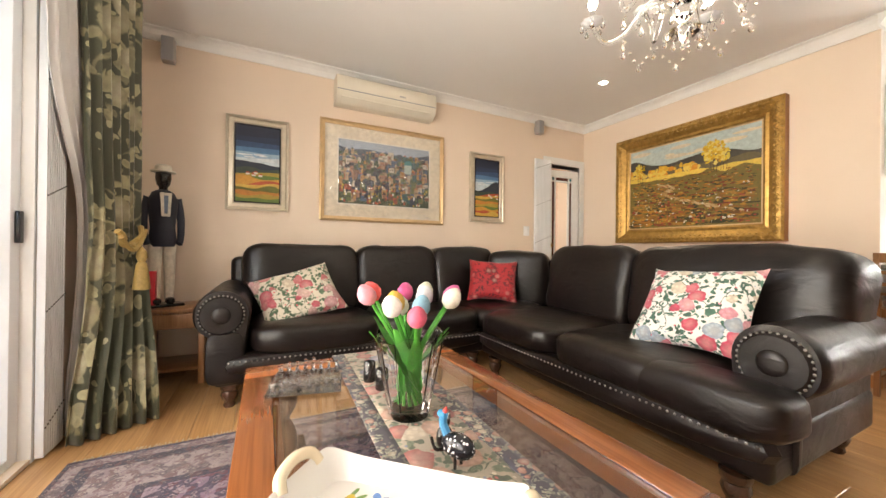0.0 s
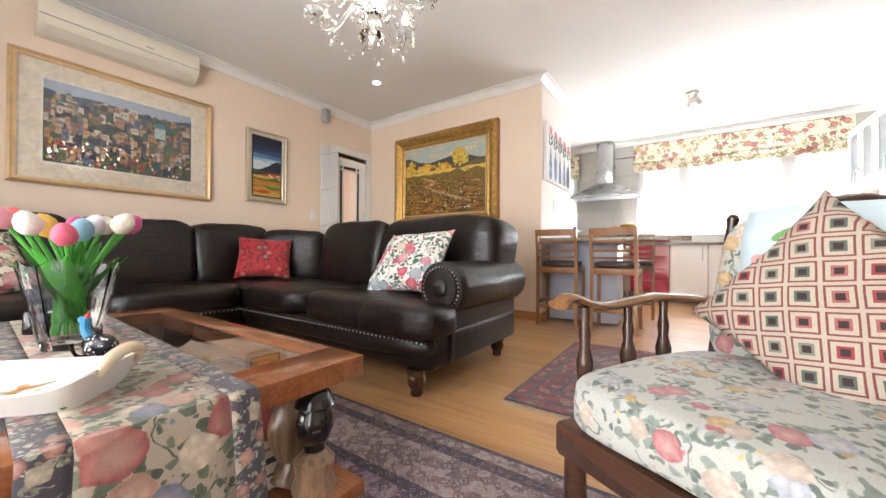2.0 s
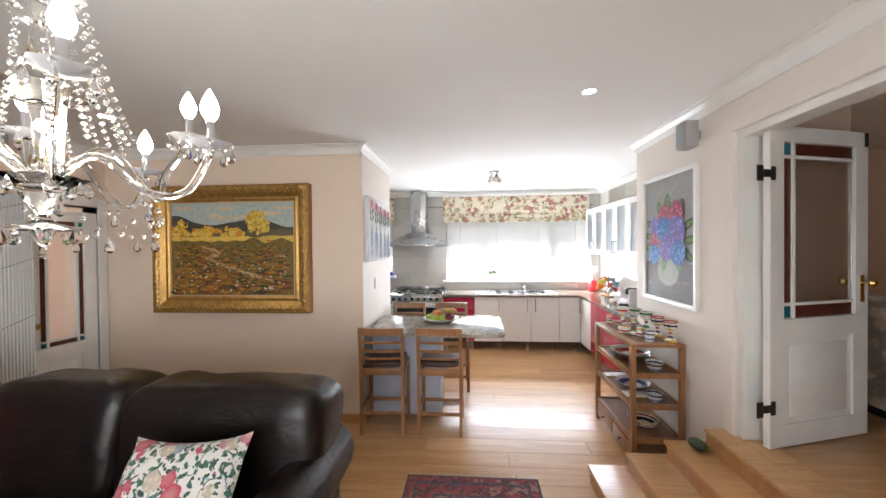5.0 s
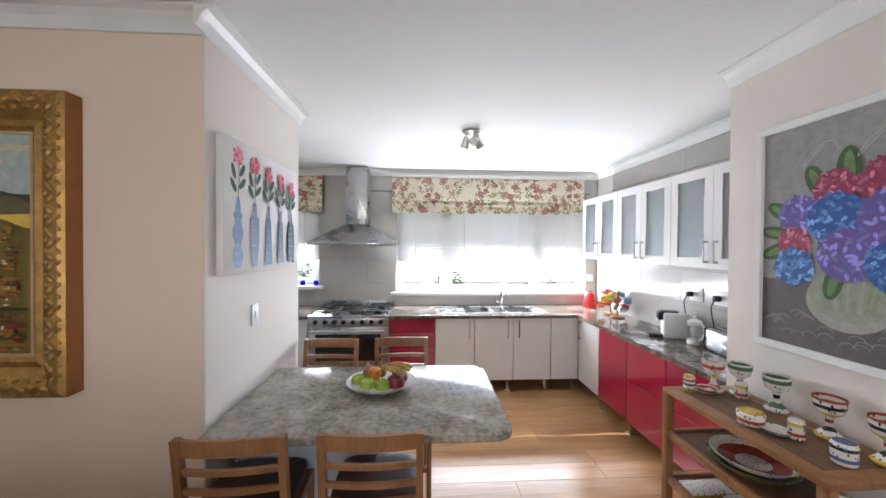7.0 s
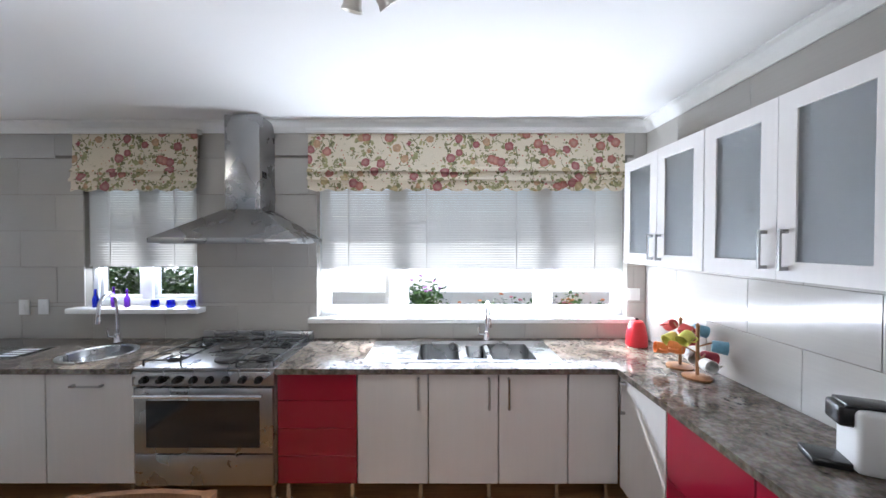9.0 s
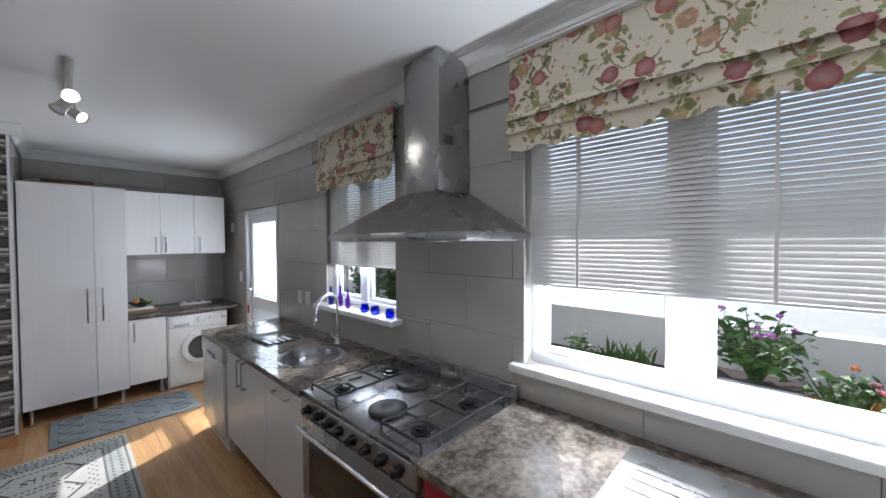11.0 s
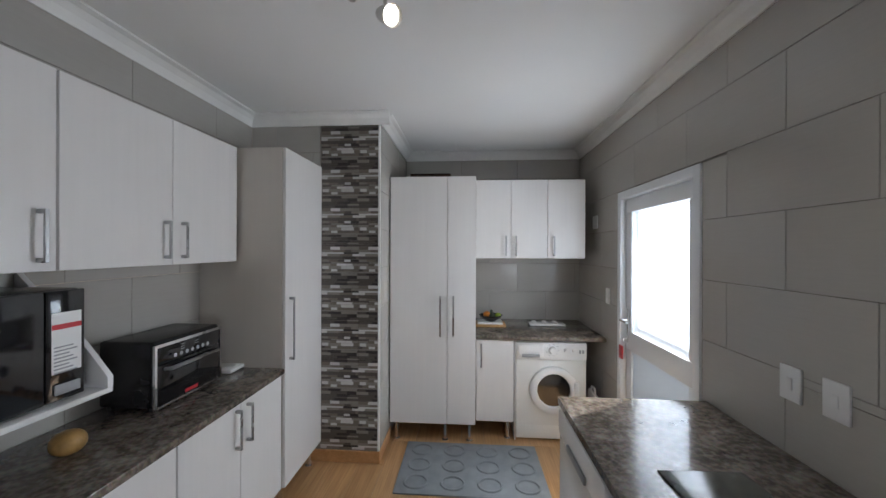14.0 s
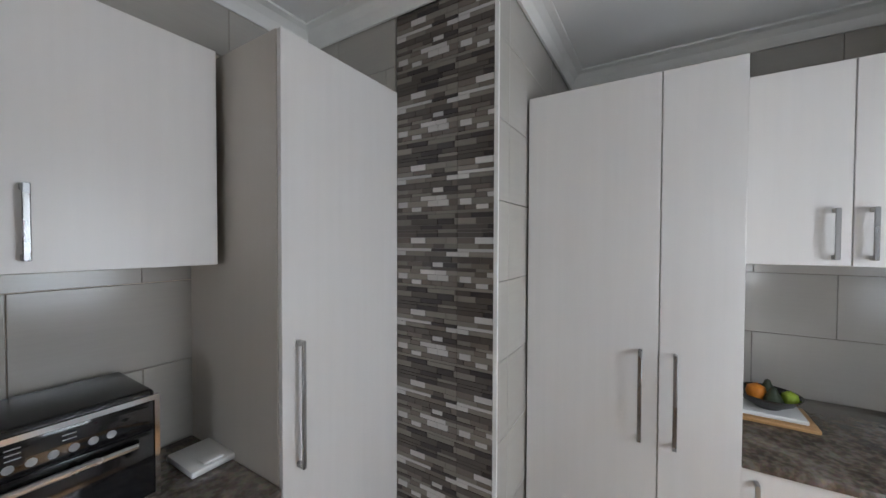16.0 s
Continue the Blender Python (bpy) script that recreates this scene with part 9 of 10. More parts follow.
def cup(x, y, z, mt, r=0.028, h=0.06, label="small hand-painted pottery pot with lid"):
    ob = tagged(part("pottery_jar", lathe(B(), [(r * 0.95, 0), (r * 1.05, 0.01), (r, h * 0.5), (r * 1.05, h * 0.85), (r * 0.9, h), (r * 0.3, h * 1.05), (0.001, h * 1.04)], 20), M[mt]), label, "jar", "painted pottery")
    ob.location = (x, y, z)


def dish(x, y, z, r, h, mt, label, tilt=0.0, rz=0.0):
    ob = tagged(part("pottery_bowl", lathe(B(), [(r * 0.45, 0), (r * 0.8, h * 0.3), (r, h), (r * 0.96, h), (r * 0.75, h * 0.36), (0.001, h * 0.14)], 26), M[mt]), label, "bowl", "painted pottery")
    ob.matrix_basis = pose(x, y, z, 0, tilt, rz)


ZT = 0.9465
for x, y, mt in ((3.89, -1.09, "pot_a"), (3.84, -1.19, "pot_b"), (3.66, -1.20, "pot_b"), (3.43, -1.18, "pot_c"), (3.255, -1.19, "pot_c")):
    goblet(x, y, ZT, mt)
for x, y, mt in ((3.915, -0.975, "pot_c"), (3.80, -1.16, "pot_a"), (3.43, -1.04, "pot_a"), (3.27, -1.04, "pot_d")):
    cup(x, y, ZT, mt, 0.026 if mt != "pot_d" else 0.036, 0.075)
dish(3.86, -1.03, ZT, 0.045, 0.03, "pot_a", "small painted pottery bowl on the trolley")
cup(3.55, -0.965, ZT, "pot_a", 0.048, 0.055, "squat painted pottery jar with a lid")
dish(3.475, -1.0, ZT, 0.06, 0.018, "pot_b", "small painted pottery saucer on the trolley")
dish(3.60, -1.03, 0.707, 0.17, 0.05, "pot_dark", "large dark painted platter on the trolley shelf")
dish(3.60, -1.03, 0.732, 0.16, 0.05, "pot_a", "painted platter stacked on another")
dish(3.275, -1.08, 0.707, 0.065, 0.075, "pot_d", "blue and white painted bowl on the trolley shelf")
dish(3.58, -1.05, 0.467, 0.14, 0.045, "pot_d", "blue painted platter on the trolley shelf")
dish(3.275, -1.08, 0.467, 0.062, 0.065, "pot_d", "blue and white painted bowl on the trolley shelf")
dish(3.40, -1.05, 0.207, 0.12, 0.08, "pot_c", "yellow and black painted basket bowl on the bottom shelf")
for x, z in ((3.82, 0.467), (3.38, 0.467)):
    ob = tagged(part("pottery_tray", box(B(), -0.055, -0.11, 0, 0.055, 0.11, 0.018, 0.006), M["pot_c"]), "yellow and black painted rectangular pottery tray", "tray", "painted pottery")
    ob.location = (x, -1.0, z)
stone = tagged(part("door_stop", puff(B(), -0.07, -0.045, 0, 0.07, 0.045, 0.065, 0.9, 18, 10, wob=0.012, seed=2), paint((0.06, 0.09, 0.05))), "green painted stone on the dining room step", "door stop")
stone.location = (2.78, -1.10, 0.376)

# ---------- dining room furniture ----------
M["d_sofa"] = floral("brown leaf brocade", (0.14, 0.10, 0.07), [(0.30, 0.20, 0.13), (0.24, 0.19, 0.15), (0.34, 0.25, 0.17)], (0.10, 0.11, 0.09), 6, 0.8, 0.44)
ds = thing("settee", (4.2, -2.75, DF), "settee upholstered in brown leaf-patterned fabric", "sofa")
part("base", box(B(), -1.25, -0.42, 0.06, 1.0, 0.34, 0.30, 0.03), M["d_sofa"], ds)
part("backrest", puff(B(), -1.28, 0.12, 0.1, 1.02, 0.40, 0.86, 0.4, 40, 16, wob=0.02), M["d_sofa"], ds)
part("seat_cushion", puff(B(), -1.1, -0.42, 0.28, 0.9, 0.16, 0.46, 0.4, 30, 12), M["d_sofa"], ds)
for s in (-1.18, 0.9):
    part("arm", puff(B(), s - 0.13, -0.44, 0.1, s + 0.13, 0.36, 0.62, 0.5, 24, 12), M["d_sofa"], ds)
part("plinth", box(B(), -1.22, -0.40, 0.0, 0.98, 0.30, 0.06), M["black"], ds)
for x, z, w, h in ((4.1, 1.85, 0.34, 0.26), (4.1, 1.5, 0.34, 0.26), (4.75, 1.75, 0.5, 0.6)):
    th = new("framed_picture")
    th.matrix_basis = Matrix.Translation((x, -5.399, z)) @ pose(0, 0, 0, 90, 0, 180)
    tagged(th, "dark landscape picture in a black frame", "painting", "dining room pictures")
    f = Flat()
    f.rect(-w / 2, -h / 2, w / 2, h / 2, (0.22, 0.22, 0.2))
    f.ridge(w, -h / 2, 0.02, 0.08, x + z, (0.05, 0.06, 0.05))
    f.ridge(w, -h / 2, -0.06, 0.05, x, (0.16, 0.13, 0.07))
    f.out("canvas", th, 0.008)
    frame_of(th, w, h, [(0, 0.012, None), (0.03, 0.022, M["ebony"]), (0.0301, 0.0, M["ebony"])])
for x, z in ((3.55, 1.72), (3.5, 1.52), (3.66, 1.52)):
    ob = tagged(part("wall_plate", lathe(B(), [(0.03, 0.0), (0.05, 0.008), (0.075, 0.018), (0.076, 0.02), (0.05, 0.013), (0.001, 0.008)], 24, m=pose(0, 0, 0, 90, 0, 180)), M["pot_d"]), "small painted plate hung on the dining room wall", "plate", "wall plates")
    ob.location = (x, -5.399, z)

# ---------- sinks and taps ----------


def tap(x, y, z, h, reach, label, rz=0.0):
    th = thing("tap", (x, y, z), label, "tap", rz=rz)
    part("base", lathe(B(), [(0.028, 0), (0.03, 0.006), (0.024, 0.014), (0.022, 0.07), (0.016, 0.075)], 18), M["chrome"], th)
    pts = spline([(0, 0, 0.06), (0, 0, h * 0.7), (-reach * 0.12, 0, h * 0.92), (-reach * 0.5, 0, h), (-reach * 0.88, 0, h * 0.9), (-reach, 0, h * 0.72), (-reach * 1.02, 0, h * 0.6)], 5)
    part("spout", tube(B(), pts, 0.013, 12), M["chrome"], th)
    part("nozzle", lathe(B(), [(0.014, 0.0), (0.017, -0.02), (0.018, -0.05), (0.012, -0.053)], 14, (-reach * 1.02, 0, h * 0.62)), M["chrome"], th)
    part("lever", tube(B(), [(0, 0.02, 0.045), (0, 0.06, 0.05), (-0.01, 0.065, 0.12)], [0.012, 0.012, 0.005], 10), M["chrome"], th)


sk = thing("sink", (6.455, -0.38, 0.903), "stainless steel double sink with drainer set in granite", "sink")
bm = B()
for r in less(less(less([(6.22, -1.05, 6.73, 0.29)], BOWLS[0]), BOWLS[1]), BOWLS[2]):
    box(bm, r[0] - 6.455, r[1] + 0.38, 0.0002, r[2] - 6.455, r[3] + 0.38, 0.003)
part("rim", bm, M["steel"], sk, "", False)
for k, (x0, y0, x1, y1) in enumerate(BOWLS):
    bm = B()
    dp = 0.09 if k == 1 else 0.17
    rings = []
    for f, z in ((1.0, 0.003), (1.0, -0.02), (0.98, -dp * 0.6), (0.93, -dp * 0.92), (0.8, -dp), (0.1, -dp - 0.004)):
        row = []
        for i in range(36):
            a = 2 * math.pi * i / 36
            c, s_ = math.cos(a), math.sin(a)
            q = 0.35
            row.append(bm.verts.new(((x0 + x1) / 2 - 6.455 + math.copysign(abs(c) ** q, c) * (x1 - x0) / 2 * f, (y0 + y1) / 2 + 0.38 + math.copysign(abs(s_) ** q, s_) * (y1 - y0) / 2 * f, z)))
        rings.append(row)
    skin(bm, rings, False)
    b_ = part("bowl", bm, M["steel"], sk)
    part("drain", lathe(B(), [(0.001, 0.002), (0.03, 0.003), (0.034, 0.001)], 18, ((x0 + x1) / 2 - 6.455, (y0 + y1) / 2 + 0.38, -dp - 0.002)), M["chrome"], b_)
for i in range(6):
    part("drainer_groove", box(B(), -0.17 + i * 0.06, 0.35, 0.003, -0.162 + i * 0.06, 0.62, 0.006, 0.002, 1), M["steel"], sk)
tap(6.765, -0.60, 0.903, 0.33, 0.19, "tall chrome swan-neck tap at the double sink", 0)
s2 = thing("sink", (SX, SY, 0.903), "round stainless steel prep sink set in granite", "sink")
part("bowl", lathe(B(), [(0.225, 0.0), (0.226, 0.004), (0.205, 0.006), (0.192, 0.0), (0.186, -0.05), (0.165, -0.12), (0.12, -0.155), (0.03, -0.16)], 44, uncapped=True), M["steel"], s2)
part("drain", lathe(B(), [(0.001, -0.155), (0.034, -0.156), (0.038, -0.16)], 18), M["chrome"], s2)
tap(6.70, 2.36, 0.903, 0.40, 0.21, "tall chrome swan-neck tap at the prep sink", 14)
gb = tagged(part("glass_board", box(B(), -0.14, -0.2, 0, 0.14, 0.2, 0.006, 0.002), M["board_glass"]), "pale green glass cutting board on the worktop", "cutting board")
gb.matrix_basis = pose(6.425, 2.91, 0.9035, 0, 0, 2)
bm = B()
for i in range(4):
    box(bm, -0.10 + i * 0.05, -0.17, 0.0062, -0.07 + i * 0.05, -0.02, 0.0066)
part("lettering", bm, M["alu"], gb, "pale printed lettering")

# ---------- window sill glass ----------
M["cobalt"] = glassy("cobalt blue glass", (0.03, 0.05, 0.75), 0.02)
M["violet"] = glassy("violet glass", (0.20, 0.04, 0.62), 0.02)
for y, r, h, mt in ((2.62, 0.02, 0.15, "cobalt"), (2.47, 0.018, 0.17, "violet"), (2.36, 0.018, 0.15, "violet")):
    ob = tagged(part("bottle", lathe(B(), [(r, 0), (r * 1.1, h * 0.1), (r * 1.15, h * 0.45), (r * 0.5, h * 0.68), (r * 0.42, h * 0.95), (r * 0.55, h), (r * 0.3, h)], 16), M[mt]), "small coloured glass bottle on the window sill", "bottle", "coloured glass on the sill")
    ob.location = (XW - 0.03, y, 1.169)
for y in (2.13, 2.0, 1.83):
    ob = tagged(part("glass_jar", lathe(B(), [(0.026, 0), (0.032, 0.008), (0.034, 0.03), (0.028, 0.05), (0.03, 0.06), (0.026, 0.06), (0.024, 0.048), (0.028, 0.02), (0.001, 0.01)], 18), M["cobalt"]), "small cobalt blue glass jar on the window sill", "jar", "coloured glass on the sill")
    ob.location = (XW - 0.03, y, 1.169)

# ---------- small things on the worktops ----------
kt = thing("kettle", (6.60, -1.74, 0.904), "red electric kettle with a steel handle", "kettle")
part("body", lathe(B(), [(0.07, 0), (0.078, 0.01), (0.075, 0.08), (0.06, 0.16), (0.045, 0.19), (0.02, 0.2), (0.001, 0.2)], 26), M["redplastic"], kt)
part("handle", tube(B(), spline([(0.055, -0.03, 0.17), (0.09, -0.06, 0.16), (0.10, -0.065, 0.09), (0.07, -0.04, 0.04)], 4), 0.01, 8), M["chrome"], kt)
part("knob", lathe(B(), [(0.012, 0.198), (0.014, 0.21), (0.001, 0.216)], 12), M["black"], kt)


def mug_tree(x, y, seed):
    th = thing("mug_tree", (x, y, 0.904), "wooden mug tree hung with bright mugs", "mug tree", "mug trees")
    part("base", lathe(B(), [(0.075, 0), (0.078, 0.012), (0.06, 0.018), (0.012, 0.02)], 24), M["oak"], th)
    part("post", lathe(B(), [(0.010, 0.018), (0.010, 0.30), (0.014, 0.31), (0.001, 0.325)], 12), M["oak"], th)
    rnd = random.Random(seed)
    cols = [(0.55, 0.05, 0.04), (0.70, 0.20, 0.03), (0.60, 0.55, 0.10), (0.72, 0.70, 0.66), (0.14, 0.30, 0.40), (0.45, 0.05, 0.08)]
    for i in range(6):
        a, z = 2 * math.pi * i / 6 + seed, 0.10 + 0.09 * (i % 2) + 0.05 * (i // 3)
        d = Vector((math.cos(a), math.sin(a), 0))
        part("peg", tube(B(), [d * 0.008 + Vector((0, 0, z)), d * 0.07 + Vector((0, 0, z + 0.03))], 0.005, 6), M["oak"], th)
        mg = lathe(B(), [(0.001, 0.004), (0.028, 0.0), (0.034, 0.01), (0.037, 0.075), (0.034, 0.075), (0.03, 0.012), (0.001, 0.01)], 18)
        tube(mg, spline([(0.034, 0, 0.06), (0.06, 0, 0.055), (0.058, 0, 0.025), (0.034, 0, 0.018)], 4), 0.005, 6)
        ob = tagged(part("mug", mg, paint(cols[(i + seed) % 6])), "glazed mug hanging on a wooden mug tree", "mug", "mugs on the trees")
        ob.matrix_basis = Matrix.Translation((x, y, 0.904)) @ Matrix.Translation(d * 0.10 + Vector((0, 0, z + 0.01))) @ pose(0, 0, 0, 100 + rnd.uniform(-20, 20), 0, math.degrees(a) + 90 + rnd.uniform(-30, 30)) @ pose(0, 0, -0.035)


mug_tree(6.13, -1.76, 1)
mug_tree(5.95, -1.74, 3)
cm = thing("coffee_machine", (5.10, -1.78, 0.904), "white capsule coffee machine with black front", "coffee machine", rz=65)
part("body", box(B(), -0.10, -0.07, 0, 0.10, 0.07, 0.22, 0.018, 3), M["white"], cm)
part("head", box(B(), 0.06, -0.05, 0.15, 0.14, 0.05, 0.226, 0.015, 3), M["black"], cm)
part("lid", box(B(), -0.02, -0.05, 0.2205, 0.12, 0.05, 0.234, 0.006), M["black"], cm)
part("drip_tray", box(B(), 0.10, -0.055, 0, 0.21, 0.055, 0.03, 0.006), M["black"], cm)
fp = thing("french_press", (4.90, -1.80, 0.904), "glass coffee press with a white frame and handle", "coffee press")
part("jug", lathe(B(), [(0.046, 0.012), (0.048, 0.17), (0.046, 0.17), (0.044, 0.016), (0.001, 0.014)], 24), M["glass"], fp)
part("base", lathe(B(), [(0.055, 0), (0.057, 0.012), (0.05, 0.04), (0.0485, 0.04)], 24), M["white"], fp)
part("lid", lathe(B(), [(0.052, 0.168), (0.053, 0.185), (0.03, 0.2), (0.008, 0.205), (0.012, 0.225), (0.001, 0.232)], 24), M["white"], fp)
part("handle", tube(B(), spline([(-0.048, 0, 0.17), (-0.09, 0, 0.16), (-0.095, 0, 0.09), (-0.05, 0, 0.03)], 4), 0.009, 8), M["white"], fp)
part("collar", lathe(B(), [(0.0485, 0.15), (0.052, 0.155), (0.052, 0.167), (0.0485, 0.168)], 24), M["white"], fp)
ts = thing("toaster", (4.53, -1.77, 0.904), "polished steel toaster with black ends", "toaster", rz=-6)
part("body", box(B(), -0.15, -0.085, 0.015, 0.15, 0.085, 0.19, 0.03, 4), M["steel"], ts)
for sx in (-1, 1):
    part("end_cap", box(B(), sx * 0.158 - 0.008, -0.08, 0.012, sx * 0.158 + 0.008, 0.08, 0.182, 0.006), M["black"], ts)
part("base", box(B(), -0.165, -0.08, 0, 0.165, 0.08, 0.016), M["black"], ts)
for y in (-0.035, 0.035):
    part("slot", box(B(), -0.13, y - 0.016, 0.1895, 0.13, y + 0.016, 0.1915), M["black"], ts)
part("lever", box(B(), 0.168, -0.02, 0.11, 0.19, 0.02, 0.125, 0.004), M["black"], ts)
SK = lambda x, z: Matrix.Translation((x, -1.93, z)) @ pose(0, 0, 0, 0, 0, 180)
switch_plate(SK(5.04, 1.295), 0.15, 0.12, "white double socket over the worktop", 2)
switch_plate(SK(4.775, 1.295), 0.15, 0.12, "white double socket over the worktop", 2)
switch_plate(EW(-1.83, 1.27), 0.10, 0.10, "white socket beside the kitchen window", 2)
for x, x1 in ((5.08, 5.02), (4.79, 4.74)):
    th = thing("power_plug", (x, -1.918, 1.29), "black power plug with its cord", "plug", "black plugs")
    part("plug", box(B(), -0.02, 0.0, -0.02, 0.02, 0.05, 0.025, 0.008), M["rubber"], th)
    part("cord", tube(B(), spline([(0, 0.045, -0.01), (-0.02, 0.09, -0.08), (x1 - x + 0.01, 0.07, -0.26), (x1 - x, 0.06, -0.37)], 6), 0.004, 6), M["rubber"], th)

to = thing("toaster_oven", (4.10, 3.575, 0.904), "black countertop oven with a steel-framed glass door", "oven")
part("body", box(B(), -0.14, -0.21, 0.015, 0.13, 0.21, 0.318, 0.015, 3), M["black"], to)
part("front_trim", box(box(box(box(B(), 0.131, -0.215, 0.012, 0.142, 0.215, 0.022), 0.131, -0.215, 0.29, 0.142, 0.215, 0.304), 0.131, -0.215, 0.022, 0.142, -0.203, 0.29), 0.131, 0.203, 0.022, 0.142, 0.215, 0.29), M["chrome"], to)
dr_ = part("door", box(B(), 0.131, -0.202, 0.024, 0.139, 0.202, 0.205, 0.002), M["blackglass"], to)
part("handle", tube(B(), [(0.139, -0.16, 0.185), (0.168, -0.155, 0.187), (0.168, 0.155, 0.187), (0.139, 0.16, 0.185)], 0.009, 8), M["steel"], dr_)
part("control_panel", box(B(), 0.131, -0.202, 0.21, 0.139, 0.202, 0.289, 0.002), M["blackglass"], to)
bm = B()
for i in range(7):
    cyl(bm, (0.1391, -0.10 + i * 0.035, 0.232), (0.1397, -0.10 + i * 0.035, 0.232), 0.010, 0.010, 14)
for i in range(5):
    box(bm, 0.1391, -0.07 + (i % 2) * 0.09, 0.25 + i * 0.006, 0.1396, -0.045 + (i % 2) * 0.09, 0.253 + i * 0.006)
part("buttons", bm, M["grey"], to, "grey touch buttons")
part("badge", box(B(), 0.1392, -0.04, 0.028, 0.1402, 0.04, 0.044), M["redplastic"], to, "small red badge")
for y in (-0.18, 0.18):
    for x in (-0.11, 0.10):
        part("foot", lathe(B(), [(0.014, 0), (0.014, 0.015)], 10, (x, y, 0)), M["rubber"], to)
sc = tagged(part("kitchen_scale", box(box(B(), -0.1, -0.07, 0, 0.08, 0.07, 0.022, 0.006), 0.02, -0.03, 0.0225, 0.07, 0.03, 0.03, 0.003), M["white"]), "flat white kitchen scale beside the oven", "scale")
sc.location = (4.16, 3.94, 0.904)
ms = thing("microwave_shelf", (4.12, 2.78, 1.115), "white wall bracket shelf under the microwave", "shelf")
part("board", box(B(), -0.18, -0.30, 0, 0.20, 0.32, 0.02, 0.003), M["white"], ms)
part("side_panel", prism(B(), [(-0.18, 0.02), (0.20, 0.02), (0.20, 0.06), (0.10, 0.18), (-0.18, 0.45)], 0.30, 0.32, "y"), M["white"], ms)
mw = thing("microwave", (4.12, 2.77, 1.136), "black microwave oven with a labelled control panel", "microwave")
part("body", box(B(), -0.17, -0.25, 0.008, 0.16, 0.25, 0.375, 0.008), M["black"], mw)
part("door", box(B(), 0.161, -0.25, 0.01, 0.18, 0.13, 0.373, 0.004), M["blackglass"], mw)
part("control_panel", box(B(), 0.161, 0.135, 0.01, 0.178, 0.25, 0.373, 0.004), M["blackglass"], mw)
lb = part("label_sheet", box(B(), 0.1785, 0.15, 0.10, 0.1795, 0.238, 0.30), M["white"], mw, "white instruction label")
bm = box(B(), 0.1796, 0.15, 0.245, 0.1800, 0.238, 0.262)
part("label_stripe", bm, M["redplastic"], lb)
bm = B()
for i in range(8):
    box(bm, 0.1796, 0.156, 0.10 + i * 0.012, 0.1800, 0.225 - (i % 3) * 0.012, 0.105 + i * 0.012)
part("label_lines", bm, M["grey"], lb, "grey lines of small print")
part("button", box(B(), 0.1785, 0.155, 0.03, 0.186, 0.232, 0.065, 0.004), M["grey"], mw)
gd = tagged(part("gourd", puff(B(), -0.05, -0.05, 0, 0.05, 0.05, 0.085, 0.9, 16, 10), M["pear"]), "tan squash under the microwave shelf", "squash")
gd.location = (4.2, 3.05, 0.904)

# back counter
for k, (w, d, z, mt) in enumerate(((0.30, 0.22, 0.0, "oakboard"), (0.24, 0.18, 0.02, "white"))):
    if mt == "oakboard":
        M["oakboard"] = wood("bamboo board", (0.42, 0.22, 0.08), (0.56, 0.33, 0.14), 0.45, 0, 1.5)
    ob = tagged(part("chopping_board", box(B(), -w / 2, -d / 2, 0, w / 2, d / 2, 0.018, 0.004), M[mt]), "wooden chopping board on the back worktop" if k == 0 else "white tile board lying on a wooden board", "chopping board")
    ob.location = (5.86, 5.38, 0.904 + z)
bw = tagged(part("fruit_bowl", lathe(B(), [(0.045, 0), (0.05, 0.006), (0.09, 0.03), (0.115, 0.06), (0.110, 0.06), (0.085, 0.034), (0.001, 0.012)], 28), M["black"]), "shallow black bowl of fruit on the chopping boards", "bowl")
bw.location = (5.87, 5.38, 0.943)
fruit("orange", "orange in the black bowl", (5.83, 5.36, 1.005), 0.036, M["orange"])
fruit("avocado", "dark green avocado in the black bowl", (5.88, 5.33, 0.99), 0.034, M["avocado"], 1)
fruit("lime", "green lime in the black bowl", (5.94, 5.37, 0.995), 0.03, M["apple"])
fruit("avocado", "dark green avocado in the black bowl", (5.88, 5.43, 0.99), 0.034, M["avocado"], 1)
et = thing("egg_tray", (6.42, 5.42, 0.904), "white china egg tray on the back worktop", "tray")
part("tray", box(B(), -0.17, -0.07, 0, 0.17, 0.07, 0.02, 0.008), M["china"], et)
for i in range(6):
    part("cup", lathe(B(), [(0.018, 0.019), (0.024, 0.032), (0.021, 0.032), (0.001, 0.022)], 14, (-0.12 + (i % 3) * 0.10, -0.03 + (i // 3) * 0.06, 0)), M["china"], et)
fs = thing("folding_step", (6.735, 4.93, 0), "white folded plastic step stool leaning by the washing machine", "step stool")
part("panel", box(B(), -0.025, -0.03, 0.0, 0.0, 0.16, 0.42, 0.008), M["white"], fs)
part("panel", box(B(), 0.002, -0.03, 0.0, 0.03, 0.14, 0.36, 0.008), M["white"], fs)
part("handle", tube(B(), spline([(-0.012, 0.02, 0.415), (-0.012, 0.03, 0.46), (-0.012, 0.10, 0.46), (-0.012, 0.11, 0.415)], 4), 0.008, 8), M["white"], fs)
for k, (z, w) in enumerate(((2.269, 0.40), (2.30, 0.36))):
    ob = tagged(part("tray_box", box(box(B(), -w / 2, -0.16, 0, w / 2, 0.16, 0.022, 0.004), -w / 2 - 0.004, -0.164, 0.0225, w / 2 + 0.004, 0.164, 0.03, 0.003), M["mahogany"] if k else M["oakboard"]), "flat wooden tray stored on top of the cupboard", "tray", "trays on the cupboard")
    ob.location = (5.30, 5.2, z)
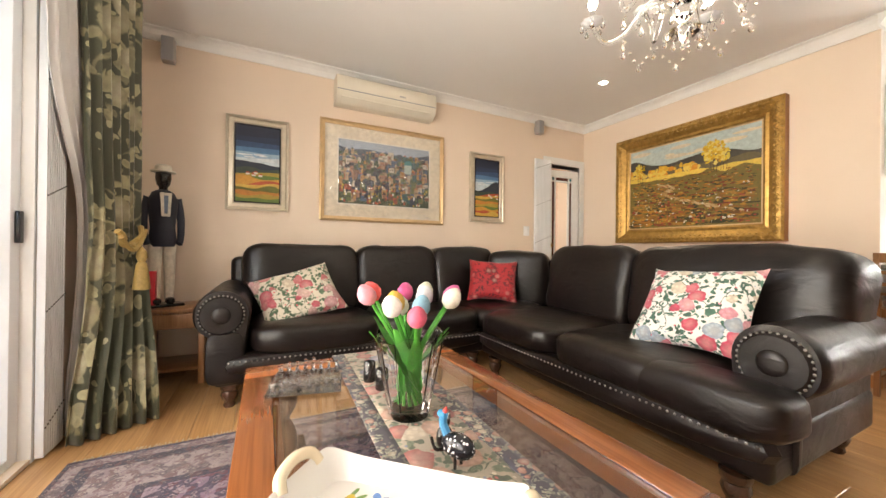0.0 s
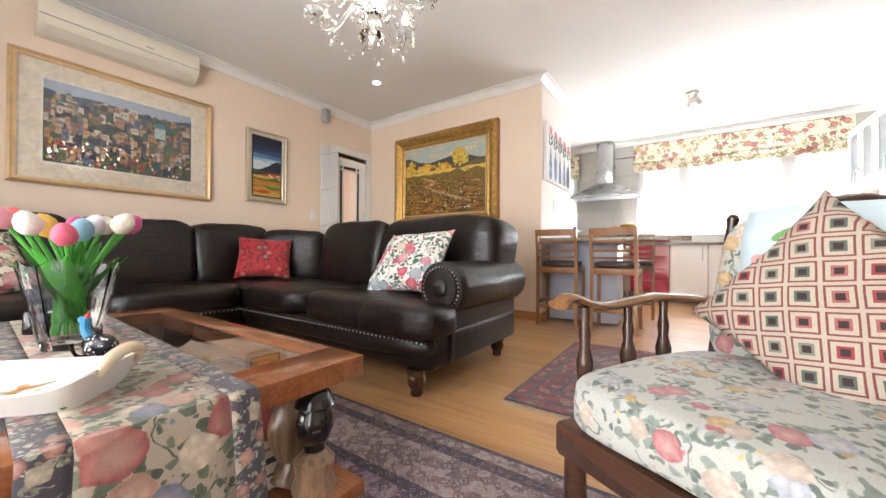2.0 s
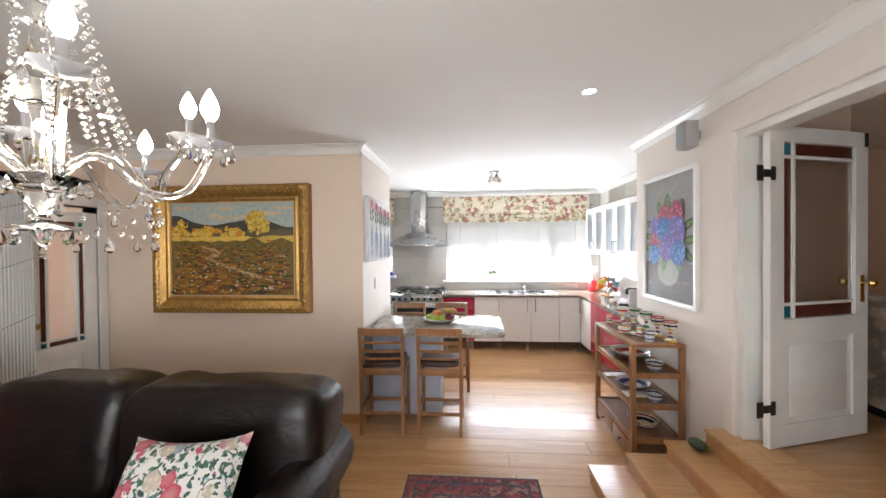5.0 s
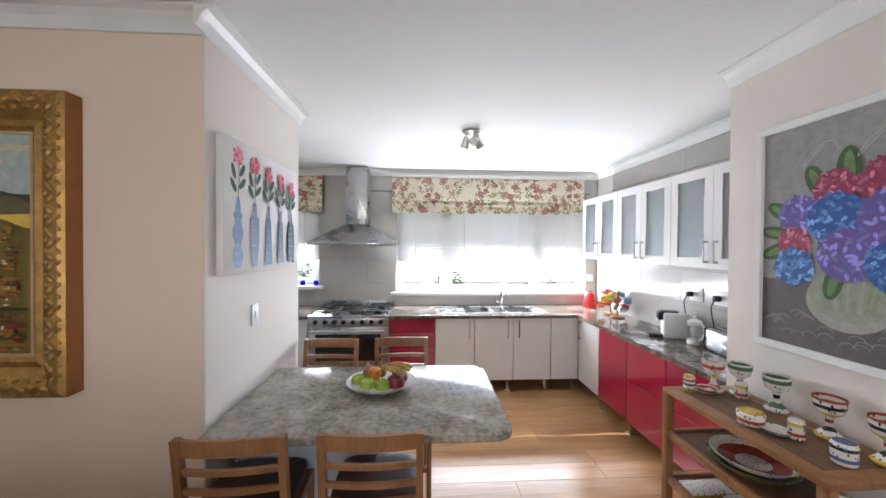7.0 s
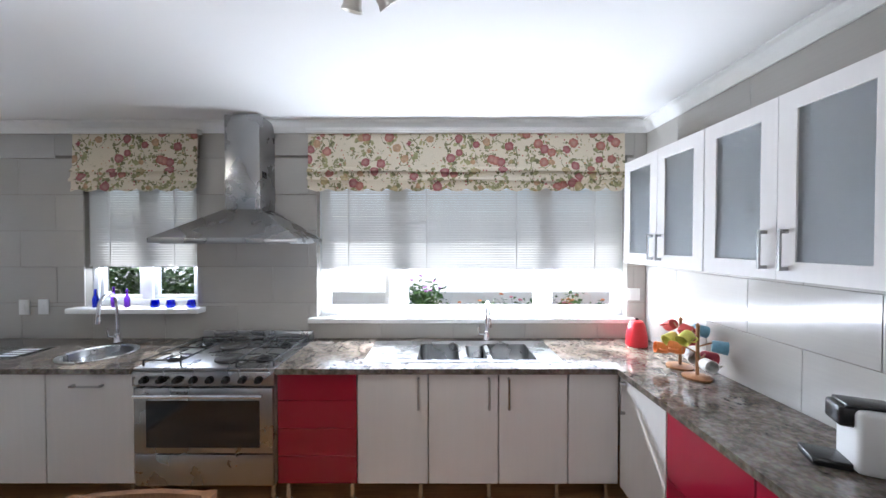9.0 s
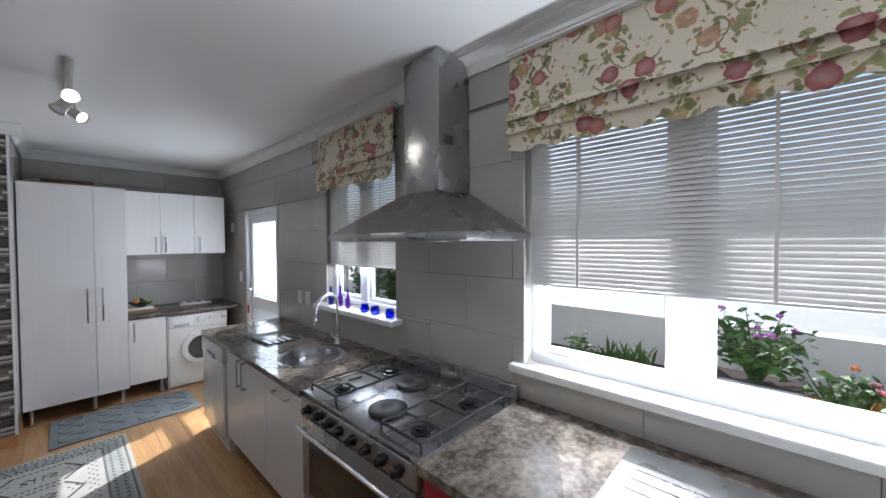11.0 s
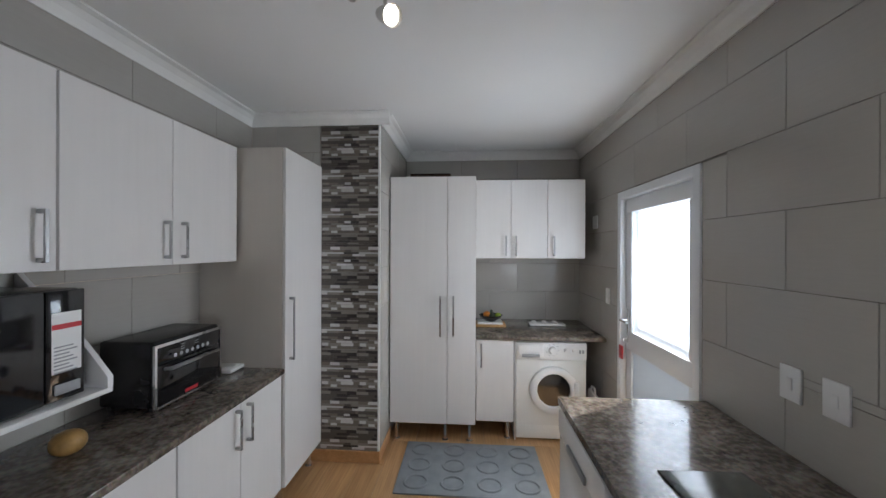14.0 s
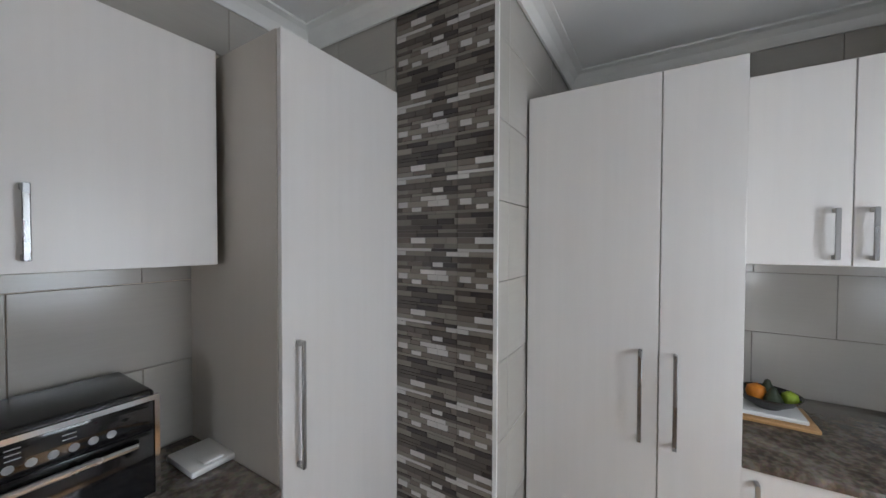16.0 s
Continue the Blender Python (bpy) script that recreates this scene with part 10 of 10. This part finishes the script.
jp = tagged(part("jar", lathe(B(), [(0.04, 0), (0.05, 0.02), (0.045, 0.05), (0.02, 0.06), (0.001, 0.06)], 16), M["mahogany"]), "small dark jar on top of the tall cupboard", "jar")
jp.location = (4.36, 4.42, 2.284)

# ---------- kitchen mats ----------
M["mat_grey"] = plain("grey tufted cotton", (0.27, 0.29, 0.31), 0.95, var=0.2, scale=10, fine=220, relief=0.9)
km = thing("bath_mat", (5.67, 4.53, 0), "grey tufted cotton mat with raised rings", "mat", rz=0)
part("mat_base", box(B(), -0.53, -0.32, 0.001, 0.53, 0.32, 0.014, 0.006), M["mat_grey"], km)
for i in range(4):
    for j in range(3):
        pts = [(-0.39 + i * 0.26 + 0.08 * math.cos(a), -0.2 + j * 0.2 + 0.07 * math.sin(a), 0.014) for a in [k * math.pi / 9 for k in range(19)]]
        part("raised_ring", tube(B(), pts, 0.010, 6, cap=False), M["mat_grey"], km)
M["mat_pale"] = plain("pale grey woven rug", (0.50, 0.49, 0.45), 0.95, var=0.12, scale=6, fine=260, relief=0.7)
M["mat_edge"] = plain("mid grey woven border", (0.36, 0.37, 0.36), 0.95, var=0.12, scale=6, fine=260, relief=0.7)
pr = rug("pale grey patterned kitchen rug with dark dotted border", 4.61, 2.45, 5.605, 4.09, [(0.05, M["mat_pale"]), (0.10, M["mat_edge"]), (0.02, M["mat_pale"])], M["mat_pale"], "y", 0.009)
hx, hy = 0.4975, 0.82
bm = B()
for o, n1, n2 in ((0.03, 30, 52), (0.075, 16, 28), (0.125, 16, 28), (0.16, 26, 46)):
    for i in range(n1):
        x = -hx + o + (i + 0.5) * (2 * hx - 2 * o) / n1
        for s in (-1, 1):
            y = s * (hy - o)
            box(bm, x - 0.008, y - 0.009, 0.0091, x + 0.008, y + 0.009, 0.0098)
    for i in range(n2):
        y = -hy + o + (i + 0.5) * (2 * hy - 2 * o) / n2
        for s in (-1, 1):
            x = s * (hx - o)
            box(bm, x - 0.008, y - 0.009, 0.0091, x + 0.008, y + 0.009, 0.0098)
for k in range(4):
    cy = -0.47 + k * 0.31
    out = [(-0.22, 0.0), (-0.13, 0.13), (0.13, 0.13), (0.22, 0.0), (0.13, -0.13), (-0.13, -0.13)]
    for (x0, y0), (x1, y1) in zip(out, out[1:] + out[:1]):
        for t in range(9):
            x, y = x0 + (x1 - x0) * t / 9, y0 + (y1 - y0) * t / 9 + cy
            box(bm, x - 0.009, y - 0.007, 0.0091, x + 0.009, y + 0.007, 0.0098)
    for sx in (-1, 1):
        tube(bm, [(sx * 0.02, cy, 0.0098), (sx * 0.05, cy + 0.03, 0.0098), (sx * 0.09, cy + 0.01, 0.0098), (sx * 0.05, cy - 0.02, 0.0098), (sx * 0.09, cy - 0.035, 0.0098)], 0.003, 4)
        box(bm, sx * 0.02 - 0.003, cy - 0.045, 0.0091, sx * 0.02 + 0.003, cy + 0.045, 0.0098)
for i in range(14):
    for j in range(32):
        x, y = -0.27 + i * 0.0415 + (j % 2) * 0.02, -0.6 + j * 0.0387
        if abs(x) > 0.235 or (j % 8 in (3, 4) and abs(x) > 0.14):
            box(bm, x - 0.007, y - 0.006, 0.0091, x + 0.007, y + 0.006, 0.0098)
M["mat_dark"] = plain("charcoal yarn", (0.07, 0.075, 0.08), 0.95)
tagged(part("woven_pattern", bm, M["mat_dark"], pr), "dark grey woven dots and motifs", "", "", "stuff")

# ---------- garden outside the kitchen ----------
bed = tagged(part("planter_wall", box(box(B(), 7.85, -6, -0.14, 7.97, 8, 0.62, 0.01), 7.97, -6, -0.14, 8.9, 8, 0.55), [M["outer"]]), "low white rendered planter wall with soil", "planter", "", "structure")
part("soil", box(B(), 7.97, -5.9, 0.551, 8.89, 7.9, 0.575), M["soil"], bed)
post = tagged(part("garden_post", box(B(), 8.18, 0.22, 0.576, 8.34, 0.46, 2.2, 0.006), M["outer"]), "white square garden post outside the window", "post")
pot = thing("planter_box", (8.12, -0.03, 0.576), "weathered grey wooden planter box", "planter")
for i in range(3):
    part("slat", box(B(), -0.14, -0.22, 0.02 + i * 0.085, -0.12, 0.22, 0.10 + i * 0.085, 0.004), M["grey"], pot)
part("liner", box(B(), -0.12, -0.21, 0.0, 0.14, 0.21, 0.26), M["soil"], pot)
LEAF = [plain("leaf green", c, 0.5, var=0.3, scale=20, relief=0.1) for c in ((0.07, 0.16, 0.02), (0.10, 0.20, 0.035), (0.05, 0.11, 0.02))]


def plant(name, label, x, y, z, r, h, n, leaf=0.03, bloom=None, blooms=0, seed=0, upright=False):
    """A leafy plant: stems, many small bent leaves, some flowers."""
    th = thing(name, (x, y, z), label, "plant", "garden plants")
    rnd = random.Random(seed)
    bm, lf = B(), B()
    tips = []
    for i in range(max(4, n // 14)):
        a, q = rnd.uniform(0, 6.28), rnd.random() ** 0.5
        tip = Vector((r * q * math.cos(a), r * q * math.sin(a) * 1.2, h * rnd.uniform(0.55, 1.0)))
        tube(bm, [(0.1 * tip.x, 0.1 * tip.y, 0), tuple(tip * 0.55 + Vector((0, 0, 0.03))), tuple(tip)], [0.006, 0.004, 0.002], 5)
        tips.append(tip)
    part("stems", bm, LEAF[2], th)
    for i in range(n):
        tip = rnd.choice(tips)
        p = tip * rnd.uniform(0.35, 1.0) + Vector((rnd.gauss(0, 0.25 * r), rnd.gauss(0, 0.25 * r), rnd.gauss(0, 0.06 * h)))
        p.z = max(0.02, p.z)
        s = leaf * rnd.uniform(0.6, 1.3)
        m = Matrix.Translation(p) @ Euler((rnd.uniform(-0.9, 0.9) if not upright else rnd.uniform(1.0, 1.5), rnd.uniform(-0.9, 0.9) if not upright else 0, rnd.uniform(0, 6.28))).to_matrix().to_4x4()
        w = s * (0.45 if not upright else 0.12)
        pts = [(0, -s, 0), (w, -s * 0.3, 0.1 * s), (w * 0.8, s * 0.4, 0.05 * s), (0, s, -0.15 * s), (-w * 0.8, s * 0.4, 0.05 * s), (-w, -s * 0.3, 0.1 * s)]
        f = lf.faces.new([lf.verts.new(m @ Vector(q)) for q in pts])
        f.material_index = rnd.randrange(3)
    tagged(part("foliage", lf, LEAF, th, "green leaves", False), kind="stuff")
    for i in range(blooms):
        tip = rnd.choice(tips) * rnd.uniform(0.9, 1.08)
        fb = B()
        for k in range(9):
            a = rnd.uniform(0, 6.28)
            puff(fb, -0.011, -0.011, -0.006, 0.011, 0.011, 0.008, 1.0, 6, 4, Matrix.Translation(tip + Vector((0.016 * math.cos(a), 0.016 * math.sin(a), rnd.uniform(0, 0.016)))))
        part("flower", fb, paint(rnd.choice(bloom)), th, "flower head")


PK, OR, PU = (0.65, 0.16, 0.22), (0.68, 0.20, 0.03), (0.50, 0.12, 0.50)
plant("geranium", "geranium with purple flowers in a wooden planter", 8.12, -0.03, 0.83, 0.20, 0.42, 420, 0.035, [PU], 9, 1)
for i, (y, r, h) in enumerate(((-0.42, 0.22, 0.42), (-0.78, 0.24, 0.40), (-1.15, 0.25, 0.46), (-1.55, 0.25, 0.5), (-1.95, 0.25, 0.5))):
    plant("geranium", "bushy geranium with pink and orange flowers", 8.1, y, 0.57, r, h, 420, 0.035, [PK, OR], 9, 10 + i)
plant("grass_tuft", "tuft of strappy green leaves against the garden wall", 8.2, 0.75, 0.57, 0.2, 0.26, 160, 0.10, None, 0, 20, True)
plant("herb", "young leafy plant against the garden wall", 8.3, 1.12, 0.57, 0.1, 0.32, 110, 0.03, None, 0, 21)
plant("herb", "young leafy plant against the garden wall", 8.3, 1.62, 0.57, 0.09, 0.28, 90, 0.03, None, 0, 22)
for i, (y, h) in enumerate(((2.7, 0.8), (3.2, 1.1), (3.7, 1.2), (4.3, 1.3))):
    plant("shrub", "leafy green shrub against the garden wall", 8.35, y, 0.57, 0.32, h, 700, 0.05, [PK], 0, 30 + i)

# ---------- mosaic strip on the pillar ----------
MOS = [tile_mat("mosaic glass", c, 0.18, 0.15) for c in ((0.17, 0.145, 0.12), (0.10, 0.085, 0.075), (0.25, 0.225, 0.195), (0.055, 0.048, 0.045), (0.62, 0.60, 0.58))]
pil = D["wall_pillar"]
rnd = random.Random(2)
module = []
z = 0.0
for k in range(16):
    hgt = (0.018, 0.012, 0.018, 0.024)[k % 4] + 0.0007
    row, x = [], -0.02 * (k % 3)
    while x < 0.30:
        ln = rnd.choice([0.05, 0.075, 0.10, 0.10, 0.13]) if hgt > 0.015 else rnd.choice([0.10, 0.15, 0.20])
        row.append((x, min(x + ln, 0.32), rnd.choice([0, 0, 1, 1, 2, 2, 3]) if rnd.random() > 0.17 else 4))
        x += ln
    module.append((z, z + hgt, row))
    z += hgt
PER = z
cache = {}
rest = [B() for _ in MOS]
zb = 0.095
count = 0
while zb < 2.60:
    for z0, z1, row in module:
        for off in (0.0, 0.30):
            for x0, x1, c in row:
                a, b = max(4.50 + max(x0, 0) + off, 4.50), min(4.50 + min(x1, 0.30) + off, 4.953)
                if b - a < 0.006 or zb + z1 > 2.60:
                    continue
                w, h = round(b - a - 0.0016, 4), round(z1 - z0 - 0.0016, 4)
                if 1.45 < zb + z0 < 2.15 and count < 300:
                    count += 1
                    key = (w, h, c)
                    if key not in cache:
                        cache[key] = mesh_of("mosaic_tile", box(B(), 0, 4.549 - 0.002 * (c % 2), 0, w, 4.5645, h), MOS[c])
                    ob = new("mosaic_tile", cache[key])
                    ob.location, ob.parent = (a, 0, zb + z0), pil
                else:
                    box(rest[c], a, 4.549 - 0.002 * (c % 2), zb + z0, a + w, 4.5645, zb + z0 + h)
    zb += PER
for c, bm in enumerate(rest):
    tagged(part("mosaic_field", bm, MOS[c], pil, "", False), kind="stuff")
structure("trim", box(B(), 4.952, 4.545, 0.09, 4.968, 4.556, 2.61, 0.001), M["trim"], "thin white corner trim beside the mosaic", "trim")
